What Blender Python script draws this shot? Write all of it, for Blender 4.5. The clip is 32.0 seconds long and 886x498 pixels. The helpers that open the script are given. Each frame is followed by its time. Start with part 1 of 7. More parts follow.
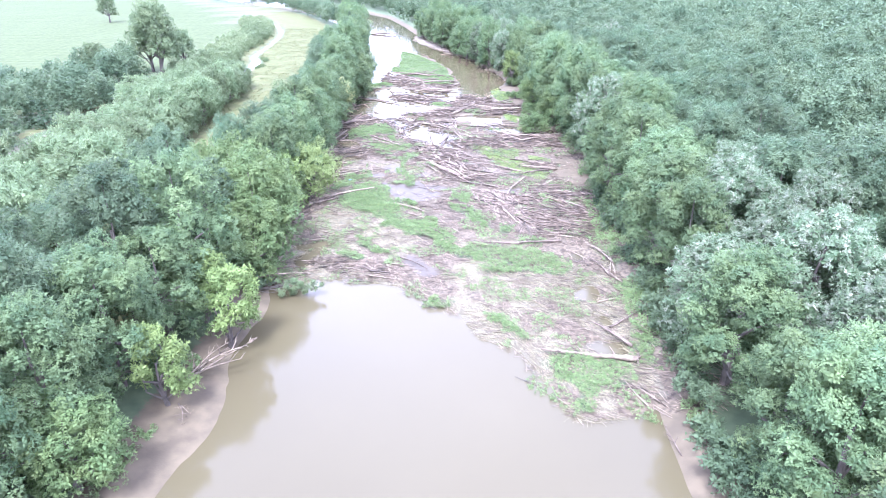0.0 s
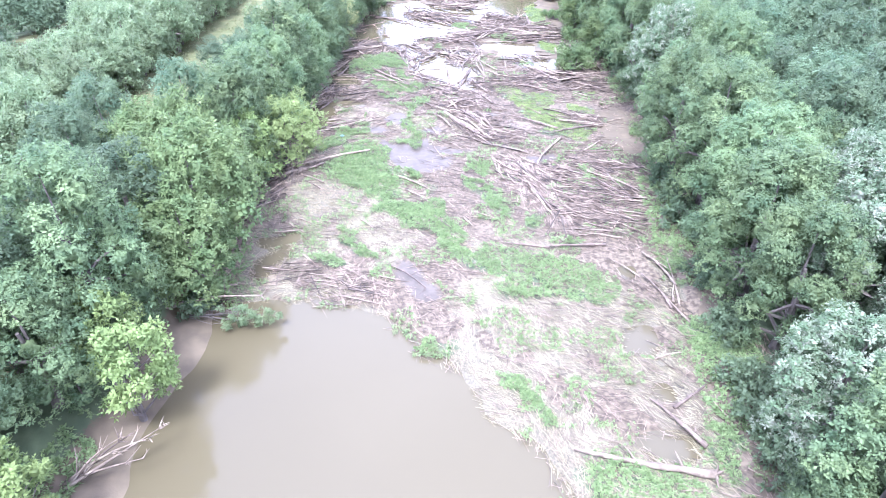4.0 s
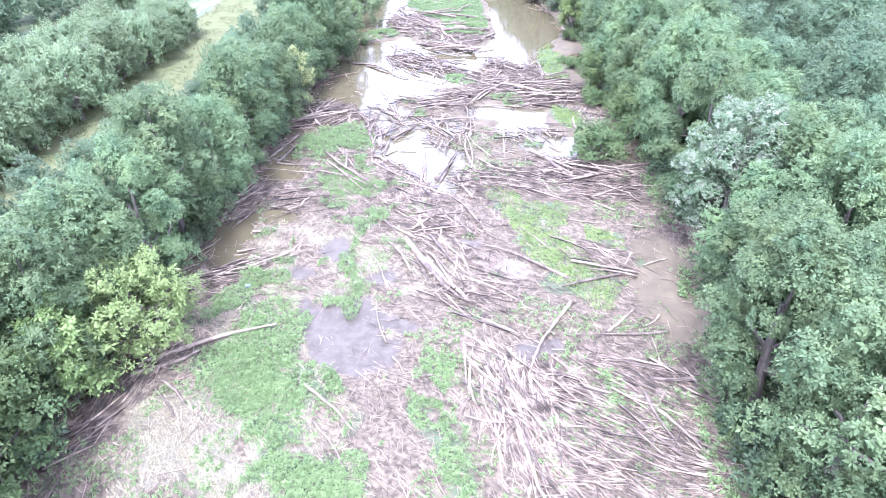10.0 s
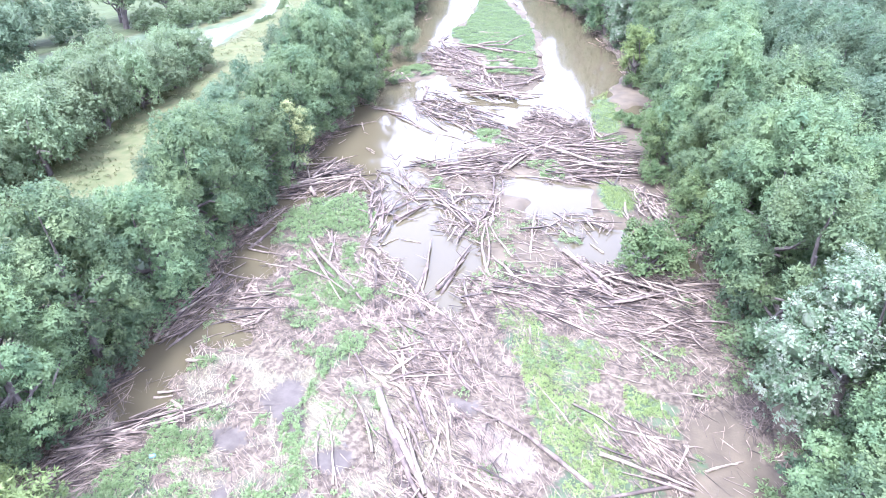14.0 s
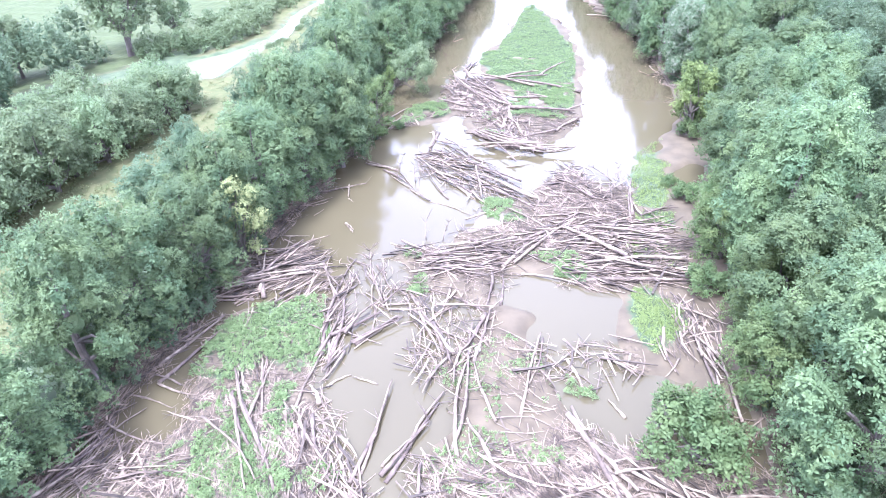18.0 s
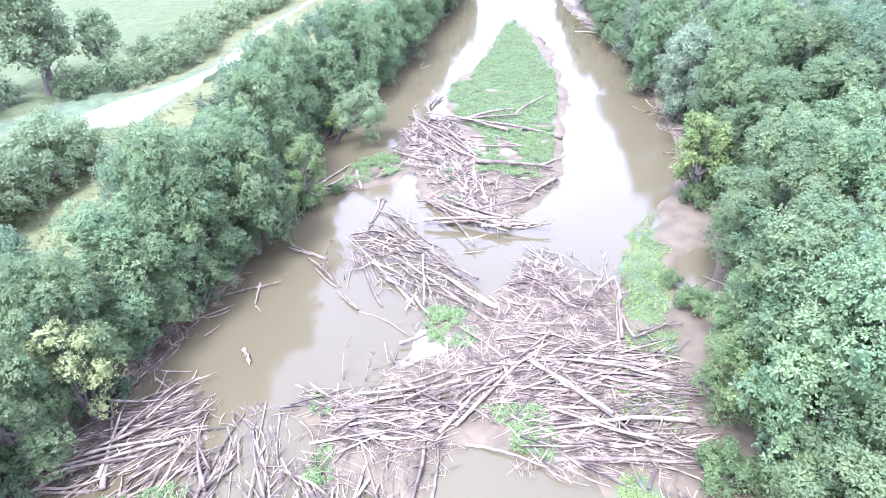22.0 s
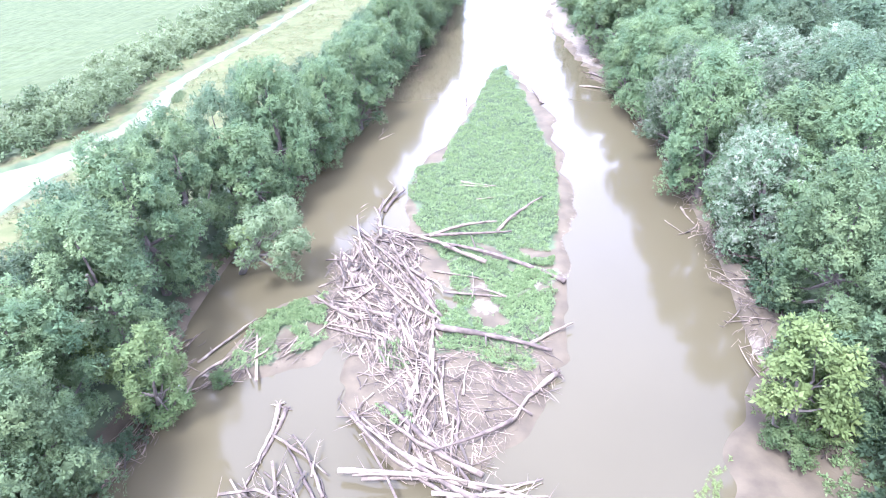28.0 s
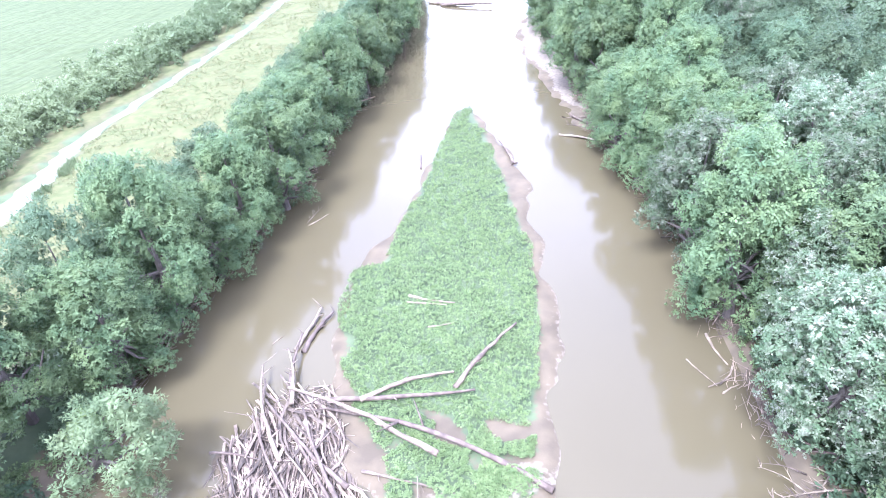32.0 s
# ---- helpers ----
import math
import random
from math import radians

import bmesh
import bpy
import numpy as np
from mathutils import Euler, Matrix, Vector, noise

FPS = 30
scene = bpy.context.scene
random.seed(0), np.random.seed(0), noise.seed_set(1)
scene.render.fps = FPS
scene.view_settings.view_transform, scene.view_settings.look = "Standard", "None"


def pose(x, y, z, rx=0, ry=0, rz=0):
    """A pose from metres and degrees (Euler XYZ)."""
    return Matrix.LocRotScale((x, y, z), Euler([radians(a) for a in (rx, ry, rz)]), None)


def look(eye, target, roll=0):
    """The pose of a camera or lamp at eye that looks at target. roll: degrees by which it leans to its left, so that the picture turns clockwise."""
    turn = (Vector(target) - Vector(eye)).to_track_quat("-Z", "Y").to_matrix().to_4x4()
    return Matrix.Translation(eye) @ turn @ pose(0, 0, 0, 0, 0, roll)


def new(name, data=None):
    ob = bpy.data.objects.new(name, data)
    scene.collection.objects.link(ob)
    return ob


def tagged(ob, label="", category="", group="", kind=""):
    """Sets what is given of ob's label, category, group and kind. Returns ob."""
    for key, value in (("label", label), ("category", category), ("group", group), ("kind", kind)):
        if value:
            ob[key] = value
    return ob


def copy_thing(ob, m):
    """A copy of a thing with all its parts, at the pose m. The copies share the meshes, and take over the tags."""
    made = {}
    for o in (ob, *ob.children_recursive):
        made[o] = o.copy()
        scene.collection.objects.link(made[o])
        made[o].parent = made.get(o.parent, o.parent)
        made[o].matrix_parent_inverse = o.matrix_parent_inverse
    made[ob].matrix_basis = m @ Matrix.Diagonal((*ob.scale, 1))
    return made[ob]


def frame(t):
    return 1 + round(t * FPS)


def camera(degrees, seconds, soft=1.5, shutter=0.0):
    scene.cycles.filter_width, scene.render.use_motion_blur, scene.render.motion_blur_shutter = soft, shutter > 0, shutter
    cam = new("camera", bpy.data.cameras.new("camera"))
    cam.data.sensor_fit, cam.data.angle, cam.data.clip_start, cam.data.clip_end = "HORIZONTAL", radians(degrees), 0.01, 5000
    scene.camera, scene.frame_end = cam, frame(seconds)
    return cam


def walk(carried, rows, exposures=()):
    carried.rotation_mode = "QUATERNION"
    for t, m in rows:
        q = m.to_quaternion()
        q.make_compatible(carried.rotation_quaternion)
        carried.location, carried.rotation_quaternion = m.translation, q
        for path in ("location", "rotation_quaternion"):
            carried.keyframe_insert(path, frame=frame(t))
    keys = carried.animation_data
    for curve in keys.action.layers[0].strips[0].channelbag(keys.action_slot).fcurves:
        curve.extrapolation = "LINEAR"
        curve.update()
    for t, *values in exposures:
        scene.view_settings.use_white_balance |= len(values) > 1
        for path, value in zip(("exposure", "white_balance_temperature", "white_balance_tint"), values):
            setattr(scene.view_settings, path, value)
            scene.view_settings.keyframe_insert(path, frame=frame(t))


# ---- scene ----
cam = camera(72.0, 32.0, 0.5)
METRES, EYE, TILT, LEAN, TURN = 8.0, 1.5, 0.0, 0.0, 0.0
PATH = [
    (0, (2.165, 3.214, 37.528), (2.096, 5.02, 36.67), -0.8),
    (0.5, (2.309, 6.07, 37.531), (2.231, 7.844, 36.61), -1.0),
    (1, (2.451, 8.967, 37.54), (2.366, 10.653, 36.467), -1.2),
    (1.5, (2.603, 11.914, 37.554), (2.509, 13.568, 36.433), -1.1),
    (2, (2.761, 14.888, 37.557), (2.656, 16.541, 36.436), -1.1),
    (2.5, (2.921, 17.924, 37.554), (2.808, 19.578, 36.435), -1.0),
    (3, (3.09, 21.028, 37.553), (2.964, 22.681, 36.435), -0.9),
    (3.5, (3.301, 24.148, 37.552), (3.161, 25.8, 36.434), -0.9),
    (5.5, (4.435, 36.659, 37.58), (4.253, 38.305, 36.458), -0.7),
    (6, (4.775, 39.844, 37.592), (4.582, 41.487, 36.468), -0.9),
    (6.5, (5.15, 43.076, 37.617), (4.95, 44.718, 36.493), -0.8),
    (7, (5.524, 46.341, 37.654), (5.32, 47.982, 36.53), -0.6),
    (7.5, (5.878, 49.623, 37.706), (5.668, 51.265, 36.583), -0.9),
    (8, (6.201, 52.888, 37.773), (5.985, 54.528, 36.65), -1.1),
    (8.5, (6.501, 56.089, 37.848), (6.282, 57.729, 36.724), -1.2),
    (9, (6.799, 59.197, 37.923), (6.578, 60.837, 36.8), -1.3),
    (9.5, (7.107, 62.224, 37.996), (6.883, 63.864, 36.873), -1.3),
    (10, (7.43, 65.193, 38.066), (7.203, 66.833, 36.944), -1.2),
    (10.5, (7.764, 68.119, 38.134), (7.513, 69.758, 37.015), -1.2),
    (11, (8.102, 71.008, 38.205), (7.771, 72.634, 37.089), -0.8),
    (11.5, (8.428, 73.87, 38.277), (8.072, 75.492, 37.163), -0.9),
    (12, (8.738, 76.707, 38.347), (8.365, 78.327, 37.236), -0.9),
    (12.5, (9.034, 79.522, 38.416), (8.648, 81.141, 37.307), -1.1),
    (13, (9.34, 82.334, 38.474), (8.941, 83.952, 37.367), -1.2),
    (13.5, (9.672, 85.143, 38.514), (9.264, 86.76, 37.41), -1.4),
    (14, (10.022, 87.957, 38.545), (9.608, 89.574, 37.443), -1.4),
    (14.5, (10.365, 90.865, 38.582), (9.947, 92.481, 37.48), -1.6),
    (16.5, (11.663, 103.049, 38.852), (11.105, 104.62, 37.747), -3.2),
    (17, (11.962, 106.087, 38.875), (11.388, 107.651, 37.77), -3.0),
    (17.5, (12.232, 109.087, 38.883), (11.644, 110.648, 37.779), -3.4),
    (18, (12.46, 112.024, 38.88), (11.858, 113.58, 37.777), -3.8),
    (18.5, (12.636, 114.895, 38.869), (12.026, 116.448, 37.767), -4.0),
    (19, (12.755, 117.717, 38.851), (12.139, 119.268, 37.75), -4.3),
    (19.5, (12.813, 120.529, 38.829), (12.194, 122.079, 37.727), -4.5),
    (20, (12.801, 123.384, 38.8), (12.183, 124.934, 37.698), -4.7),
    (20.5, (12.712, 126.333, 38.767), (12.095, 127.882, 37.662), -4.7),
    (21, (12.555, 129.421, 38.729), (11.939, 130.969, 37.622), -5.0),
    (21.5, (12.344, 132.596, 38.682), (11.727, 134.142, 37.573), -5.3),
    (22, (12.07, 135.802, 38.63), (11.455, 137.347, 37.519), -5.3),
    (22.5, (11.729, 138.966, 38.579), (11.117, 140.51, 37.464), -5.4),
    (23, (11.308, 142.017, 38.538), (10.697, 143.56, 37.422), -5.4),
    (23.5, (10.808, 145.004, 38.501), (10.202, 146.549, 37.385), -5.0),
    (24, (10.258, 147.948, 38.473), (9.66, 149.494, 37.354), -5.0),
    (24.5, (9.678, 150.849, 38.456), (9.084, 152.396, 37.336), -4.7),
    (25, (9.08, 153.715, 38.445), (8.476, 155.257, 37.325), -4.4),
    (25.5, (8.46, 156.549, 38.439), (7.856, 158.092, 37.319), -4.0),
    (27.5, (5.936, 167.632, 38.435), (5.335, 169.182, 37.323), -4.4),
    (28, (5.345, 170.483, 38.428), (4.744, 172.035, 37.319), -4.5),
    (28.5, (4.801, 173.372, 38.421), (4.197, 174.924, 37.314), -4.6),
    (29, (4.306, 176.304, 38.416), (3.714, 177.86, 37.308), -4.8),
    (29.5, (3.855, 179.323, 38.407), (3.271, 180.882, 37.298), -5.2),
    (30, (3.447, 182.407, 38.401), (2.862, 183.964, 37.29), -5.5),
    (30.5, (3.072, 185.542, 38.394), (2.498, 187.1, 37.28), -5.6),
    (31, (2.708, 188.741, 38.381), (2.136, 190.299, 37.266), -5.9),
    (31.5, (2.337, 191.995, 38.362), (1.772, 193.554, 37.244), -6.2),
    (32, (1.951, 195.286, 38.344), (1.393, 196.847, 37.225), -6.4),
]
walk(cam, [(t, look(eye, target, roll)) for t, eye, target, roll in PATH], ((0.0, 2.84, 5250, 22), (32.0, 2.84, 5250, 22)))

# ---- light ----
SUN_UP, SUN_AT = 62.0, 190.0          # degrees over the horizon, degrees clockwise from the river's heading
world = bpy.data.worlds.new("overcast_sky")
scene.world = world
world.use_nodes = True
wn, wl = world.node_tree.nodes, world.node_tree.links
background = wn["Background"]
sky = wn.new("ShaderNodeTexSky")
sky.sky_type, sky.sun_disc = "NISHITA", False
sky.sun_elevation, sky.sun_rotation = radians(SUN_UP), radians(SUN_AT)
sky.dust_density = 4.0
gain = wn.new("ShaderNodeMix")
gain.data_type = "RGBA"
coord = wn.new("ShaderNodeTexCoord")
cloud = wn.new("ShaderNodeTexNoise")
cloud.inputs["Scale"].default_value, cloud.inputs["Detail"].default_value = 2.2, 5.0
ramp = wn.new("ShaderNodeValToRGB")
ramp.color_ramp.elements[0].position, ramp.color_ramp.elements[0].color = 0.30, (11.2, 11.25, 13.7, 1)
ramp.color_ramp.elements[1].position, ramp.color_ramp.elements[1].color = 0.68, (14.4, 14.45, 17.1, 1)
wl.new(coord.outputs["Generated"], cloud.inputs["Vector"])
wl.new(cloud.outputs["Fac"], ramp.inputs["Fac"])
gain.inputs["Factor"].default_value = 0.85
wl.new(sky.outputs[0], gain.inputs["A"])
wl.new(ramp.outputs[0], gain.inputs["B"])
wl.new(gain.outputs["Result"], background.inputs["Color"])
background.inputs["Strength"].default_value = 0.094

sun = new("sun", bpy.data.lights.new("sun", "SUN"))
sun.data.energy, sun.data.angle, sun.data.color = 2.4, radians(14), (1.0, 0.97, 0.92)
sun.matrix_world = look((0, 0, 200), Vector((0, 0, 200)) - Vector((math.sin(radians(SUN_AT)) * math.cos(radians(SUN_UP)), math.cos(radians(SUN_AT)) * math.cos(radians(SUN_UP)), math.sin(radians(SUN_UP)))))


# ---- materials ----
def material(name, colours, rough=0.9, scale=3.0, fine=30.0, bump=0.3, space="Object", spread=0.0, leaf=False, detail=4.0, island=0.0):
    """colours: stops of (position, rgb) over coarse noise; fine grain multiplies it; spread: how much objects differ; leaf: lets light through."""
    m = bpy.data.materials.new(name)
    m.use_nodes = True
    n, l = m.node_tree.nodes, m.node_tree.links
    shader = n["Principled BSDF"]
    shader.inputs["Roughness"].default_value = rough
    at = n.new("ShaderNodeTexCoord")
    coarse, grain = n.new("ShaderNodeTexNoise"), n.new("ShaderNodeTexNoise")
    coarse.inputs["Scale"].default_value, coarse.inputs["Detail"].default_value = scale, detail
    grain.inputs["Scale"].default_value, grain.inputs["Detail"].default_value = fine, 3.0
    ramp = n.new("ShaderNodeValToRGB")
    els = ramp.color_ramp.elements
    while len(els) < len(colours):
        els.new(0.5)
    for e, (p, c) in zip(els, colours):
        e.position, e.color = p, (*c, 1)
    for tex in (coarse, grain):
        l.new(at.outputs[space], tex.inputs["Vector"])
    l.new(coarse.outputs["Fac"], ramp.inputs["Fac"])
    hsv = n.new("ShaderNodeHueSaturation")
    l.new(ramp.outputs[0], hsv.inputs["Color"])
    value = n.new("ShaderNodeMapRange")
    value.inputs["To Min"].default_value, value.inputs["To Max"].default_value = 0.72, 1.28
    l.new(grain.outputs["Fac"], value.inputs["Value"])
    out = value.outputs[0]
    if spread or island:
        info, geo = n.new("ShaderNodeObjectInfo"), n.new("ShaderNodeNewGeometry")
        for source, amount in ((info.outputs["Random"], spread), (geo.outputs["Random Per Island"], island)):
            if amount:
                mr, mul = n.new("ShaderNodeMapRange"), n.new("ShaderNodeMath")
                mul.operation = "MULTIPLY"
                mr.inputs["To Min"].default_value, mr.inputs["To Max"].default_value = 1 - amount, 1 + amount
                l.new(source, mr.inputs["Value"])
                l.new(mr.outputs[0], mul.inputs[0])
                l.new(out, mul.inputs[1])
                out = mul.outputs[0]
        if spread:
            hue = n.new("ShaderNodeMapRange")
            hue.inputs["To Min"].default_value, hue.inputs["To Max"].default_value = 0.5 - 0.05 * spread, 0.5 + 0.015 * spread
            l.new(info.outputs["Random"], hue.inputs["Value"])
            l.new(hue.outputs[0], hsv.inputs["Hue"])
    l.new(out, hsv.inputs["Value"])
    l.new(hsv.outputs[0], shader.inputs["Base Color"])
    if bump:
        b = n.new("ShaderNodeBump")
        b.inputs["Strength"].default_value, b.inputs["Distance"].default_value = bump, 0.05
        l.new(grain.outputs["Fac"], b.inputs["Height"])
        l.new(b.outputs[0], shader.inputs["Normal"])
    if leaf:
        thin, mix = n.new("ShaderNodeBsdfTranslucent"), n.new("ShaderNodeMixShader")
        mix.inputs[0].default_value = 0.40
        l.new(hsv.outputs[0], thin.inputs["Color"])
        l.new(shader.outputs[0], mix.inputs[1])
        l.new(thin.outputs[0], mix.inputs[2])
        l.new(mix.outputs[0], n["Material Output"].inputs["Surface"])
        shader.inputs["Specular IOR Level"].default_value = 0.08
    return m


LEAF = dict(rough=0.5, scale=0.45, fine=2.5, bump=0, leaf=True, island=0.12)
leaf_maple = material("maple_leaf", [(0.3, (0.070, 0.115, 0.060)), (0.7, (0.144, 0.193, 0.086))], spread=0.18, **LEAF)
# darker copy of the maple leaf: the back rows' shade put into its colour
leaf_maple_shaded = material("maple_leaf_shade_tint", [(0.3, (0.055, 0.092, 0.053)), (0.7, (0.112, 0.152, 0.081))], spread=0.24, **LEAF)
leaf_silver = material("silver_maple_leaf", [(0.40, (0.084, 0.126, 0.068)), (0.52, (0.128, 0.166, 0.098)), (0.66, (0.215, 0.234, 0.172))], spread=0.2, **{**LEAF, "scale": 1.3, "detail": 2.0})
leaf_yellow = material("yellowing_leaf", [(0.3, (0.110, 0.160, 0.058)), (0.7, (0.186, 0.240, 0.084))], spread=0.15, **LEAF)
leaf_willow = material("willow_leaf", [(0.3, (0.086, 0.128, 0.065)), (0.7, (0.158, 0.200, 0.100))], spread=0.2, **LEAF)
leaf_bright = material("bright_maple_leaf", [(0.3, (0.078, 0.125, 0.052)), (0.7, (0.148, 0.192, 0.076))], spread=0.15, **LEAF)
leaf_faded = material("faded_leaf", [(0.3, (0.165, 0.195, 0.080)), (0.7, (0.235, 0.260, 0.115))], **LEAF)
leaf_bush = material("bush_leaf", [(0.3, (0.077, 0.124, 0.054)), (0.7, (0.132, 0.177, 0.073))], spread=0.2, **LEAF)
leaf_maple_mass = material("wood_leaf", [(0.3, (0.058, 0.093, 0.052)), (0.7, (0.116, 0.154, 0.084))], **{**LEAF, "scale": 0.11})
leaf_willow_mass = material("brush_leaf", [(0.3, (0.090, 0.126, 0.062)), (0.7, (0.160, 0.196, 0.098))], **{**LEAF, "scale": 0.08})
leaf_herb = material("smartweed_leaf", [(0.3, (0.106, 0.156, 0.066)), (0.7, (0.176, 0.228, 0.100))], **{**LEAF, "scale": 2.5})
leaf_pale_herb = material("pale_herb_leaf", [(0.3, (0.135, 0.178, 0.064)), (0.7, (0.190, 0.238, 0.090))], **LEAF)
dry_grass = material("dry_grass", [(0.3, (0.102, 0.126, 0.054)), (0.7, (0.152, 0.152, 0.077))], **{**LEAF, "scale": 0.3, "island": 0.3})
bark = material("grey_bark", [(0.3, (0.05, 0.042, 0.035)), (0.7, (0.10, 0.086, 0.072))], scale=1.5, fine=14, bump=0.5)
driftwood = material("bleached_driftwood", [(0.25, (0.045, 0.034, 0.025)), (0.5, (0.110, 0.086, 0.062)), (0.75, (0.190, 0.157, 0.118))], scale=1.6, fine=14, bump=0.6, spread=0.42)
drift_stuff = material("driftwood_sticks", [(0.3, (0.032, 0.022, 0.015)), (0.7, (0.186, 0.145, 0.106))], scale=0.9, fine=5, bump=0, island=0.7)
straw = material("bleached_reed_straw", [(0.3, (0.105, 0.090, 0.050)), (0.7, (0.220, 0.196, 0.120))], scale=0.3, fine=5, bump=0, island=0.4)


def water_material(name, base, rough, bump, scale, gloss=0.5):
    m = bpy.data.materials.new(name)
    m.use_nodes = True
    n, l = m.node_tree.nodes, m.node_tree.links
    s = n["Principled BSDF"]
    at, tex, big, b, ramp = (n.new("ShaderNode" + k) for k in ("TexCoord", "TexNoise", "TexNoise", "Bump", "ValToRGB"))
    tex.inputs["Scale"].default_value, tex.inputs["Detail"].default_value = scale, 3
    big.inputs["Scale"].default_value, big.inputs["Detail"].default_value = 0.03, 4
    l.new(at.outputs["Object"], tex.inputs["Vector"])
    l.new(at.outputs["Object"], big.inputs["Vector"])
    ramp.color_ramp.elements[0].color = (*(c * 0.8 for c in base), 1)
    ramp.color_ramp.elements[1].color = (*(c * 1.15 for c in base), 1)
    l.new(big.outputs["Fac"], ramp.inputs["Fac"])
    l.new(ramp.outputs[0], s.inputs["Base Color"])
    l.new(tex.outputs["Fac"], b.inputs["Height"])
    b.inputs["Strength"].default_value, b.inputs["Distance"].default_value = bump, 0.02
    l.new(b.outputs[0], s.inputs["Normal"])
    s.inputs["Roughness"].default_value, s.inputs["IOR"].default_value = rough, 1.32
    s.inputs["Specular IOR Level"].default_value = gloss
    return m


muddy_water = water_material("muddy_water", (0.062, 0.0530, 0.0300), 0.085, 0.14, 1.3, 0.44)
slough_algae = water_material("algae_skin", (0.120, 0.118, 0.080), 0.9, 0.3, 3.0, 0.1)
slough_water = water_material("algae_water", (0.12, 0.13, 0.075), 0.12, 0.05, 1.0)

# ---- the plan ----
# foot of the wooded banks: distance along the river, then where the bank stands
LEFT_Y = (-60, 20, 37, 46, 59, 68, 88, 97, 108, 128, 150, 165, 178, 195, 206, 216, 235, 257, 280, 303, 329, 351, 400, 470, 560, 700)
LEFT_X = (-30, -27.5, -26, -25.2, -24.1, -24.5, -27, -28.5, -28, -28.8, -30.2, -31.6, -31.2, -32, -37, -39, -41.8, -41.5, -45, -47, -51, -58, -72, -100, -150, -260)
RIGHT_Y = (-60, 20, 38, 48, 62, 76, 94, 106, 124, 141, 157, 167, 180, 190, 203, 215, 226, 240, 257, 276, 287, 303, 314, 340, 353, 400, 470, 560, 700)
RIGHT_X = (24, 21.5, 21.6, 21.9, 23, 23.6, 24, 25.2, 27, 25.4, 23.5, 22, 20, 22, 21.5, 17.5, 15.5, 12, 8.5, 0.5, -2.5, -8, -12, -18, -21.5, -33, -52, -95, -200)


def left_bank(y):
    return np.interp(y, LEFT_Y, LEFT_X)


def right_bank(y):
    return np.interp(y, RIGHT_Y, RIGHT_X)


# jam of driftwood, bars and island that stand over the water
NEAR_JAM = ((-25, 71), (-19, 71.5), (-14, 72.5), (-6.6, 71.4), (-4, 68), (1, 64), (4.5, 58.3), (8.6, 56.2), (9.7, 50.7), (12, 46.6), (14.5, 46), (19, 47.2), (26, 46),
         (30, 146), (18, 146), (8, 143), (2, 134), (-5, 134), (-14, 142), (-20, 146), (-23, 138), (-24.5, 120), (-27.5, 104), (-26, 84))
ISLAND = ((-5.2, 219.6), (-0.4, 221.3), (-2.4, 236.3), (-5.6, 250.4), (-10.4, 265.5), (-17.0, 279.4), (-25.3, 293), (-27, 287.9), (-25.6, 267.5), (-24.6, 252.7), (-26.4, 244.8), (-25.4, 237.5), (-22.1, 229.9), (-21, 222), (-14, 217))
RIGHT_BAR = ((14.4, 208), (12.3, 200), (10, 195.4), (10.5, 185), (10.9, 175), (10, 164), (13, 152), (26, 150), (26, 212), (17, 214))


# outlines on the plan, in metres: ground that stands over the water, pools in it, and mats of plants
LAND_JAM_NORTH_WEST = ((-29.6, 142.7), (-26.7, 149.5), (-18.8, 155.5), (-15.0, 150.6), (-13.0, 144.7), (-9.0, 138.2), (-3.9, 133.6), (0.2, 132.6), (1.0, 130.3), (-17.2, 124.8), (-24.1, 123.8), (-20.6, 126.4), (-21.2, 128.4), (-23.1, 132.1), (-21.3, 137.6), (-23.6, 140.0))
LAND_JAM_NORTH_EAST = ((-3.6, 149.9), (-0.7, 154.5), (6.6, 152.8), (8.3, 148.3), (12.7, 143.9), (23.8, 142.3), (23.3, 137.1), (1.0, 130.3), (-1.1, 133.8), (0.4, 137.7), (0.0, 143.7))
LAND_LOG_BELT = ((-14.3, 166.0), (-9.2, 167.3), (-5.3, 170.2), (0.8, 169.9), (5.9, 173.1), (16.1, 175.6), (18.3, 167.8), (12.3, 164.7), (7.6, 163.4), (3.7, 164.7), (-0.8, 163.5), (0.6, 158.7), (-6.0, 156.9), (-9.3, 158.1))
LAND_BRUSH_FLAT = ((-7.8, 173.8), (-2.2, 182.1), (2.0, 187.7), (10.2, 186.2), (11.5, 178.5), (16.7, 175.8), (6.1, 172.1), (-3.0, 172.8))
LAND_SAND_FLAT = ((-1.9, 182.7), (0.4, 189.3), (3.8, 189.2), (5.8, 183.8), (10.2, 184.9), (11.0, 176.9), (15.6, 177.0), (10.8, 174.6), (11.1, 171.0), (4.5, 167.3), (-3.2, 165.1), (-9.3, 168.1), (-8.8, 172.4), (-5.1, 174.7), (-0.5, 174.5), (-0.7, 178.5))
LAND_ISLAND_FOOT = ((-17.5, 200.9), (-17.8, 207.3), (-12.9, 209.4), (-0.3, 212.7), (0.3, 206.4), (-1.1, 201.8), (-2.8, 196.5), (-8.2, 194.5), (-13.3, 197.8), (-16.1, 199.4))
LAND_WEDGE_BAR = ((-29.5, 197.7), (-29.4, 204.3), (-29.5, 210.4), (-24.6, 213.6), (-20.2, 207.5), (-23.3, 204.3), (-27.6, 202.5))
LAND_ISLAND_SIDE = ((-26.5, 217.2), (-26.3, 225.6), (-20.9, 226.8), (-11.9, 209.7), (-17.8, 207.3), (-22.9, 210.2))
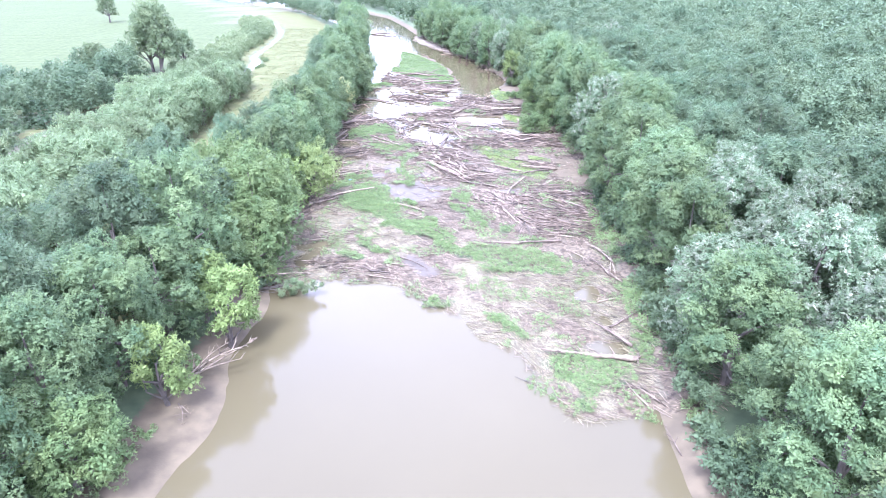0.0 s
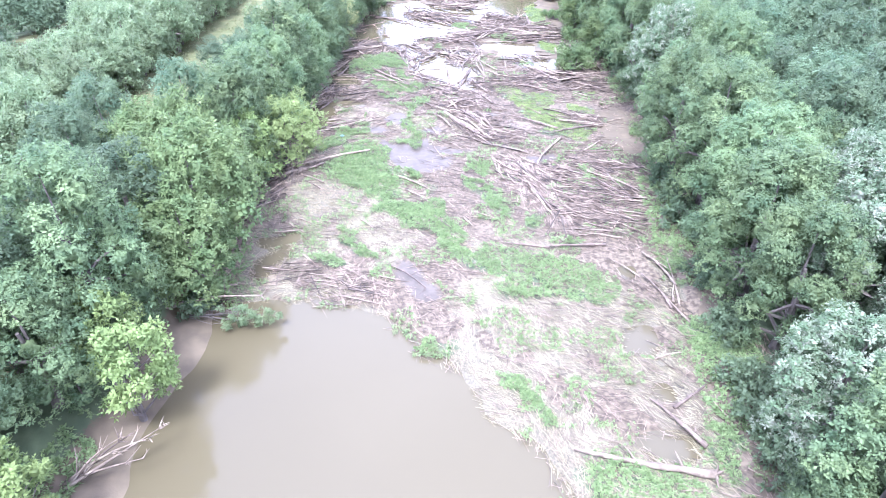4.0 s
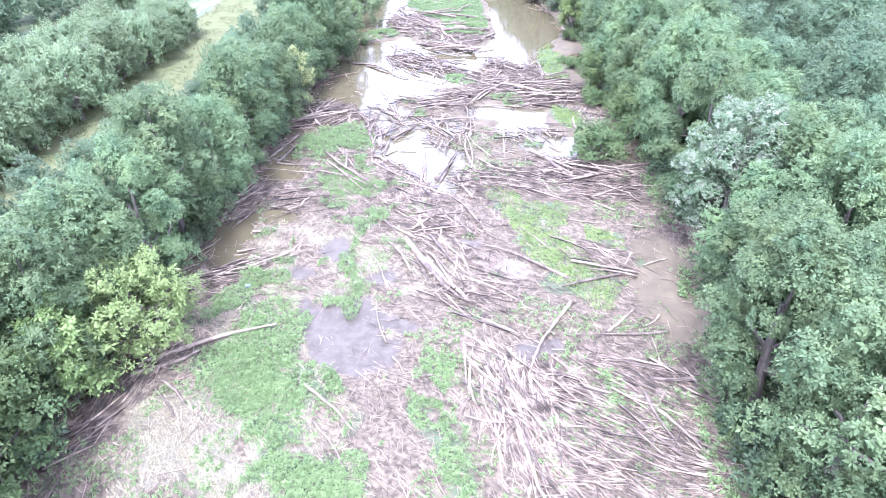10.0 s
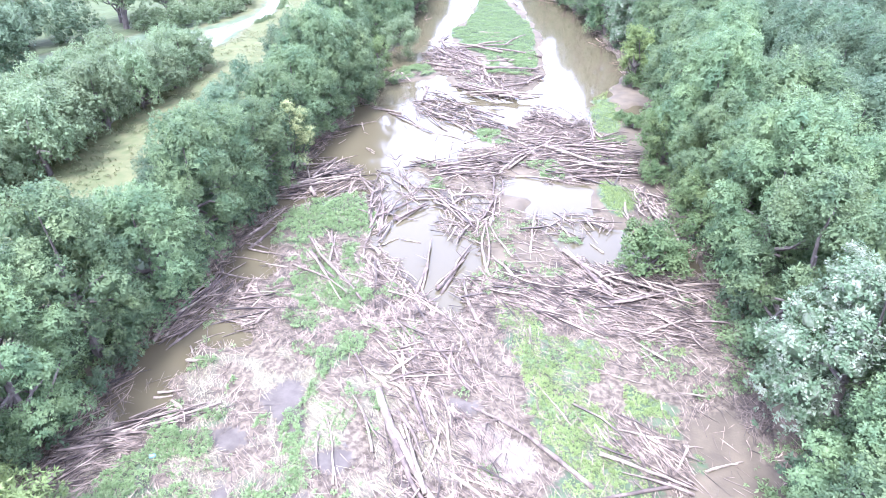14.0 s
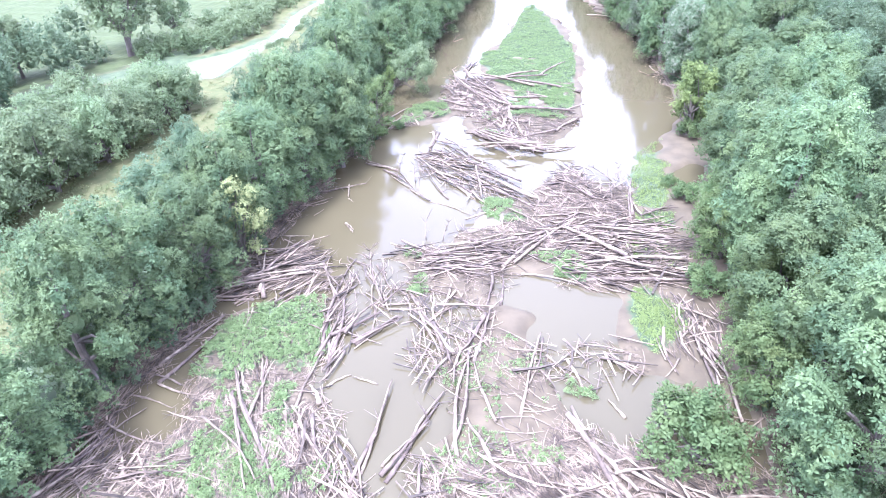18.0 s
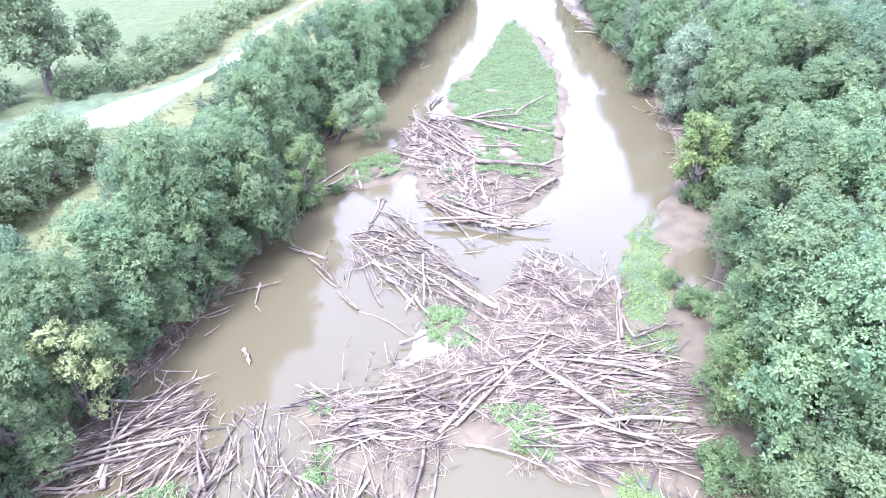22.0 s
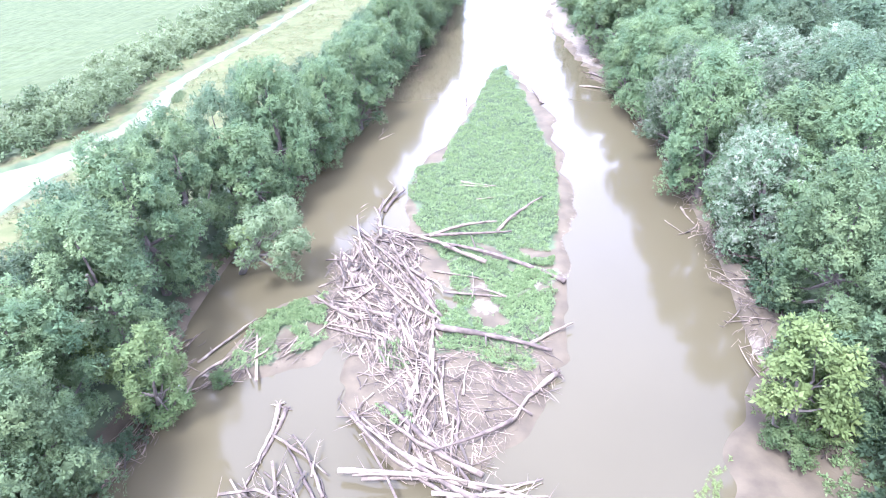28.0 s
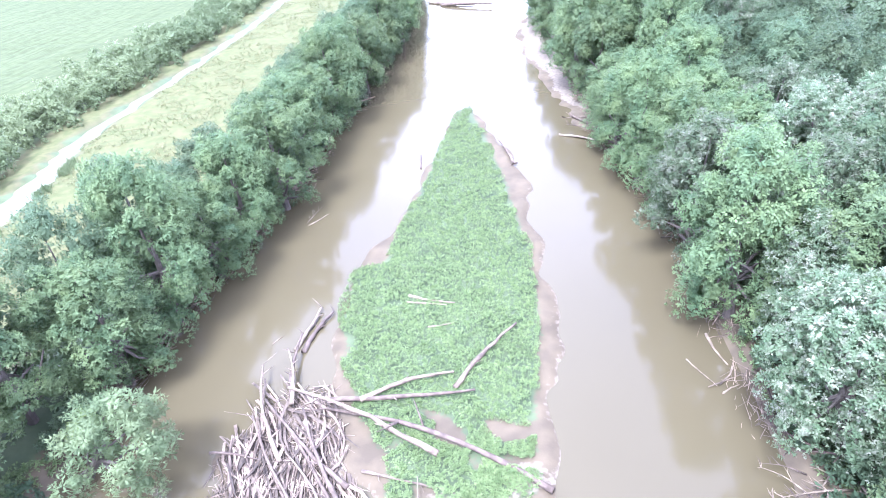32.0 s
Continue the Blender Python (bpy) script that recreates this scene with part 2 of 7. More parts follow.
LAND_BANK_PILE = ((-33.2, 152.9), (-30.2, 159.3), (-24.9, 164.2), (-18.9, 159.1), (-25.4, 153.7))
LAND_SAND_SPIT = ((-25.7, 353.0), (-24.6, 333.2), (-20.1, 317.1), (-13.6, 303.3), (-8.6, 290.7), (-3.6, 280.0), (-1.9, 281.1), (-3.1, 290.9), (-13.3, 316.9), (-20.7, 352.5))
LAND_SHOAL = ((-4.0, 161.8), (-1.2, 163.2), (0.2, 158.2), (3.7, 158.0), (4.7, 156.7), (4.7, 154.2), (-0.5, 152.7))
LAND_ISLAND_BRIDGE = ((-12.6, 213.2), (-8.0, 224.0), (-1.4, 226.0), (-0.4, 217.2), (0.2, 208.9), (-2.0, 203.5), (-10.8, 206.1))
LAND_WEDGE_FOOT = ((-29.6, 199.5), (-30.2, 207.0), (-28.2, 212.2), (-24.0, 214.5), (-20.2, 209.5), (-20.0, 204.4), (-25.0, 200.4))
LAND = [LAND_JAM_NORTH_WEST, LAND_JAM_NORTH_EAST, LAND_LOG_BELT, LAND_BRUSH_FLAT, LAND_SAND_FLAT, LAND_ISLAND_FOOT, LAND_WEDGE_BAR, LAND_ISLAND_SIDE, LAND_BANK_PILE, LAND_SAND_SPIT, LAND_SHOAL, LAND_ISLAND_BRIDGE, LAND_WEDGE_FOOT]
POOL_A = ((15.3, 67.3), (16.8, 71.4), (19.1, 72.0), (19.1, 67.9), (17.5, 66.5))
POOL_B = ((16.5, 63.7), (18.7, 64.6), (19.2, 62.4), (17.1, 61.5))
POOL_C = ((15.0, 58.0), (19.4, 58.9), (19.6, 56.1), (15.7, 56.8))
POOL_D = ((-21.8, 78.4), (-19.6, 82.3), (-18.8, 80.0), (-19.1, 76.9), (-20.3, 75.6))
POOL_K = ((15.3, 192.7), (17.9, 195.7), (19.2, 194.5), (18.6, 190.0), (16.8, 187.6), (15.6, 189.4))
POOL_O = ((16.0, 80.2), (18.3, 81.0), (18.2, 77.2), (17.2, 78.1))
POOL_P = ((-23.5, 83.2), (-18.8, 84.1), (-17.9, 81.8), (-21.9, 81.4))
POOL_EDGE_A = ((-27.2, 134.0), (-23.7, 135.7), (-21.9, 131.6), (-23.7, 130.2), (-25.8, 130.8))
POOL_EDGE_B = ((-23.7, 127.6), (-21.2, 128.6), (-18.2, 124.4), (-21.2, 124.2), (-23.8, 126.0))
POOL_EDGE_C = ((-26.8, 123.5), (-25.4, 127.2), (-23.3, 125.7), (-22.9, 121.7), (-21.7, 120.2), (-24.2, 118.9))
POOL_EDGE_D = ((-25.9, 116.9), (-24.2, 118.9), (-21.8, 117.8), (-22.2, 114.8), (-23.6, 113.1))
POOL_EDGE_E = ((-29.1, 148.4), (-26.8, 148.9), (-23.8, 140.5), (-27.2, 139.8))
POOL_EDGE_F = ((-24.1, 137.1), (-21.1, 137.7), (-21.1, 134.7), (-23.6, 135.4))
POOL = [POOL_A, POOL_B, POOL_C, POOL_D, POOL_K, POOL_O, POOL_P, POOL_EDGE_A, POOL_EDGE_B, POOL_EDGE_C, POOL_EDGE_D, POOL_EDGE_E, POOL_EDGE_F]
WET_E = ((-12.6, 108.3), (-5.9, 111.0), (-1.9, 104.7), (-1.3, 100.7), (-6.5, 100.1), (-10.7, 103.8))
WET_L = ((-6.8, 79.4), (-5.4, 79.6), (-1.2, 74.5), (-3.4, 72.8))
WET_M = ((-0.9, 121.1), (1.1, 122.9), (2.3, 119.5), (0.7, 118.5))
WET_N = ((-1.8, 115.1), (-0.1, 115.4), (2.0, 112.6), (0.6, 111.5))
WET_F = ((8.5, 107.4), (11.3, 107.9), (10.9, 104.8), (9.2, 102.8), (8.2, 105.5))
WET_FLAT_A = ((-15.5, 120.0), (-11.7, 121.2), (-10.3, 118.5), (-10.7, 114.9), (-11.9, 114.7), (-14.3, 117.6))
WET_FLAT_B = ((-17.1, 115.6), (-15.0, 116.7), (-13.3, 114.4), (-16.2, 113.1))
WET_FLAT_C = ((-13.5, 111.2), (-10.7, 110.1), (-7.5, 109.2), (-5.2, 108.1), (0.0, 107.8), (0.3, 106.9), (-11.0, 104.4), (-11.8, 106.7))
WET_FLAT_D = ((-7.9, 114.9), (-6.0, 115.3), (-5.2, 113.0), (-6.1, 111.6))
WET_FLAT_E = ((-0.1, 123.3), (3.7, 122.9), (3.0, 120.6), (0.5, 120.8))
MUD_TRACK = ((20.6, 123.9), (23.0, 126.5), (26.2, 119.8), (26.2, 108.5), (21.8, 107.5), (20.0, 115.4))
WET = [WET_E, WET_L, WET_M, WET_N, WET_F, WET_FLAT_A, WET_FLAT_B, WET_FLAT_C, WET_FLAT_D, WET_FLAT_E]
SAND_SPIT = ((14.2, 213.5), (16.0, 216.9), (15.3, 210.5), (14.1, 206.0), (12.6, 203.5), (12.1, 203.8), (13.4, 208.1))
SAND_ISLE_A = ((-4.3, 214.9), (-1.9, 215.7), (-1.3, 214.4), (-3.2, 212.8))
SAND_ISLE_B = ((-9.6, 216.1), (-7.5, 217.2), (-5.8, 216.3), (-7.7, 214.6))
SAND_ISLE_C = ((-4.5, 222.1), (-1.7, 223.5), (-1.9, 221.3), (-3.8, 220.8))
SAND_FLAT_A = ((-9.7, 174.6), (-6.3, 177.4), (-3.0, 174.0), (-7.4, 170.6))
SAND_FLAT_B = ((8.4, 173.9), (11.1, 175.2), (11.4, 171.9), (9.5, 171.8))
SAND_BAR_TIP = ((14.2, 215.1), (15.9, 216.0), (17.0, 214.8), (16.1, 212.3), (13.7, 211.6))
SAND_FAR_SPIT = ((-24.8, 351.9), (-23.6, 333.2), (-19.1, 317.8), (-13.0, 304.5), (-8.3, 292.6), (-5.8, 289.6), (-11.9, 310.1), (-18.5, 332.9), (-21.5, 351.5))
SAND_MUD_WEST = ((4.9, 120.1), (9.1, 118.8), (9.8, 116.4), (6.6, 115.7))
SAND_JAM_A = ((3.5, 120.7), (6.7, 119.3), (8.9, 116.1), (6.4, 114.4), (3.6, 117.4))
SAND_TIP_WHITE = ((13.4, 213.2), (17.0, 216.4), (17.2, 213.0), (13.6, 211.0))
SAND = [SAND_SPIT, SAND_ISLE_A, SAND_ISLE_B, SAND_ISLE_C, SAND_FLAT_A, SAND_FLAT_B, SAND_BAR_TIP, SAND_FAR_SPIT, SAND_MUD_WEST, SAND_JAM_A, SAND_TIP_WHITE]
HERB_NEAR_TIP = ((11.5, 56.0), (18.8, 54.6), (19.1, 52.4), (17.6, 51.3), (14.3, 51.1), (14.2, 46.8), (12.3, 46.7), (11.8, 51.5), (11.2, 53.6))
HERB_NEAR_STRIP = ((2.6, 64.1), (5.8, 64.3), (9.7, 61.8), (10.5, 59.1), (7.2, 60.6), (4.2, 61.9))
HERB_NEAR_SPOT = ((-3.7, 68.9), (-1.1, 69.1), (-0.7, 66.4), (-2.9, 66.7))
HERB_RIGHT_BANK_A = ((22.1, 72.6), (25.6, 70.9), (24.4, 63.4), (23.6, 65.6), (21.7, 66.3))
HERB_RIGHT_BANK_B = ((20.9, 60.3), (22.4, 56.6), (21.8, 53.1), (20.3, 55.3))
HERB_GREAT_MAT = ((-10.9, 93.3), (-8.8, 94.4), (-4.8, 91.3), (-1.8, 89.9), (1.6, 83.6), (6.4, 82.1), (11.0, 82.0), (15.1, 81.9), (15.1, 78.4), (17.0, 77.1), (14.5, 73.5), (10.7, 73.9), (7.5, 75.0), (3.5, 78.2), (-0.5, 80.8), (-3.4, 83.7), (-6.6, 87.0), (-8.9, 90.0))
HERB_MID_MAT = ((-1.1, 103.1), (3.4, 101.9), (5.5, 94.1), (5.7, 88.3), (3.6, 89.7), (2.6, 95.7), (-0.1, 99.4))
HERB_M2 = ((-19.3, 100.7), (-16.2, 103.3), (-11.5, 100.4), (-10.7, 97.2), (-14.0, 95.9), (-17.0, 97.6))
HERB_M3 = ((-16.7, 79.0), (-13.2, 80.0), (-11.6, 78.3), (-14.3, 78.0))
HERB_M4 = ((-14.3, 86.1), (-11.0, 85.7), (-8.3, 79.9), (-10.8, 80.2))
HERB_M5 = ((7.2, 90.9), (10.9, 91.3), (9.8, 87.3), (7.8, 87.8))
HERB_M6 = ((9.3, 85.4), (14.1, 85.6), (13.5, 83.9), (10.2, 84.5))
HERB_M7 = ((22.2, 82.0), (23.8, 81.6), (22.8, 77.7), (21.8, 78.7))
HERB_M8 = ((4.0, 76.7), (6.6, 77.0), (9.1, 75.7), (6.6, 74.7))
HERB_W1 = ((-23.3, 107.9), (-19.3, 110.3), (-16.0, 109.3), (-19.4, 107.1), (-22.2, 107.0))
HERB_W2 = ((-21.2, 111.6), (-17.4, 115.0), (-15.2, 112.7), (-17.4, 109.8))
HERB_W3 = ((-17.3, 106.1), (-14.3, 110.4), (-11.4, 108.6), (-12.2, 103.0), (-9.0, 100.0), (-8.7, 96.9), (-11.8, 96.8), (-13.6, 99.7), (-16.8, 102.1))
HERB_W4 = ((-9.6, 101.6), (-7.2, 101.5), (-5.7, 98.4), (-8.6, 99.0))
HERB_W5 = ((-1.1, 105.0), (3.0, 103.3), (4.5, 96.4), (1.0, 95.7), (-0.5, 100.5))
HERB_W6 = ((-15.3, 117.2), (-12.4, 117.7), (-11.6, 115.5), (-14.0, 115.6))
HERB_W7 = ((-9.8, 113.7), (-10.4, 119.1), (-11.0, 123.1), (-8.8, 127.0), (-7.6, 124.9), (-9.8, 121.2), (-8.2, 114.0), (-6.9, 108.0), (-8.9, 107.6))
HERB_W8 = ((14.3, 103.2), (16.0, 103.5), (18.4, 99.0), (16.2, 99.6), (15.1, 101.3))
HERB_W9 = ((-16.2, 101.0), (-12.2, 103.0), (-6.0, 94.4), (-11.4, 93.4))
HERB_N1 = ((-27.1, 149.3), (-24.0, 152.2), (-17.9, 154.9), (-15.0, 148.0), (-17.4, 145.6), (-22.0, 147.9), (-22.3, 143.4), (-25.4, 146.0))
HERB_N2 = ((-20.2, 134.7), (-17.7, 136.7), (-15.9, 139.2), (-11.1, 136.7), (-9.9, 133.7), (-11.2, 131.7), (-13.7, 128.8), (-17.5, 131.9))
HERB_N3 = ((-20.1, 140.2), (-18.0, 140.8), (-17.4, 138.8), (-18.8, 138.4))
HERB_N4 = ((-15.8, 142.9), (-13.8, 143.5), (-10.5, 137.5), (-12.5, 138.2))
HERB_N5 = ((8.2, 151.2), (11.3, 150.6), (11.0, 148.4), (9.1, 148.5))
HERB_N6 = ((0.1, 168.9), (5.4, 169.0), (6.7, 164.7), (2.7, 165.9))
HERB_N7 = ((-9.7, 159.2), (-7.1, 161.0), (-6.8, 158.4), (-8.6, 157.9))
HERB_B1 = ((-12.9, 164.7), (-11.1, 166.0), (-10.3, 162.9), (-12.4, 162.4))
HERB_B2 = ((-10.0, 160.0), (-7.3, 161.5), (-6.0, 159.7), (-7.9, 157.8))
HERB_B3 = ((1.0, 167.5), (4.9, 169.4), (7.2, 168.4), (7.8, 164.8), (4.3, 164.6))
HERB_B4 = ((-8.5, 178.6), (-4.5, 180.7), (-1.3, 174.0), (-4.4, 174.2))
HERB_E1 = ((-7.0, 179.3), (-4.6, 181.3), (-3.3, 178.9), (-3.4, 176.3), (-1.3, 174.5), (-4.3, 174.8))
HERB_WEDGE = ((-28.9, 204.4), (-28.3, 210.7), (-25.0, 213.0), (-21.7, 208.0), (-23.7, 205.0), (-27.0, 202.6))
HERB_WEDGE_SIDE = ((-15.8, 209.5), (-13.7, 209.2), (-12.3, 205.0), (-13.8, 204.7))
HERB_FOOT = ((-13.2, 200.8), (-9.6, 201.8), (-9.2, 199.5), (-11.4, 198.9))
HERB_ISLAND_MAIN = ((-18.0, 226.6), (-21.6, 230.0), (-24.2, 235.9), (-26.1, 243.2), (-22.8, 244.8), (-23.6, 252.8), (-24.6, 267.5), (-25.9, 287.9), (-24.6, 290.4), (-19.1, 279.3), (-12.7, 263.9), (-7.3, 249.2), (-4.9, 239.2), (-2.5, 222.6), (-4.4, 221.7), (-9.4, 221.1), (-15.7, 222.4))
HERB_ISLAND_SOUTH = ((-14.7, 221.2), (-3.4, 227.2), (-1.9, 215.6), (-5.9, 216.3), (-6.8, 211.0), (-10.4, 208.5))
HERB_ISLAND_TIP = ((-9.6, 209.5), (-2.5, 210.6), (-1.4, 208.0), (-5.8, 207.5))
HERB_WEST_A = ((-26.2, 147.6), (-23.4, 150.6), (-19.0, 147.5), (-18.6, 142.4), (-22.7, 141.6))
HERB_WEST_B = ((-20.1, 150.5), (-16.1, 152.9), (-13.4, 145.6), (-16.3, 144.3), (-19.0, 147.5))
HERB_WEST_C = ((-15.0, 140.4), (-11.8, 141.7), (-10.0, 135.9), (-12.6, 136.6))
HERB_WEST_D = ((-19.7, 136.3), (-16.9, 138.1), (-13.5, 130.8), (-16.8, 131.2))
HERB_WEST_E = ((-15.2, 133.7), (-10.6, 135.8), (-9.0, 132.8), (-11.7, 131.2))
HERB_WEST_F = ((-17.0, 130.1), (-14.3, 129.6), (-13.2, 126.9), (-15.8, 127.3))
HERB_WEST_G = ((-12.4, 128.1), (-10.1, 128.5), (-6.8, 125.6), (-8.7, 124.3), (-11.3, 126.0))
HERB_WEST_H = ((-13.2, 125.5), (-11.1, 124.7), (-8.9, 120.3), (-10.1, 119.2), (-11.8, 122.0))
HERB_WEST_I = ((-7.4, 122.1), (-5.1, 121.8), (-2.7, 117.3), (-4.3, 117.6))
HERB_WEST_J = ((-18.9, 115.9), (-16.3, 117.2), (-15.5, 116.6), (-17.7, 114.7))
HERB_WEST_K = ((-15.3, 117.4), (-12.5, 117.3), (-10.9, 114.9), (-13.3, 114.4))
HERB_WEST_L = ((-20.7, 113.4), (-18.2, 114.6), (-16.5, 111.7), (-20.7, 110.8))
HERB_WEST_M = ((-22.7, 109.2), (-19.5, 109.9), (-18.7, 108.6), (-21.6, 107.7))
HERB_WEST_N = ((-18.9, 106.7), (-15.9, 108.9), (-14.2, 107.7), (-16.0, 105.2), (-18.5, 104.7))
HERB_WEST_O = ((-16.2, 104.7), (-13.4, 106.3), (-11.5, 105.3), (-12.2, 104.1), (-16.9, 103.1))
HERB_WEST_P = ((-10.8, 111.8), (-8.7, 112.0), (-7.7, 109.7), (-8.9, 108.3))
HERB_WEST_Q = ((-6.1, 111.6), (-4.7, 111.4), (-4.1, 109.9), (-5.6, 110.1))
HERB_WEST_R = ((-11.3, 118.2), (-10.1, 117.8), (-8.6, 113.5), (-10.0, 114.4))
HERB_WEST_S = ((-22.1, 121.5), (-20.2, 123.6), (-18.9, 122.1), (-20.7, 120.1))
HERB_SOUTH_A = ((-23.5, 108.8), (-21.4, 111.9), (-18.9, 110.4), (-19.0, 107.1), (-22.5, 106.2))
HERB_SOUTH_B = ((-18.6, 106.1), (-14.1, 107.5), (-13.2, 104.6), (-16.4, 103.3))
HERB_SOUTH_C = ((-18.4, 102.2), (-12.9, 103.6), (-10.9, 98.5), (-12.5, 95.2), (-15.1, 96.5), (-17.9, 99.5))
HERB_SOUTH_D = ((-9.9, 101.2), (-6.5, 101.1), (-6.6, 99.0), (-8.6, 98.3))
HERB_SOUTH_E = ((-12.1, 92.4), (-9.6, 94.0), (-5.7, 93.0), (-1.6, 92.1), (-1.2, 89.6), (0.7, 86.4), (1.5, 80.6), (-1.0, 81.8), (-3.8, 84.9), (-6.8, 86.2), (-9.2, 88.8))
HERB_SOUTH_F = ((-10.4, 97.0), (-8.0, 98.0), (-8.1, 96.4))
HERB_SOUTH_G = ((-14.0, 87.1), (-12.7, 87.2), (-12.7, 85.0))
HERB_SOUTH_H = ((-16.4, 79.6), (-14.2, 80.3), (-12.0, 79.1), (-15.9, 78.7))
HERB_SOUTH_I = ((-10.8, 81.2), (-9.3, 81.8), (-8.3, 80.1), (-9.9, 79.9))
HERB_SOUTH_J = ((-5.9, 95.9), (-4.4, 96.0), (-4.3, 93.2), (-5.7, 93.0))
HERB_WEDGE_FOOT = ((-29.1, 200.9), (-29.4, 206.7), (-27.7, 211.5), (-24.5, 213.7), (-21.1, 208.8), (-20.9, 205.0), (-24.9, 201.4))
HERB_BRIDGE = ((-8.0, 215.5), (-6.0, 223.0), (-2.0, 223.5), (-1.6, 217.2), (-1.2, 210.5), (-6.5, 210.0))
HERB_SPIT_A = ((-3.7, 69.0), (0.4, 67.4), (0.2, 65.5), (-3.2, 66.8))
HERB_SPIT_B = ((3.2, 64.1), (6.0, 64.2), (11.1, 59.5), (9.9, 58.4), (5.7, 61.2))
HERB_SPIT_C = ((5.4, 59.0), (7.3, 58.3), (6.5, 57.3))
HERB_BANK_FOOT_A = ((20.6, 71.2), (23.9, 69.1), (26.2, 66.2), (24.6, 63.4), (21.7, 66.8))
HERB_BANK_FOOT_B = ((21.1, 60.0), (22.6, 59.6), (21.8, 52.6), (20.3, 54.9))
HERB_BANK_FOOT_C = ((21.0, 81.9), (23.4, 82.7), (23.7, 78.5), (21.9, 77.3))
HERB = [HERB_SPIT_A, HERB_SPIT_B, HERB_SPIT_C, HERB_BANK_FOOT_A, HERB_BANK_FOOT_B, HERB_BANK_FOOT_C, HERB_NEAR_TIP, HERB_NEAR_STRIP, HERB_NEAR_SPOT, HERB_RIGHT_BANK_A, HERB_RIGHT_BANK_B, HERB_GREAT_MAT, HERB_MID_MAT, HERB_M2, HERB_M3, HERB_M4, HERB_M5, HERB_M6, HERB_M7, HERB_M8, HERB_W1, HERB_W2, HERB_W3, HERB_W4, HERB_W5, HERB_W6, HERB_W7, HERB_W8, HERB_W9, HERB_N1, HERB_N2, HERB_N3, HERB_N4, HERB_N5, HERB_N6, HERB_N7, HERB_B1, HERB_B2, HERB_B3, HERB_B4, HERB_E1, HERB_WEDGE, HERB_WEDGE_SIDE, HERB_FOOT, HERB_ISLAND_MAIN, HERB_ISLAND_SOUTH, HERB_ISLAND_TIP, HERB_WEST_A, HERB_WEST_B, HERB_WEST_C, HERB_WEST_D, HERB_WEST_E, HERB_WEST_F, HERB_WEST_G, HERB_WEST_H, HERB_WEST_I, HERB_WEST_J, HERB_WEST_K, HERB_WEST_L, HERB_WEST_M, HERB_WEST_N, HERB_WEST_O, HERB_WEST_P, HERB_WEST_Q, HERB_WEST_R, HERB_WEST_S, HERB_SOUTH_A, HERB_SOUTH_B, HERB_SOUTH_C, HERB_SOUTH_D, HERB_SOUTH_E, HERB_SOUTH_F, HERB_SOUTH_G, HERB_SOUTH_H, HERB_SOUTH_I, HERB_SOUTH_J, HERB_WEDGE_FOOT, HERB_BRIDGE]
PALE_JAM_STRIP = ((3.4, 134.8), (7.8, 135.8), (8.2, 131.6), (9.8, 131.2), (12.3, 133.3), (14.4, 131.4), (13.4, 129.0), (11.0, 129.2), (9.7, 126.1), (13.1, 123.7), (15.3, 121.8), (15.7, 116.8), (12.6, 115.5), (9.5, 118.9), (7.7, 123.1), (6.6, 128.2), (4.8, 129.3))
PALE_P2 = ((14.9, 124.0), (19.9, 126.4), (19.7, 124.5), (16.7, 123.3))
PALE_P3 = ((19.5, 121.7), (21.1, 121.0), (20.9, 118.9), (19.4, 119.5))
PALE_P4 = ((9.9, 115.5), (11.0, 116.7), (11.5, 115.3))
PALE_P5 = ((17.8, 132.2), (21.3, 132.9), (21.6, 130.8), (19.2, 131.0))
PALE_BAR_A = ((11.5, 163.8), (14.9, 164.7), (17.8, 160.6), (16.8, 156.0), (14.3, 155.3), (11.8, 160.9))
PALE_P6 = ((3.2, 135.5), (5.7, 135.8), (6.4, 134.9), (3.7, 134.1))
PALE_BAR_B = ((11.3, 163.1), (14.3, 165.3), (18.3, 160.9), (17.6, 157.6), (14.1, 157.1))
PALE_BAR_C = ((11.6, 173.6), (16.2, 174.0), (16.8, 170.2), (12.6, 169.0))
PALE_BAR_D = ((13.7, 203.7), (12.1, 201.2), (10.1, 196.7), (10.4, 188.1), (11.8, 181.6), (13.2, 180.7), (15.2, 183.1), (14.7, 189.2), (14.0, 193.1))
PALE_BAR_E = ((11.6, 179.1), (15.7, 181.4), (16.1, 177.6), (12.6, 176.6))
PALE_BAR_F = ((11.2, 174.2), (15.4, 175.4), (16.5, 173.3), (11.4, 171.8))
PALE_FOOT_PALE = ((-6.7, 208.7), (-2.1, 211.4), (-1.4, 208.0), (-4.7, 207.1))
PALE_EAST_A = ((3.5, 134.9), (6.2, 134.9), (8.7, 132.5), (9.0, 128.9), (5.4, 129.5))
PALE_EAST_B = ((6.3, 128.8), (10.4, 128.8), (11.5, 127.0), (13.1, 123.5), (14.1, 120.3), (16.3, 118.9), (18.9, 117.7), (19.1, 115.5), (16.1, 112.3), (14.2, 111.4), (14.1, 113.4), (11.3, 112.8), (9.8, 115.1), (11.0, 117.7), (8.8, 121.9), (8.0, 125.4))
PALE_EAST_C = ((10.2, 131.0), (13.0, 130.6), (13.6, 126.6), (11.0, 126.9))
PALE_EAST_D = ((16.1, 127.1), (19.4, 124.9), (19.6, 122.2), (15.5, 123.3))
PALE_EAST_E = ((19.4, 121.4), (21.3, 121.2), (20.3, 119.8))
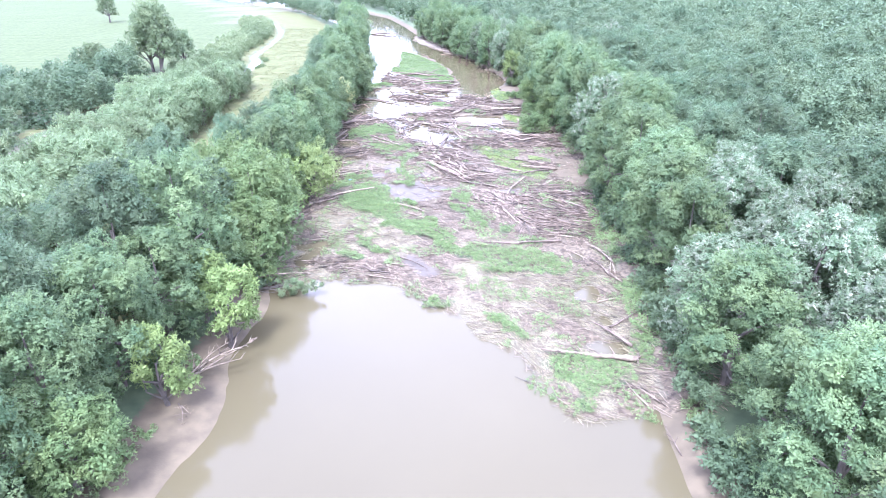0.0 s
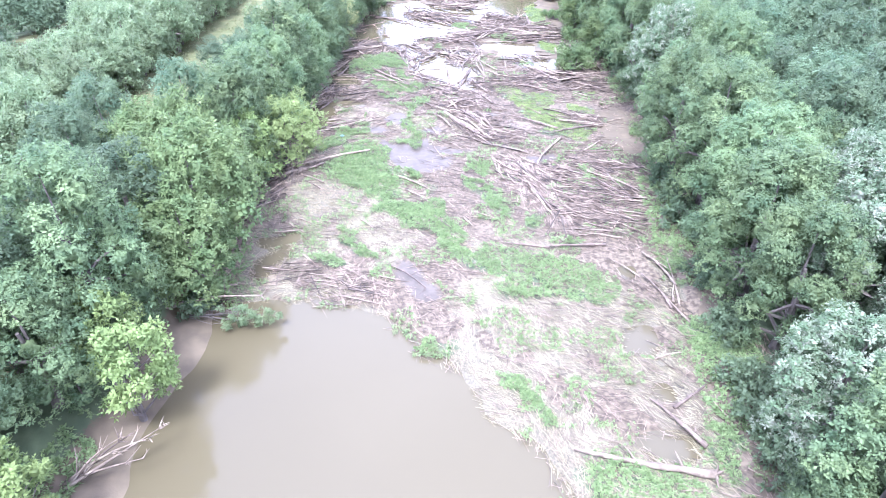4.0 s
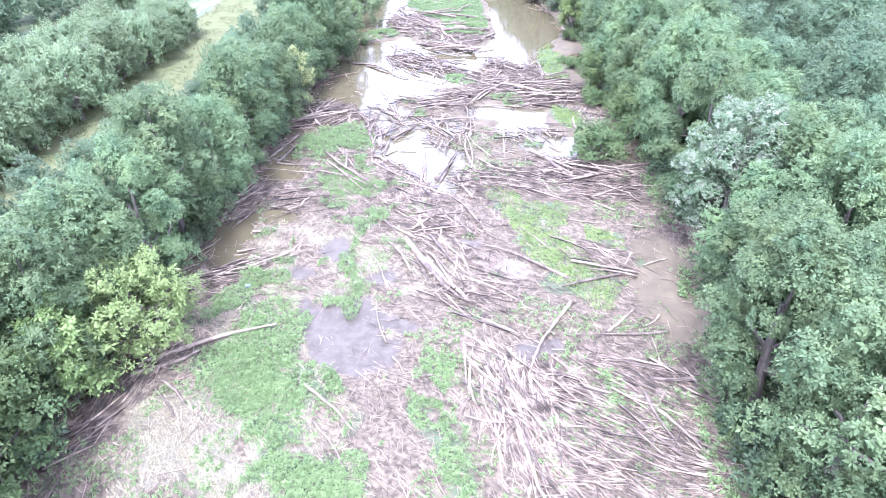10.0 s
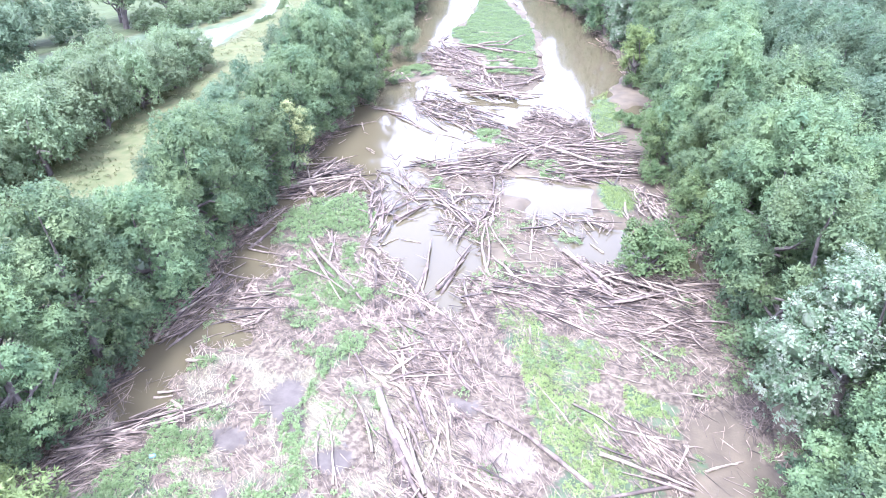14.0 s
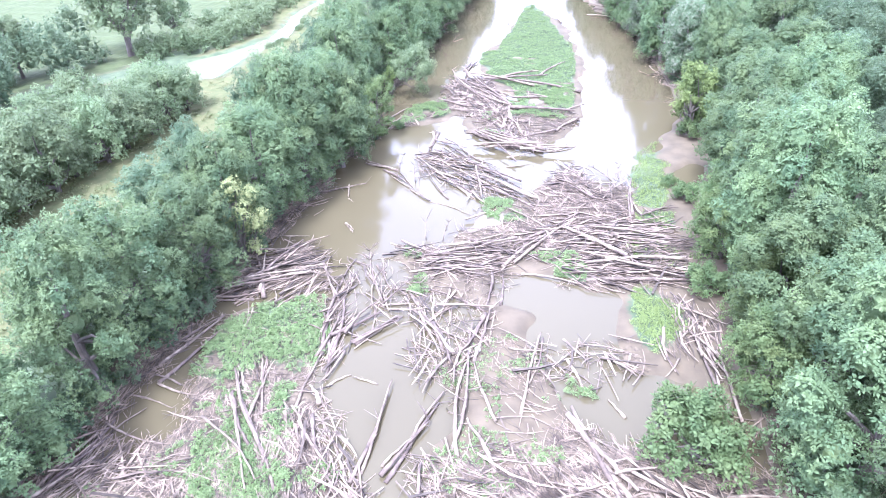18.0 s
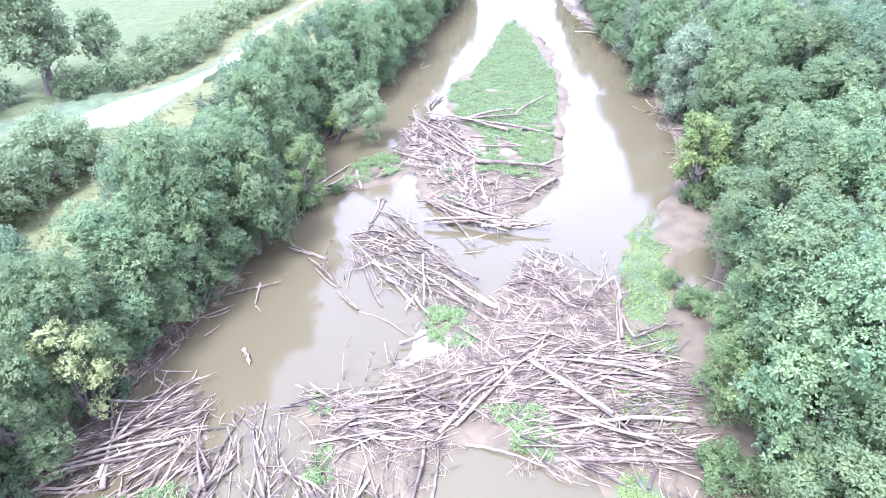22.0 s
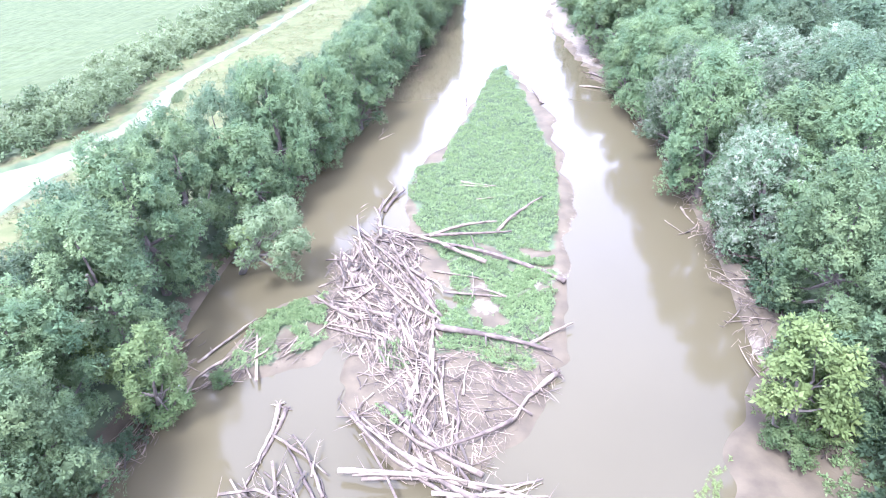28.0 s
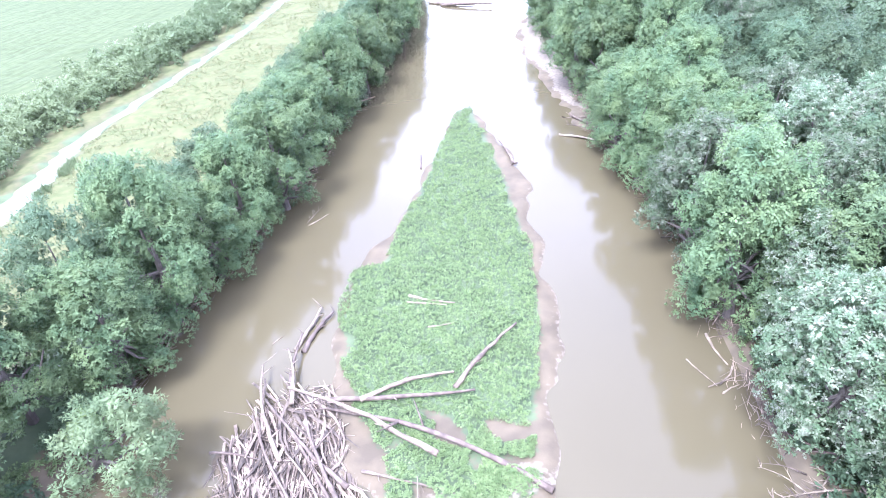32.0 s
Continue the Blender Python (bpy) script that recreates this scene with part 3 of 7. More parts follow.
PALE = [PALE_JAM_STRIP, PALE_P2, PALE_P3, PALE_P4, PALE_P5, PALE_BAR_A, PALE_P6, PALE_BAR_B, PALE_BAR_C, PALE_BAR_D, PALE_BAR_E, PALE_BAR_F, PALE_FOOT_PALE, PALE_EAST_A, PALE_EAST_B, PALE_EAST_C, PALE_EAST_D, PALE_EAST_E]
STRAW_A = ((-23.3, 97.3), (-15.7, 98.0), (-12.3, 94.5), (-13.6, 92.2), (-8.5, 88.9), (-3.6, 83.9), (1.9, 80.7), (-5.8, 79.8), (-8.6, 83.3), (-15.0, 88.2), (-18.7, 87.8))
STRAW_B = ((-20.0, 100.2), (-13.3, 100.8), (-11.2, 97.7), (-18.1, 97.0))
STRAW_C = ((-13.6, 92.2), (-9.2, 88.8), (-5.6, 85.2), (-6.9, 83.5), (-10.5, 86.3))
STRAW_WEST_A = ((-20.9, 122.6), (-16.0, 126.3), (-12.6, 122.6), (-16.3, 119.4), (-20.0, 117.9))
STRAW_WEST_B = ((-19.6, 104.9), (-17.2, 107.0), (-12.8, 108.5), (-13.2, 105.9), (-17.7, 102.9))
STRAW_WEST_C = ((-7.9, 123.6), (-4.5, 123.5), (-2.8, 119.4), (-5.4, 119.5))
STRAW_WEST_D = ((-12.9, 112.5), (-10.8, 112.4), (-9.4, 109.3), (-12.3, 110.3))
STRAW_MATS = [STRAW_A, STRAW_B, STRAW_C, STRAW_WEST_A, STRAW_WEST_B, STRAW_WEST_C, STRAW_WEST_D]
# litter of sticks: outline, bearing in degrees, sticks to the square metre, spread in degrees
LITTER_S1 = (((4.5, 104.3), (12.0, 102.8), (14.1, 85.6), (11.3, 88.2), (9.3, 91.1), (6.0, 98.0)), -66, 5.0, 14)
LITTER_S1B = (((12.0, 102.8), (23.2, 96.0), (23.6, 92.6), (20.3, 86.3), (14.1, 85.6), (11.5, 93.0)), -12, 5.0, 16)
LITTER_S2 = (((-19.1, 76.9), (-17.6, 78.9), (-11.4, 77.7), (-6.4, 76.1), (-6.2, 74.0), (-8.7, 72.2), (-11.9, 72.9), (-14.8, 74.6), (-18.3, 75.3)), -7, 4.0, 35)
LITTER_S3 = (((-25.6, 85.7), (-25.8, 90.8), (-23.8, 100.2), (-21.8, 104.0), (-19.7, 101.8), (-22.7, 93.0), (-24.2, 87.5), (-24.3, 84.3)), 78, 4.0, 12)
LITTER_S4 = (((-26.5, 93.5), (-25.4, 99.3), (-24.5, 102.6), (-20.9, 102.0), (-22.4, 96.4), (-24.6, 92.9)), 71, 4.0, 20)
LITTER_S4B = (((-27.2, 107.2), (-26.1, 110.7), (-22.3, 115.0), (-17.9, 117.7), (-21.0, 112.5), (-24.3, 107.8), (-25.6, 105.2)), 50, 5.0, 10)
LITTER_S5 = (((4.4, 106.0), (8.8, 103.3), (14.5, 106.6), (15.0, 99.4), (13.0, 98.0), (5.3, 96.5)), -46, 4.0, 18)
LITTER_S5B = (((14.5, 106.6), (21.5, 104.6), (25.1, 102.7), (23.8, 100.0), (15.7, 98.5)), -26, 4.5, 16)
LITTER_S6 = (((-4.4, 127.8), (2.3, 121.4), (8.6, 113.8), (6.1, 107.6), (2.2, 111.1), (-3.0, 118.5)), -53, 3.0, 30)
LITTER_S7 = (((3.5, 141.8), (24.0, 144.0), (24.0, 135.1), (20.3, 132.7), (10.1, 133.7), (4.4, 136.0)), -15, 3.5, 25)
LITTER_S8 = (((13.1, 123.7), (20.3, 121.3), (20.7, 117.5), (15.3, 118.6)), -30, 3.0, 15)
LITTER_S9 = (((-9.8, 143.5), (-2.9, 132.6), (2.1, 127.2), (4.8, 123.7), (-2.6, 123.4), (-7.3, 128.2), (-13.4, 138.2)), -47, 3.0, 35)
LITTER_S10 = (((-2.0, 140.0), (4.5, 139.0), (9.9, 137.5), (6.4, 134.9), (0.6, 133.1)), -23, 3.0, 40)
LITTER_S10B = (((9.5, 140.0), (23.1, 144.0), (22.8, 139.9), (10.2, 136.0)), 25, 3.0, 30)
LITTER_S11 = (((-14.1, 167.0), (-7.3, 165.4), (-1.5, 168.5), (3.5, 176.2), (15.6, 178.2), (17.3, 170.3), (7.6, 165.5), (1.2, 171.0), (-0.7, 164.0), (-6.6, 160.9), (-11.5, 164.2)), 17, 4.2, 26)
LITTER_S12 = (((14.8, 164.7), (21.1, 161.7), (21.2, 156.3), (17.2, 155.1), (16.7, 159.9)), -72, 3.5, 18)
LITTER_S13 = (((-13.8, 145.9), (-16.8, 156.7), (-15.8, 159.9), (-13.1, 152.6), (-12.1, 146.4)), 103, 3.0, 20)
LITTER_S14 = (((-2.1, 183.5), (0.8, 191.6), (4.5, 189.9), (6.4, 184.2), (10.0, 186.5), (10.3, 178.8), (2.9, 175.6), (-0.1, 178.4)), -51, 2.0, 60)
LITTER_S15 = (((-21.0, 188.6), (-18.9, 192.3), (-10.7, 190.8), (-6.3, 186.2), (-3.3, 180.7), (-8.8, 179.0), (-14.9, 181.4)), -31, 2.5, 25)
LITTER_S16 = (((-26.3, 219.5), (-20.5, 225.7), (-11.9, 213.0), (-8.6, 203.3), (-4.7, 198.6), (-6.6, 195.0), (-12.3, 202.3), (-20.8, 207.4)), -53, 3.5, 20)
LITTER_S17 = (((-32.6, 151.7), (-29.6, 159.5), (-24.3, 164.4), (-19.4, 158.9), (-24.9, 153.8)), 55, 3.5, 18)
LITTER_S18 = (((-29.5, 197.7), (-29.4, 205.1), (-29.5, 210.4), (-27.4, 209.1), (-27.0, 202.6), (-22.0, 206.3), (-20.9, 204.2), (-26.2, 201.3)), 79, 2.5, 12)
LITTER_M1 = (((-10.8, 157.7), (-7.1, 159.5), (0.2, 158.6), (0.3, 153.5), (0.7, 147.2), (-4.0, 145.8), (-5.9, 151.8)), -56, 2.0, 45)
LITTER_M2 = (((-23.4, 160.0), (-15.2, 163.9), (-9.0, 157.5), (-8.2, 152.3), (-11.3, 148.5), (-12.8, 143.8)), -62, 0.7, 50)
LITTER_M4 = (((6.7, 168.7), (18.8, 170.2), (18.8, 166.4), (7.6, 163.4)), 3, 4.0, 14)
LITTER_M5 = (((4.3, 152.4), (14.3, 156.4), (14.7, 151.4), (5.3, 148.6)), -46, 2.0, 50)
LITTER_S19 = (((-26.3, 218.8), (-27.4, 225.7), (-21.9, 225.0), (-11.8, 212.4), (-13.9, 207.0), (-20.7, 212.8)), -47, 2.5, 18)
LITTER_EDGE_A = (((-27.7, 124.1), (-26.2, 135.0), (-20.9, 134.3), (-20.4, 130.4), (-24.2, 128.6), (-23.9, 124.7)), 80, 3.0, 18)
LITTER_EDGE_B = (((-27.0, 139.3), (-25.8, 148.5), (-21.0, 157.4), (-16.2, 158.3), (-24.6, 149.6)), 58, 3.5, 18)
LITTER_EDGE_C = (((-24.6, 111.9), (-17.5, 117.3), (-16.9, 116.3), (-23.1, 111.3)), 36, 5.0, 10)
LITTER_EDGE_D = (((-25.8, 130.4), (-20.5, 134.9), (-18.0, 130.9), (-18.7, 126.7), (-23.1, 127.8)), 5, 2.5, 25)
LITTER = [LITTER_S1, LITTER_S1B, LITTER_S2, LITTER_S3, LITTER_S4, LITTER_S4B, LITTER_S5, LITTER_S5B, LITTER_S6, LITTER_S7, LITTER_S8, LITTER_S9, LITTER_S10, LITTER_S10B, LITTER_S11, LITTER_S12, LITTER_S13, LITTER_S14, LITTER_S15, LITTER_S16, LITTER_S17, LITTER_S18, LITTER_M1, LITTER_M2, LITTER_M4, LITTER_M5, LITTER_S19, LITTER_EDGE_A, LITTER_EDGE_B, LITTER_EDGE_C, LITTER_EDGE_D]
# drift logs: butt x, y, tip x, y, butt radius, 1 with its root plate
LOGS_A = ((19.9, 55.2, 10.2, 56.4, 0.29, 1), (19.9, 57.6, 16.6, 61.8, 0.19, 0), (18.4, 61.2, 21.9, 64.3, 0.18, 0), (22.1, 71.6, 20.4, 76.0, 0.15, 0), (21.8, 74.0, 22.2, 81.8, 0.13, 0), (18.0, 66.5, 20.8, 67.5, 0.14, 0), (19.1, 48.2, 17.7, 52.0, 0.1, 0), (16.2, 84.1, 10.1, 83.1, 0.19, 0), (10.1, 83.2, 4.9, 83.9, 0.17, 1), (2.7, 84.0, 5.9, 82.7, 0.13, 0), (21.3, 74.4, 22.0, 77.3, 0.16, 0), (22.1, 77.1, 20.4, 82.1, 0.16, 0), (20.9, 73.5, 19.0, 78.5, 0.13, 0), (19.0, 78.4, 15.9, 81.6, 0.12, 0), (18.3, 85.7, 13.6, 86.5, 0.15, 0), (8.3, 97.7, 10.8, 90.0, 0.23, 0))
LOGS_B = ((5.8, 102.7, 8.8, 95.8, 0.21, 0), (11.4, 90.0, 13.3, 88.7, 0.14, 0), (-24.2, 98.4, -19.6, 101.8, 0.28, 0), (14.4, 96.4, 22.1, 93.2, 0.12, 0), (-7.1, 79.0, -2.6, 75.1, 0.1, 0), (18.2, 88.5, 12.4, 90.2, 0.14, 0), (21.8, 94.5, 16.4, 99.5, 0.15, 0), (-24.5, 89.5, -23.1, 94.3, 0.13, 0), (18.2, 91.6, 21.2, 91.1, 0.17, 0), (-24.2, 99.6, -13.8, 105.6, 0.25, 0), (-21.4, 98.2, -18.0, 95.8, 0.17, 0), (13.4, 112.3, 9.3, 101.7, 0.2, 1), (8.5, 107.0, 3.9, 109.5, 0.19, 0), (13.4, 116.2, 3.5, 121.5, 0.21, 0), (20.2, 118.2, 12.6, 114.8, 0.19, 0), (13.7, 119.2, 20.4, 117.4, 0.17, 0))
LOGS_C = ((16.0, 121.8, 19.5, 121.6, 0.13, 0), (21.9, 109.1, 13.5, 107.5, 0.13, 0), (21.5, 111.4, 20.2, 109.7, 0.13, 0), (16.5, 108.5, 19.0, 111.6, 0.19, 0), (8.9, 97.5, 6.6, 102.5, 0.2, 0), (7.3, 105.0, 10.5, 101.7, 0.16, 0), (-2.8, 118.9, 2.6, 111.8, 0.32, 0), (1.9, 112.9, -1.2, 118.3, 0.18, 0), (2.6, 115.4, 8.7, 111.8, 0.18, 0), (-2.5, 103.1, -1.1, 101.1, 0.1, 0), (-3.4, 104.8, -5.8, 111.5, 0.08, 0), (24.7, 103.0, 20.3, 102.5, 0.14, 0), (24.2, 100.8, 20.7, 102.3, 0.16, 0), (21.4, 104.2, 15.6, 105.3, 0.14, 0), (15.2, 104.1, 20.2, 101.5, 0.16, 0), (11.7, 104.6, 14.2, 101.8, 0.14, 0))
LOGS_D = ((15.0, 99.5, 11.0, 100.2, 0.11, 0), (20.5, 104.0, 20.2, 107.9, 0.08, 0), (2.2, 132.0, -0.7, 138.4, 0.23, 0), (3.5, 109.4, 0.5, 111.8, 0.15, 0), (-10.0, 99.6, -4.0, 94.9, 0.17, 0), (-21.5, 97.4, -18.3, 94.6, 0.13, 0), (-11.7, 88.0, -9.9, 86.0, 0.15, 0), (3.6, 105.4, 4.7, 99.1, 0.15, 0), (1.6, 90.5, 4.7, 88.6, 0.13, 0), (0.3, 89.3, 1.7, 86.9, 0.12, 0), (-19.0, 87.6, -15.6, 85.4, 0.11, 0), (-21.3, 84.5, -18.5, 85.0, 0.15, 0), (-25.6, 88.9, -23.0, 91.2, 0.12, 0), (14.0, 87.0, 18.7, 86.5, 0.14, 0), (18.7, 91.6, 21.5, 90.8, 0.15, 0), (21.5, 95.5, 23.5, 94.3, 0.16, 0))
LOGS_E = ((17.9, 105.0, 21.6, 104.2, 0.15, 0), (19.5, 102.9, 25.2, 102.9, 0.15, 0), (13.6, 93.0, 16.7, 92.4, 0.13, 0), (18.7, 101.3, 20.5, 95.9, 0.15, 0), (11.5, 97.1, 15.8, 97.0, 0.14, 0), (10.5, 98.0, 11.8, 93.3, 0.16, 0), (19.8, 82.6, 21.8, 79.7, 0.14, 0), (19.2, 99.9, 22.3, 95.5, 0.17, 0), (12.1, 95.2, 15.0, 91.9, 0.16, 0), (8.6, 97.1, 10.7, 91.4, 0.16, 0), (-3.5, 89.9, -0.9, 86.4, 0.13, 0), (-7.3, 95.5, -3.7, 91.3, 0.11, 0), (-4.6, 121.9, 3.4, 111.5, 0.4, 0), (-1.9, 122.5, 1.2, 117.4, 0.18, 0), (-7.7, 116.4, -6.1, 112.6, 0.13, 0), (-19.0, 140.6, -14.2, 136.1, 0.24, 0))
LOGS_F = ((-27.8, 124.2, -26.0, 131.1, 0.21, 0), (-23.5, 113.0, -16.9, 117.6, 0.19, 0), (-11.0, 140.3, -5.9, 134.4, 0.2, 0), (-5.2, 135.4, -5.9, 144.3, 0.18, 0), (-3.2, 136.6, -1.4, 142.3, 0.19, 0), (-7.0, 128.1, -3.5, 124.9, 0.15, 0), (-2.4, 120.0, 1.2, 115.5, 0.19, 0), (-9.5, 126.7, -5.8, 122.4, 0.15, 0), (-25.6, 123.2, -24.2, 127.4, 0.16, 0), (-26.4, 139.7, -21.8, 139.5, 0.15, 0), (-0.3, 122.0, 2.6, 117.7, 0.18, 0), (11.4, 121.7, 8.3, 125.4, 0.12, 0), (14.8, 139.5, 9.2, 146.9, 0.28, 0), (-2.7, 136.3, -1.4, 144.6, 0.2, 0), (18.8, 120.9, 14.9, 121.7, 0.16, 0), (20.2, 117.1, 15.3, 117.8, 0.14, 0))
LOGS_G = ((1.7, 139.7, -0.4, 149.9, 0.2, 0), (14.2, 137.6, 24.2, 142.0, 0.22, 0), (3.3, 126.3, -1.2, 132.5, 0.17, 0), (2.9, 123.5, -1.3, 128.3, 0.17, 0), (-1.2, 132.5, -6.3, 136.0, 0.14, 0), (-3.6, 122.1, -6.9, 124.1, 0.21, 0), (-10.2, 133.2, -19.7, 142.1, 0.17, 0), (-15.9, 138.2, -17.2, 143.8, 0.16, 0), (-27.5, 123.4, -27.1, 133.6, 0.23, 0), (-27.4, 126.8, -25.2, 131.5, 0.16, 0), (-22.8, 117.5, -20.6, 118.3, 0.14, 0), (-22.6, 121.4, -20.1, 121.9, 0.19, 0), (2.7, 116.0, -1.7, 120.6, 0.21, 0), (2.5, 118.6, 0.6, 123.0, 0.14, 0), (-4.8, 112.3, -8.5, 119.1, 0.11, 0), (-3.0, 115.7, -6.7, 120.8, 0.12, 0))
LOGS_H = ((19.8, 121.4, 21.2, 121.5, 0.1, 0), (19.2, 130.5, 15.8, 132.8, 0.14, 0), (-28.1, 141.8, -26.4, 149.5, 0.2, 0), (-12.5, 135.7, -20.2, 142.8, 0.21, 0), (-15.1, 139.1, -18.2, 145.0, 0.15, 0), (-13.8, 147.0, -17.1, 156.7, 0.26, 0), (-12.5, 139.8, -13.8, 147.0, 0.15, 0), (-16.9, 156.7, -20.2, 159.3, 0.13, 0), (-17.0, 156.9, -17.7, 162.4, 0.13, 0), (-4.7, 136.0, -6.1, 145.6, 0.14, 0), (-3.5, 137.5, -2.2, 140.8, 0.18, 0), (-2.3, 140.7, -1.4, 145.8, 0.16, 0), (1.2, 140.0, -0.7, 150.6, 0.16, 0), (3.7, 143.8, -0.0, 150.0, 0.17, 0), (4.9, 139.1, 1.4, 143.2, 0.23, 0), (5.4, 145.0, 5.1, 154.8, 0.15, 0))
LOGS_I = ((14.3, 138.8, 9.3, 145.5, 0.23, 0), (14.2, 138.0, 21.0, 141.1, 0.21, 0), (13.1, 141.1, 16.3, 142.5, 0.16, 0), (10.9, 139.3, 13.6, 140.8, 0.13, 0), (8.5, 136.3, 4.5, 138.7, 0.15, 0), (10.1, 136.3, 6.3, 138.7, 0.15, 0), (11.9, 137.8, 7.7, 140.2, 0.13, 0), (18.3, 140.2, 16.7, 142.3, 0.14, 0), (21.3, 140.6, 17.5, 141.5, 0.18, 0), (21.3, 149.6, 18.7, 157.7, 0.18, 0), (20.5, 150.7, 19.2, 157.0, 0.16, 0), (22.0, 149.1, 20.2, 156.5, 0.16, 0), (13.4, 147.3, 11.9, 148.9, 0.17, 0), (-5.3, 135.2, -11.2, 140.9, 0.16, 0), (-14.4, 149.5, -10.9, 154.2, 0.22, 0), (-11.9, 149.3, -8.9, 153.8, 0.19, 0))
LOGS_J = ((-11.0, 141.6, -13.0, 143.3, 0.31, 0), (-11.5, 143.7, -10.1, 145.6, 0.18, 0), (-30.1, 129.6, -27.8, 133.4, 0.19, 0), (-29.6, 130.3, -26.0, 133.8, 0.14, 0), (-27.8, 129.1, -26.8, 132.4, 0.14, 0), (-24.2, 140.1, -28.9, 140.3, 0.12, 0), (-20.0, 137.0, -23.1, 137.1, 0.11, 0), (-20.9, 158.0, -26.0, 154.3, 0.17, 0), (-24.8, 153.6, -27.9, 159.8, 0.19, 0), (-24.0, 153.0, -29.5, 159.9, 0.23, 0), (-22.1, 152.2, -23.5, 154.5, 0.14, 0), (-25.9, 156.8, -24.6, 162.9, 0.17, 0), (-24.5, 162.8, -25.0, 165.6, 0.13, 0), (-27.0, 155.7, -22.5, 160.9, 0.17, 0), (-27.5, 154.8, -22.2, 157.8, 0.17, 0), (-28.1, 153.2, -22.3, 156.2, 0.17, 0))
LOGS_K = ((-30.1, 152.0, -27.5, 156.3, 0.15, 0), (-22.7, 158.4, -19.4, 160.1, 0.12, 0), (-30.3, 160.5, -29.2, 166.0, 0.16, 0), (-12.9, 146.9, -15.7, 155.3, 0.24, 0), (-14.1, 146.5, -14.8, 153.0, 0.16, 0), (-16.2, 155.1, -20.6, 160.2, 0.15, 0), (-15.7, 155.3, -16.4, 160.1, 0.13, 0), (-11.3, 149.1, -8.6, 154.1, 0.2, 0), (-12.9, 150.0, -11.8, 155.1, 0.18, 0), (-11.3, 155.2, -8.1, 156.1, 0.13, 0), (-11.4, 156.5, -15.7, 161.1, 0.11, 0), (-11.7, 156.4, -11.2, 159.6, 0.11, 0), (-3.1, 150.7, -8.8, 157.2, 0.19, 0), (-1.9, 150.1, -5.9, 153.7, 0.19, 0), (-0.0, 149.7, -0.4, 157.0, 0.2, 0), (-0.4, 156.9, 0.4, 158.8, 0.16, 0))
LOGS_L = ((0.3, 158.4, -0.9, 163.5, 0.16, 0), (-11.2, 163.8, -5.3, 166.2, 0.16, 0), (-7.6, 163.6, -1.6, 167.2, 0.16, 0), (-7.7, 166.4, -2.1, 170.5, 0.16, 0), (-7.3, 162.9, -1.0, 163.5, 0.16, 0), (-13.8, 166.6, -8.8, 164.9, 0.15, 0), (0.0, 165.3, 5.0, 176.0, 0.2, 0), (17.5, 170.5, 7.4, 166.8, 0.23, 1), (15.0, 167.8, 6.6, 168.6, 0.18, 0), (11.5, 169.5, 4.3, 173.5, 0.27, 0), (16.1, 176.3, 5.0, 174.3, 0.22, 0), (16.2, 173.7, 6.3, 173.5, 0.19, 0), (11.4, 178.6, 10.3, 185.9, 0.2, 0), (12.7, 179.9, 16.5, 181.8, 0.13, 0), (17.3, 157.7, 18.8, 160.7, 0.14, 0), (20.5, 158.1, 16.5, 164.2, 0.14, 0))
LOGS_M = ((19.4, 161.5, 16.1, 164.7, 0.14, 0), (20.4, 155.7, 17.9, 158.4, 0.17, 0), (19.0, 155.3, 18.3, 158.0, 0.17, 0), (20.8, 156.8, 20.2, 159.5, 0.14, 0), (16.1, 154.5, 15.2, 157.1, 0.11, 0), (5.4, 152.7, 0.9, 154.5, 0.11, 0), (6.8, 153.6, 4.7, 153.5, 0.09, 0), (6.2, 152.0, 5.8, 155.4, 0.09, 0), (-22.5, 169.4, -20.7, 167.6, 0.19, 0), (-32.6, 142.7, -30.8, 148.8, 0.17, 0), (-26.0, 154.5, -28.6, 152.4, 0.17, 0), (-0.8, 170.0, -4.7, 166.4, 0.16, 0), (-15.9, 160.7, -10.3, 154.6, 0.17, 0), (-10.3, 154.6, -6.5, 155.7, 0.13, 0), (-9.3, 154.2, -11.3, 148.7, 0.17, 0), (-11.5, 149.0, -8.5, 153.1, 0.14, 0))
LOGS_N = ((-17.1, 159.5, -15.6, 156.0, 0.14, 0), (-7.7, 156.0, -3.1, 150.0, 0.17, 0), (-5.3, 154.0, -1.7, 148.8, 0.19, 0), (-3.1, 150.0, -6.6, 151.2, 0.12, 0), (-0.7, 156.6, -1.4, 150.5, 0.19, 0), (-1.4, 151.0, -0.8, 146.6, 0.19, 0), (-1.7, 153.8, 0.9, 151.7, 0.12, 0), (-1.9, 163.5, -0.9, 157.2, 0.18, 0), (-5.8, 156.5, 0.0, 157.5, 0.17, 0), (-0.9, 157.2, -7.4, 158.9, 0.13, 0), (1.1, 164.3, 7.5, 163.7, 0.16, 0), (-9.4, 165.0, -2.9, 168.4, 0.17, 0), (-5.9, 168.6, -0.0, 166.5, 0.15, 0), (-1.1, 164.5, 2.2, 171.6, 0.18, 0), (1.9, 172.5, -0.8, 167.2, 0.17, 0), (5.7, 174.4, 16.6, 175.2, 0.2, 0))
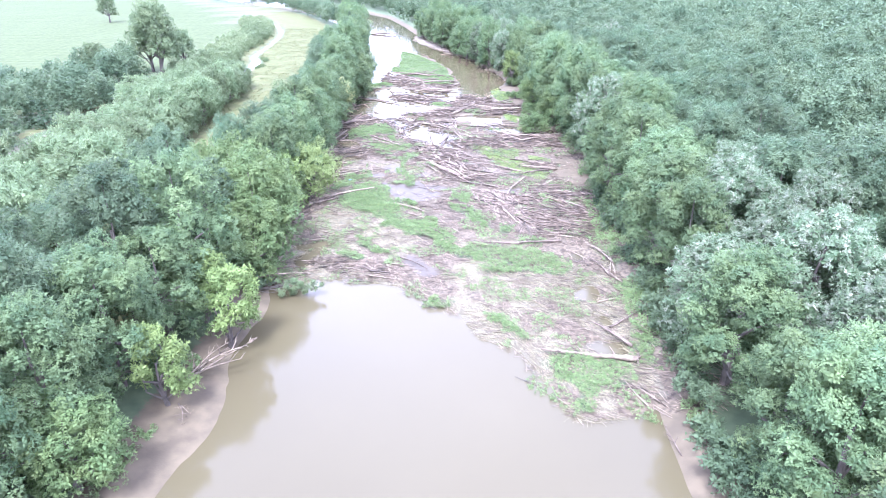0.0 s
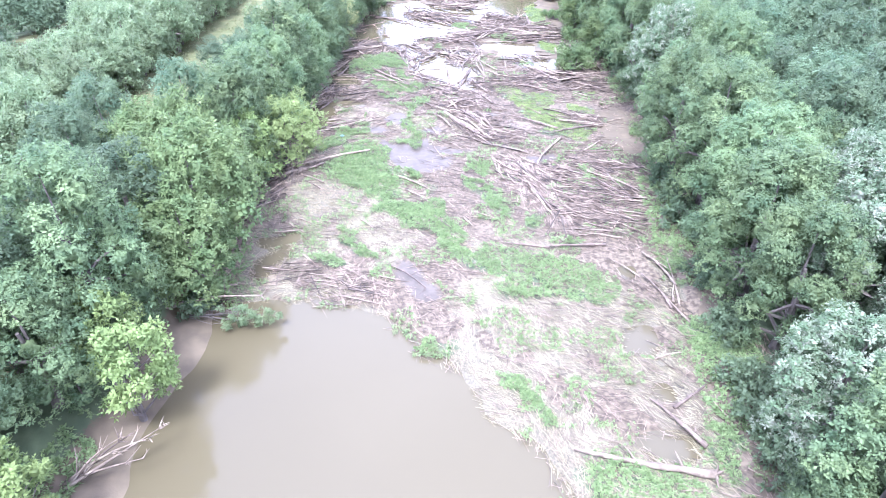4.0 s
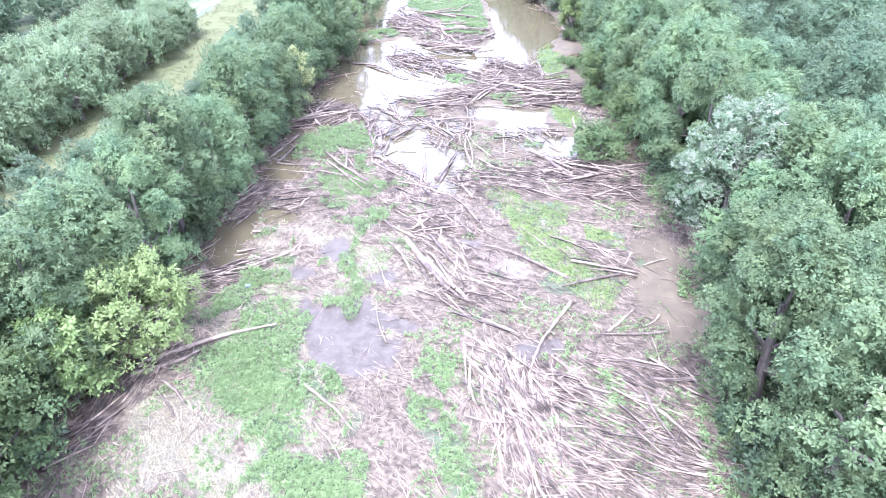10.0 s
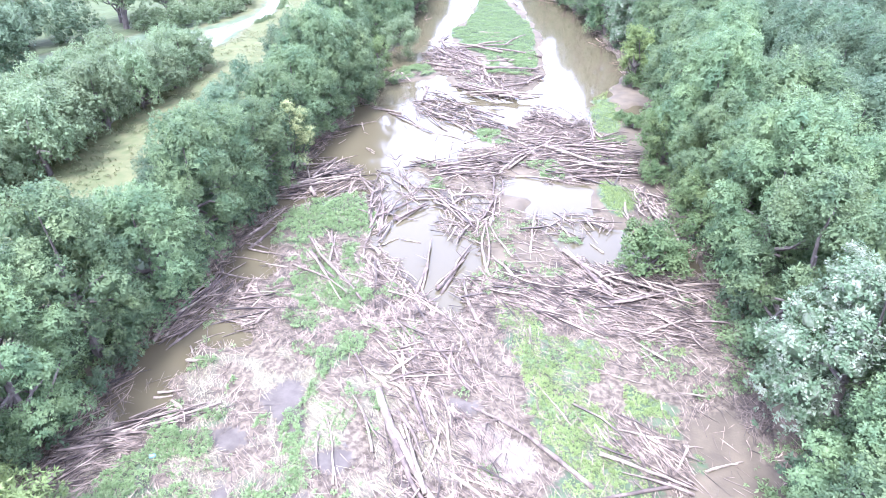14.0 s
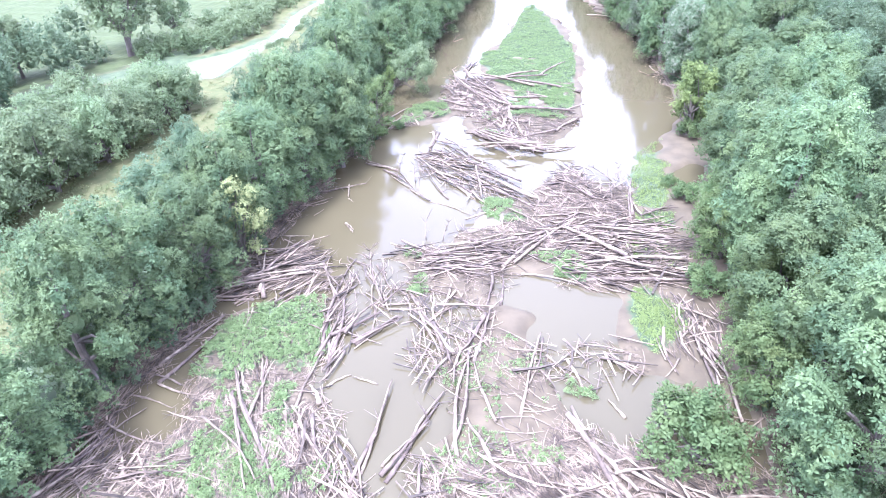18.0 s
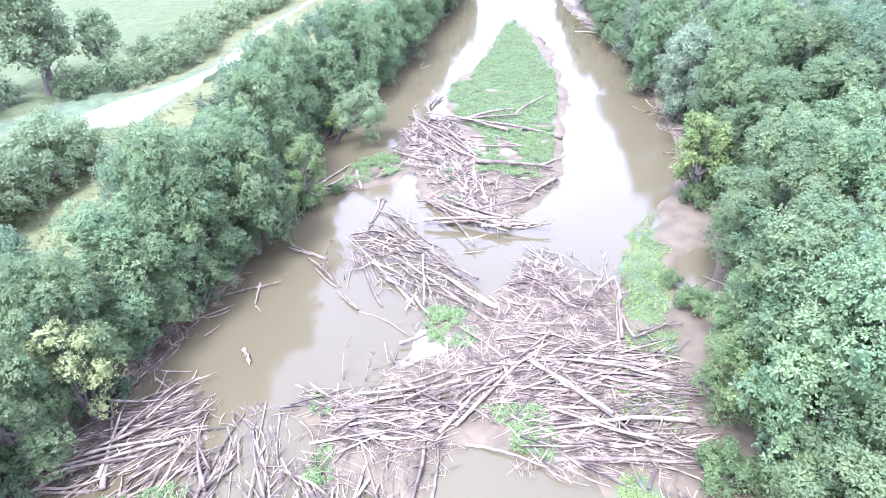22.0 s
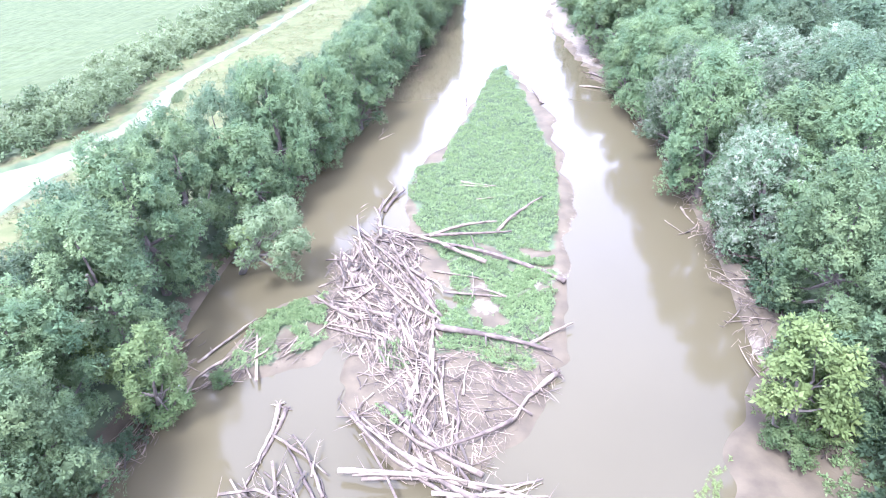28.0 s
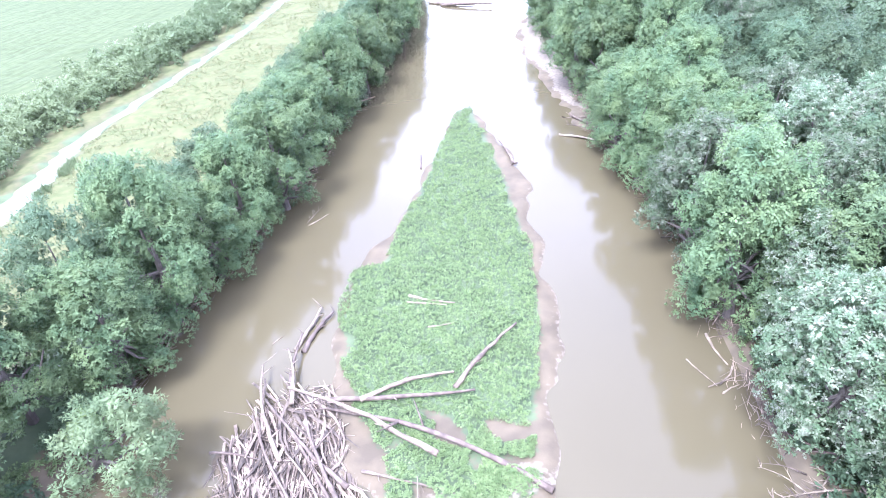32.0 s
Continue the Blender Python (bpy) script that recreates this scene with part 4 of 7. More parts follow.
LOGS_O = ((3.2, 174.8, 13.5, 167.6, 0.23, 0), (13.5, 167.6, 16.4, 166.8, 0.18, 0), (7.9, 164.5, 17.8, 166.8, 0.22, 0), (7.0, 166.7, 12.5, 167.3, 0.16, 0), (11.9, 168.0, 8.2, 168.6, 0.14, 0), (5.6, 150.9, 5.4, 148.4, 0.15, 0), (5.3, 154.6, 5.8, 150.0, 0.14, 0), (2.6, 152.2, 6.0, 152.6, 0.12, 0), (6.0, 152.6, 8.1, 150.7, 0.15, 0), (9.4, 155.2, 9.7, 152.1, 0.12, 0), (13.2, 154.7, 12.8, 151.1, 0.16, 0), (11.8, 153.2, 13.9, 151.9, 0.15, 0), (15.5, 157.5, 17.2, 152.9, 0.14, 0), (18.3, 160.6, 19.1, 156.9, 0.13, 0), (17.4, 162.3, 21.2, 160.8, 0.13, 0), (18.7, 156.3, 20.5, 152.9, 0.18, 0))
LOGS_P = ((19.5, 157.0, 21.2, 153.6, 0.18, 0), (17.2, 154.8, 16.1, 152.1, 0.12, 0), (-29.2, 153.1, -24.8, 155.8, 0.18, 0), (-25.0, 152.7, -30.2, 151.3, 0.17, 0), (-29.3, 159.8, -24.6, 161.0, 0.16, 0), (-28.6, 144.4, -26.6, 149.4, 0.17, 0), (-18.4, 141.4, -20.8, 143.8, 0.19, 0), (-17.1, 142.3, -19.1, 145.4, 0.21, 0), (-14.2, 149.1, -12.0, 144.3, 0.21, 0), (-11.9, 148.0, -12.2, 143.7, 0.18, 0), (-16.1, 153.0, -15.1, 148.8, 0.2, 0), (-14.9, 163.5, -11.4, 157.9, 0.12, 0), (-8.1, 154.5, -4.4, 151.9, 0.13, 0), (-7.3, 145.2, -9.8, 145.4, 0.13, 0), (-27.4, 185.8, -23.8, 184.8, 0.21, 0), (-23.9, 184.3, -18.4, 180.4, 0.2, 0))
LOGS_Q = ((-18.0, 179.8, -14.1, 177.0, 0.14, 0), (-14.1, 177.0, -7.7, 174.8, 0.09, 0), (-8.0, 173.2, -5.9, 175.1, 0.2, 0), (-14.8, 199.2, -2.5, 193.2, 0.25, 0), (-12.6, 200.9, -2.9, 195.1, 0.25, 0), (-11.3, 193.7, 1.8, 195.2, 0.21, 0), (-3.1, 195.9, 1.1, 197.6, 0.15, 0), (-7.1, 190.6, -4.1, 192.8, 0.17, 0), (6.3, 182.0, 2.3, 184.9, 0.21, 0), (-0.5, 179.9, -7.7, 183.9, 0.21, 0), (-0.5, 177.9, -7.9, 181.5, 0.16, 0), (8.4, 187.4, 5.5, 186.5, 0.13, 0), (8.4, 187.2, 8.7, 191.3, 0.09, 0), (11.4, 177.0, 10.4, 187.7, 0.18, 0), (12.4, 179.0, 10.8, 182.8, 0.16, 0), (12.4, 178.9, 15.6, 181.6, 0.14, 0))
LOGS_R = ((15.3, 177.0, 12.2, 181.3, 0.1, 0), (15.1, 176.6, 4.5, 174.5, 0.2, 0), (15.9, 174.7, 6.7, 174.4, 0.21, 0), (9.2, 170.9, 4.3, 173.5, 0.22, 0), (2.2, 173.4, -3.4, 176.5, 0.15, 0), (2.0, 172.4, -0.9, 168.1, 0.19, 0), (5.2, 177.6, 2.7, 173.1, 0.16, 0), (1.0, 170.1, -3.2, 167.5, 0.15, 0), (-15.2, 166.5, -12.4, 165.8, 0.14, 0), (-7.7, 167.6, -2.4, 171.1, 0.15, 0), (-8.9, 166.3, -3.6, 168.3, 0.15, 0), (-22.4, 169.0, -20.6, 167.7, 0.18, 0), (-29.0, 164.8, -25.5, 165.4, 0.12, 0), (-27.9, 161.0, -24.9, 163.6, 0.16, 0), (-26.6, 160.8, -27.7, 164.7, 0.13, 0), (-8.8, 179.2, -20.2, 188.5, 0.19, 0))
LOGS_S = ((-7.8, 179.0, -17.4, 185.8, 0.17, 0), (-3.8, 180.3, -13.8, 186.1, 0.2, 0), (-5.4, 183.9, -12.1, 187.9, 0.17, 0), (-0.6, 180.3, -10.5, 184.6, 0.2, 0), (-12.1, 187.9, -18.6, 191.9, 0.17, 0), (-12.8, 190.5, -18.6, 195.3, 0.17, 0), (-21.4, 198.7, -19.8, 192.4, 0.23, 1), (-15.0, 192.9, -15.9, 196.0, 0.11, 0), (-10.3, 189.8, -14.5, 193.1, 0.17, 0), (-8.8, 187.6, -19.0, 192.6, 0.16, 0), (-21.7, 184.5, -28.7, 186.8, 0.22, 0), (-18.1, 180.1, -21.9, 182.5, 0.16, 0), (-14.1, 177.1, -17.8, 179.6, 0.13, 0), (-26.7, 178.7, -25.1, 175.3, 0.16, 0), (-25.1, 175.3, -23.9, 174.4, 0.11, 0), (-30.9, 175.2, -24.3, 179.1, 0.14, 0))
LOGS_T = ((-17.7, 180.2, -21.3, 184.0, 0.1, 0), (-16.9, 179.9, -18.0, 183.6, 0.1, 0), (-2.4, 194.2, -13.4, 198.5, 0.24, 0), (-3.0, 196.3, -12.6, 199.6, 0.22, 0), (-2.7, 195.2, -11.8, 193.4, 0.2, 0), (-6.0, 193.9, 1.8, 195.7, 0.2, 0), (-2.7, 195.4, 0.9, 197.5, 0.15, 0), (-6.9, 189.1, -4.5, 190.1, 0.14, 0), (-5.6, 189.8, -12.7, 196.9, 0.14, 0), (0.2, 207.9, -2.1, 201.5, 0.25, 1), (-2.1, 201.5, -7.5, 196.7, 0.19, 0), (-11.7, 210.9, -0.5, 209.8, 0.33, 1), (-3.0, 210.2, 0.6, 214.4, 0.21, 0), (6.0, 182.8, 3.6, 184.9, 0.16, 0), (1.5, 190.3, 0.3, 191.5, 0.1, 0), (8.4, 188.5, 8.4, 192.6, 0.08, 0))
LOGS_U = ((7.7, 187.2, 5.6, 187.6, 0.1, 0), (10.8, 183.8, 9.8, 187.3, 0.17, 0), (20.7, 189.1, 18.2, 190.1, 0.12, 0), (-10.9, 187.6, -7.4, 178.2, 0.15, 0), (-12.0, 178.2, -17.5, 185.1, 0.15, 0), (-3.5, 183.9, -10.6, 185.8, 0.15, 0), (-20.6, 198.5, -19.6, 190.9, 0.21, 1), (-20.2, 195.7, -14.0, 193.5, 0.14, 0), (-13.5, 191.7, -18.4, 196.0, 0.15, 0), (-6.5, 194.7, -14.6, 198.5, 0.2, 0), (-3.7, 195.1, -13.4, 198.0, 0.2, 0), (-13.2, 193.8, -3.7, 195.1, 0.23, 0), (-2.1, 195.3, 1.1, 197.4, 0.16, 0), (-7.1, 200.3, -9.5, 206.8, 0.2, 0), (-5.9, 199.0, -7.7, 203.9, 0.15, 0), (-6.7, 203.5, -7.2, 207.4, 0.14, 0))
LOGS_V = ((-10.3, 202.5, -11.9, 206.2, 0.16, 0), (-10.8, 201.1, -11.2, 206.4, 0.16, 0), (-9.1, 202.8, -11.0, 207.2, 0.16, 0), (-0.8, 202.7, -4.6, 204.7, 0.14, 0), (-11.7, 212.6, -25.5, 223.9, 0.21, 0), (-9.7, 221.8, -23.7, 224.9, 0.26, 0), (-1.1, 220.8, -19.8, 224.0, 0.25, 0), (-17.6, 225.7, -10.6, 229.8, 0.25, 0), (-10.3, 228.6, -6.6, 236.9, 0.25, 0), (-20.3, 225.4, -8.5, 228.4, 0.25, 1), (-23.3, 224.4, -26.0, 232.0, 0.23, 0), (-25.4, 230.4, -24.9, 236.1, 0.27, 0), (-23.9, 220.6, -26.9, 226.2, 0.19, 0), (-23.4, 215.3, -26.2, 220.1, 0.18, 0), (-6.0, 216.7, -10.2, 217.1, 0.17, 0), (-12.7, 213.7, -21.7, 223.5, 0.21, 0))
LOGS_W = ((-16.0, 211.5, -22.9, 211.6, 0.19, 0), (-15.4, 208.7, -22.0, 208.7, 0.16, 0), (-21.3, 218.7, -27.4, 227.2, 0.21, 0), (-19.2, 214.1, -24.9, 218.7, 0.17, 0), (-12.1, 212.0, -21.5, 217.9, 0.18, 0), (-15.3, 217.8, -23.1, 222.4, 0.22, 0), (-22.1, 215.5, -25.0, 219.5, 0.16, 0), (-19.2, 210.0, -25.2, 212.0, 0.21, 0), (-15.7, 211.2, -24.8, 211.5, 0.18, 0), (-16.1, 207.7, -21.8, 208.2, 0.14, 0), (-11.9, 206.7, -16.2, 212.2, 0.15, 0), (-31.6, 201.2, -29.4, 207.8, 0.17, 0), (-30.0, 200.6, -26.7, 206.7, 0.13, 0), (-27.4, 200.8, -25.6, 203.7, 0.12, 0), (-16.2, 213.5, -25.4, 221.9, 0.17, 0), (-14.1, 213.4, -21.2, 219.5, 0.16, 0))
LOGS_X = ((-27.1, 218.2, -22.7, 218.4, 0.14, 0), (-22.9, 223.8, -26.2, 229.5, 0.2, 0), (-26.2, 230.5, -26.2, 236.4, 0.24, 0), (-18.1, 239.7, -13.2, 239.4, 0.2, 0), (-14.8, 235.5, -12.5, 236.6, 0.13, 0), (-12.7, 216.3, -4.5, 216.9, 0.17, 0), (-9.5, 215.7, -10.6, 219.6, 0.08, 0), (-14.9, 219.4, -9.0, 219.2, 0.13, 0), (-46.0, 282.2, -41.9, 291.3, 0.21, 0), (-35.3, 251.3, -33.9, 254.1, 0.09, 0), (-8.2, 280.3, -2.3, 277.7, 0.18, 0), (-7.2, 286.7, -2.5, 280.7, 0.2, 0), (-13.0, 269.6, -16.8, 276.6, 0.2, 1), (-25.8, 267.5, -27.2, 271.9, 0.17, 0), (-39.2, 226.3, -40.4, 232.6, 0.2, 0), (-38.7, 226.4, -40.4, 233.5, 0.13, 0))
LOGS_Y = ((8.0, 235.9, 10.2, 233.1, 0.09, 0), (10.6, 232.5, 11.9, 233.7, 0.11, 0), (-28.9, 230.9, -28.4, 232.1, 0.1, 0), (9.7, 239.4, 11.2, 235.8, 0.16, 0), (-18.0, 238.7, -13.9, 238.9, 0.14, 0), (2.7, 267.1, 4.8, 263.0, 0.16, 0), (-50.4, 362.0, -35.6, 359.0, 0.42, 0), (-54.6, 365.0, -40.6, 360.8, 0.36, 0))
LOGS_Z = ((-27.8, 124.2, -27.0, 135.2, 0.24, 0), (-26.7, 123.5, -26.5, 132.3, 0.14, 0), (-27.4, 126.7, -25.5, 133.7, 0.13, 0), (-25.9, 128.1, -25.0, 131.5, 0.12, 0), (-26.5, 139.9, -25.4, 147.6, 0.2, 0), (-28.1, 138.0, -23.2, 137.7, 0.12, 0), (-27.4, 134.6, -20.8, 134.1, 0.1, 0), (-19.4, 140.7, -12.2, 132.5, 0.17, 0), (-19.2, 132.2, -14.8, 132.5, 0.1, 0), (-19.8, 137.4, -11.7, 133.2, 0.13, 0), (-20.2, 126.8, -17.9, 129.2, 0.12, 0), (-23.1, 117.2, -21.6, 117.8, 0.16, 0), (-24.5, 111.8, -21.2, 114.2, 0.14, 0), (-21.6, 113.9, -17.1, 116.7, 0.14, 0), (-23.0, 127.7, -19.2, 127.9, 0.08, 0), (-23.6, 124.1, -21.5, 126.0, 0.08, 0), (-23.4, 123.3, -20.4, 120.0, 0.1, 0), (-7.2, 121.7, -2.5, 116.6, 0.13, 0), (9.0, 145.8, 14.9, 140.4, 0.3, 0), (21.1, 119.4, 23.9, 120.8, 0.14, 0), (20.6, 141.6, 25.9, 142.7, 0.16, 0), (14.0, 141.9, 19.9, 139.8, 0.15, 0), (14.6, 137.6, 21.1, 141.1, 0.14, 0), (16.2, 133.0, 21.9, 137.1, 0.14, 0), (13.0, 128.4, 17.6, 127.3, 0.12, 0), (16.7, 130.4, 22.3, 135.2, 0.1, 0))
LOGS = LOGS_A + LOGS_B + LOGS_C + LOGS_D + LOGS_E + LOGS_F + LOGS_G + LOGS_H + LOGS_I + LOGS_J + LOGS_K + LOGS_L + LOGS_M + LOGS_N + LOGS_O + LOGS_P + LOGS_Q + LOGS_R + LOGS_S + LOGS_T + LOGS_U + LOGS_V + LOGS_W + LOGS_X + LOGS_Y + LOGS_Z


def inside(poly, x, y):
    hit = np.zeros(x.shape, bool)
    for (x0, y0), (x1, y1) in zip(poly, poly[1:] + poly[:1]):
        if y0 != y1:
            hit ^= ((y0 > y) != (y1 > y)) & (x < (x1 - x0) * (y - y0) / (y1 - y0) + x0)
    return hit


def value_noise(x, y, scale, seed):
    """Smooth noise from 0 to 1 over the plan."""
    table = np.random.RandomState(seed).rand(256, 256)
    u, v = x / scale + 1000.3, y / scale + 1000.7
    i, j = np.floor(u).astype(int), np.floor(v).astype(int)
    f, g = u - i, v - j
    f, g = f * f * (3 - 2 * f), g * g * (3 - 2 * g)
    a, b = table[i % 256, j % 256], table[(i + 1) % 256, j % 256]
    c, d = table[i % 256, (j + 1) % 256], table[(i + 1) % 256, (j + 1) % 256]
    return (a * (1 - f) + b * f) * (1 - g) + (c * (1 - f) + d * f) * g


def smooth(a, b, v):
    t = np.clip((v - a) / (b - a), 0, 1)
    return t * t * (3 - 2 * t)


SLOUGH_Y = (-50, 60, 120, 164, 194, 206, 214, 222, 232, 245, 256, 268, 280, 309, 348, 380, 460, 560, 700)
SLOUGH_X = (-96, -95, -94, -95, -95.5, -88, -82.5, -83, -80.5, -79, -82, -87, -88.5, -91.5, -97.5, -106, -140, -185, -280)
SLOUGH_W = (4, 4, 3, 3, 3, 4.6, 7.0, 6.4, 3.2, 2.4, 2.0, 1.6, 1.4, 1.4, 1.5, 1.7, 2.2, 3, 4)



def covers(polys, x, y, wobble=1.2, seed=3):
    """Where any of the outlines covers the plan, with frayed edges."""
    wx = (value_noise(x, y, 3.5, seed) - 0.5) * 2 * wobble + (value_noise(x, y, 1.1, seed + 1) - 0.5) * wobble
    wy = (value_noise(x, y, 3.5, seed + 2) - 0.5) * 2 * wobble + (value_noise(x, y, 1.1, seed + 3) - 0.5) * wobble
    hit = np.zeros(x.shape, bool)
    for poly in polys:
        hit |= inside(poly, x + wx, y + wy)
    return hit


def solid(x, y):
    """1 where ground stands over the river's water, 0 in open water."""
    return (covers([NEAR_JAM, ISLAND, RIGHT_BAR] + LAND, x, y) & ~covers(POOL, x, y, 0.7, 11)) * 1.0 - 0.05 * covers(WET, x, y, 1.6, 13)


def streaky(x, y, along, across, seed):
    """Noise drawn out along the jam's drift."""
    c, s = math.cos(-0.9), math.sin(-0.9)
    return value_noise((x * c + y * s) / along, (y * c - x * s) / across, 1.0, seed)


ISLAND_TOP = tuple((-14 + (px + 14) * 0.94, 252 + (py - 252) * 0.97) for px, py in ISLAND)


def herb_cover(x, y):
    """Broken mats of plants: ragged streaks on the jam, closed on the island."""
    ragged = 0.6 * streaky(x, y, 4.5, 1.5, 61) + 0.4 * value_noise(x, y, 1.1, 62)
    return np.where(y > 226, covers(HERB, x, y, 0.35, 21) & covers([ISLAND_TOP], x, y, 0.5, 21), covers(HERB, x, y, 1.5, 21)) & (ragged + (y > 226) * 0.3 - ((y > 204) & (y < 226)) * 0.10 > 0.28)


def straw_cover(x, y):
    """Pale mats of reed straw on the southern jam, 0 to 1."""
    v = 0.5 * streaky(x, y, 6, 1.8, 63) + 0.3 * value_noise(x, y, 2.0, 64) + 0.3 * value_noise(x, y, 11, 65) + 0.16 * covers(STRAW_MATS, x, y, 1.2, 25)
    return smooth(0.50, 0.64, v - np.maximum(y - 100, 0) * 0.006 - 0.24 * smooth(2, 9, x) * smooth(76, 86, y) + 0.05 * smooth(92, 80, y)) * covers([NEAR_JAM] + LAND[:2], x, y) * ~covers(WET, x, y, 1.6, 13)


def blurred(a, times=2):
    for _ in range(times):
        a = (a + np.roll(a, 1, 0) + np.roll(a, -1, 0)) / 3
        a = (a + np.roll(a, 1, 1) + np.roll(a, -1, 1)) / 3
    return a


def spaced(stops):
    """Coordinates from (from, to, step) runs."""
    return np.unique(np.concatenate([np.arange(a, b, s) for a, b, s in stops]).round(3))


GX = spaced(((-2600, -400, 200), (-400, -140, 26), (-140, -70, 1.5), (-70, -48, 1.2), (-48, 32, 0.5), (32, 60, 2), (60, 200, 14), (200, 2601, 200)))
GY = spaced(((-400, 0, 50), (0, 30, 5), (30, 300, 0.5), (300, 360, 1.0), (360, 520, 4), (520, 900, 19), (900, 4200, 300)))
XX, YY = np.meshgrid(GX, GY)
RAISED = blurred(solid(XX, YY), 2)
S_LEFT, S_RIGHT = XX - left_bank(YY), right_bank(YY) - XX
EDGE = np.minimum(S_LEFT, S_RIGHT)
rough_ground = (value_noise(XX, YY, 5, 7) - 0.5) * 0.35 + (value_noise(XX, YY, 1.6, 8) - 0.5) * 0.16
HH = -0.7 + 0.95 * RAISED + rough_ground * (0.35 + 0.65 * RAISED)
BEACH_LEFT = np.interp(YY, (30, 37, 46, 59, 66, 76, 130, 330), (15, 15, 12.5, 8.5, 7, 1.8, 1.4, 1.6))
BEACH_RIGHT = np.interp(YY, (30, 60, 90, 205, 222, 250, 330), (4.0, 4.0, 3.0, 3.5, 2.5, 2.5, 3.0))
shore = 1 - smooth(-0.25, 1.0, np.minimum(S_LEFT / BEACH_LEFT, S_RIGHT / BEACH_RIGHT) + (value_noise(XX, YY, 9, 9) - 0.5) * 0.4)
HH = np.maximum(HH, -0.75 + 1.6 * shore + rough_ground * 0.5)
out = smooth(0, 5, -EDGE)
HH = HH * (1 - out) + out * (1.7 + rough_ground * 1.3)
CH = np.abs(XX - np.interp(YY, SLOUGH_Y, SLOUGH_X)) / np.interp(YY, SLOUGH_Y, SLOUGH_W)
HH = HH - 1.1 * (1 - smooth(0.7, 1.3, CH)) * (S_LEFT < -10)


def ground_at(x, y):
    i = np.clip(np.searchsorted(GX, x) - 1, 0, len(GX) - 2)
    j = np.clip(np.searchsorted(GY, y) - 1, 0, len(GY) - 2)
    f, g = (x - GX[i]) / (GX[i + 1] - GX[i]), (y - GY[j]) / (GY[j + 1] - GY[j])
    return (HH[j, i] * (1 - f) + HH[j, i + 1] * f) * (1 - g) + (HH[j + 1, i] * (1 - f) + HH[j + 1, i + 1] * f) * g


def mesh_from(name, verts, faces, mat, smooth_shade=False):
    me = bpy.data.meshes.new(name)
    if isinstance(faces, np.ndarray):
        verts = np.asarray(verts, np.float32)
        sides = faces.shape[1]
        me.vertices.add(len(verts))
        me.vertices.foreach_set("co", verts.ravel())
        me.loops.add(faces.size)
        me.loops.foreach_set("vertex_index", faces.astype(np.int32).ravel())
        me.polygons.add(len(faces))
        me.polygons.foreach_set("loop_start", np.arange(0, faces.size, sides, dtype=np.int32))
        me.update(calc_edges=True)
    else:
        me.from_pydata(np.asarray(verts, float).tolist() if not isinstance(verts, list) else verts, [], faces)
    me.materials.append(mat)
    me.polygons.foreach_set("use_smooth", np.full(len(me.polygons), smooth_shade))
    me.update()
    return me


def part(name, me, parent, label=""):
    ob = new(name, me)
    ob.parent = parent
    return tagged(ob, label)


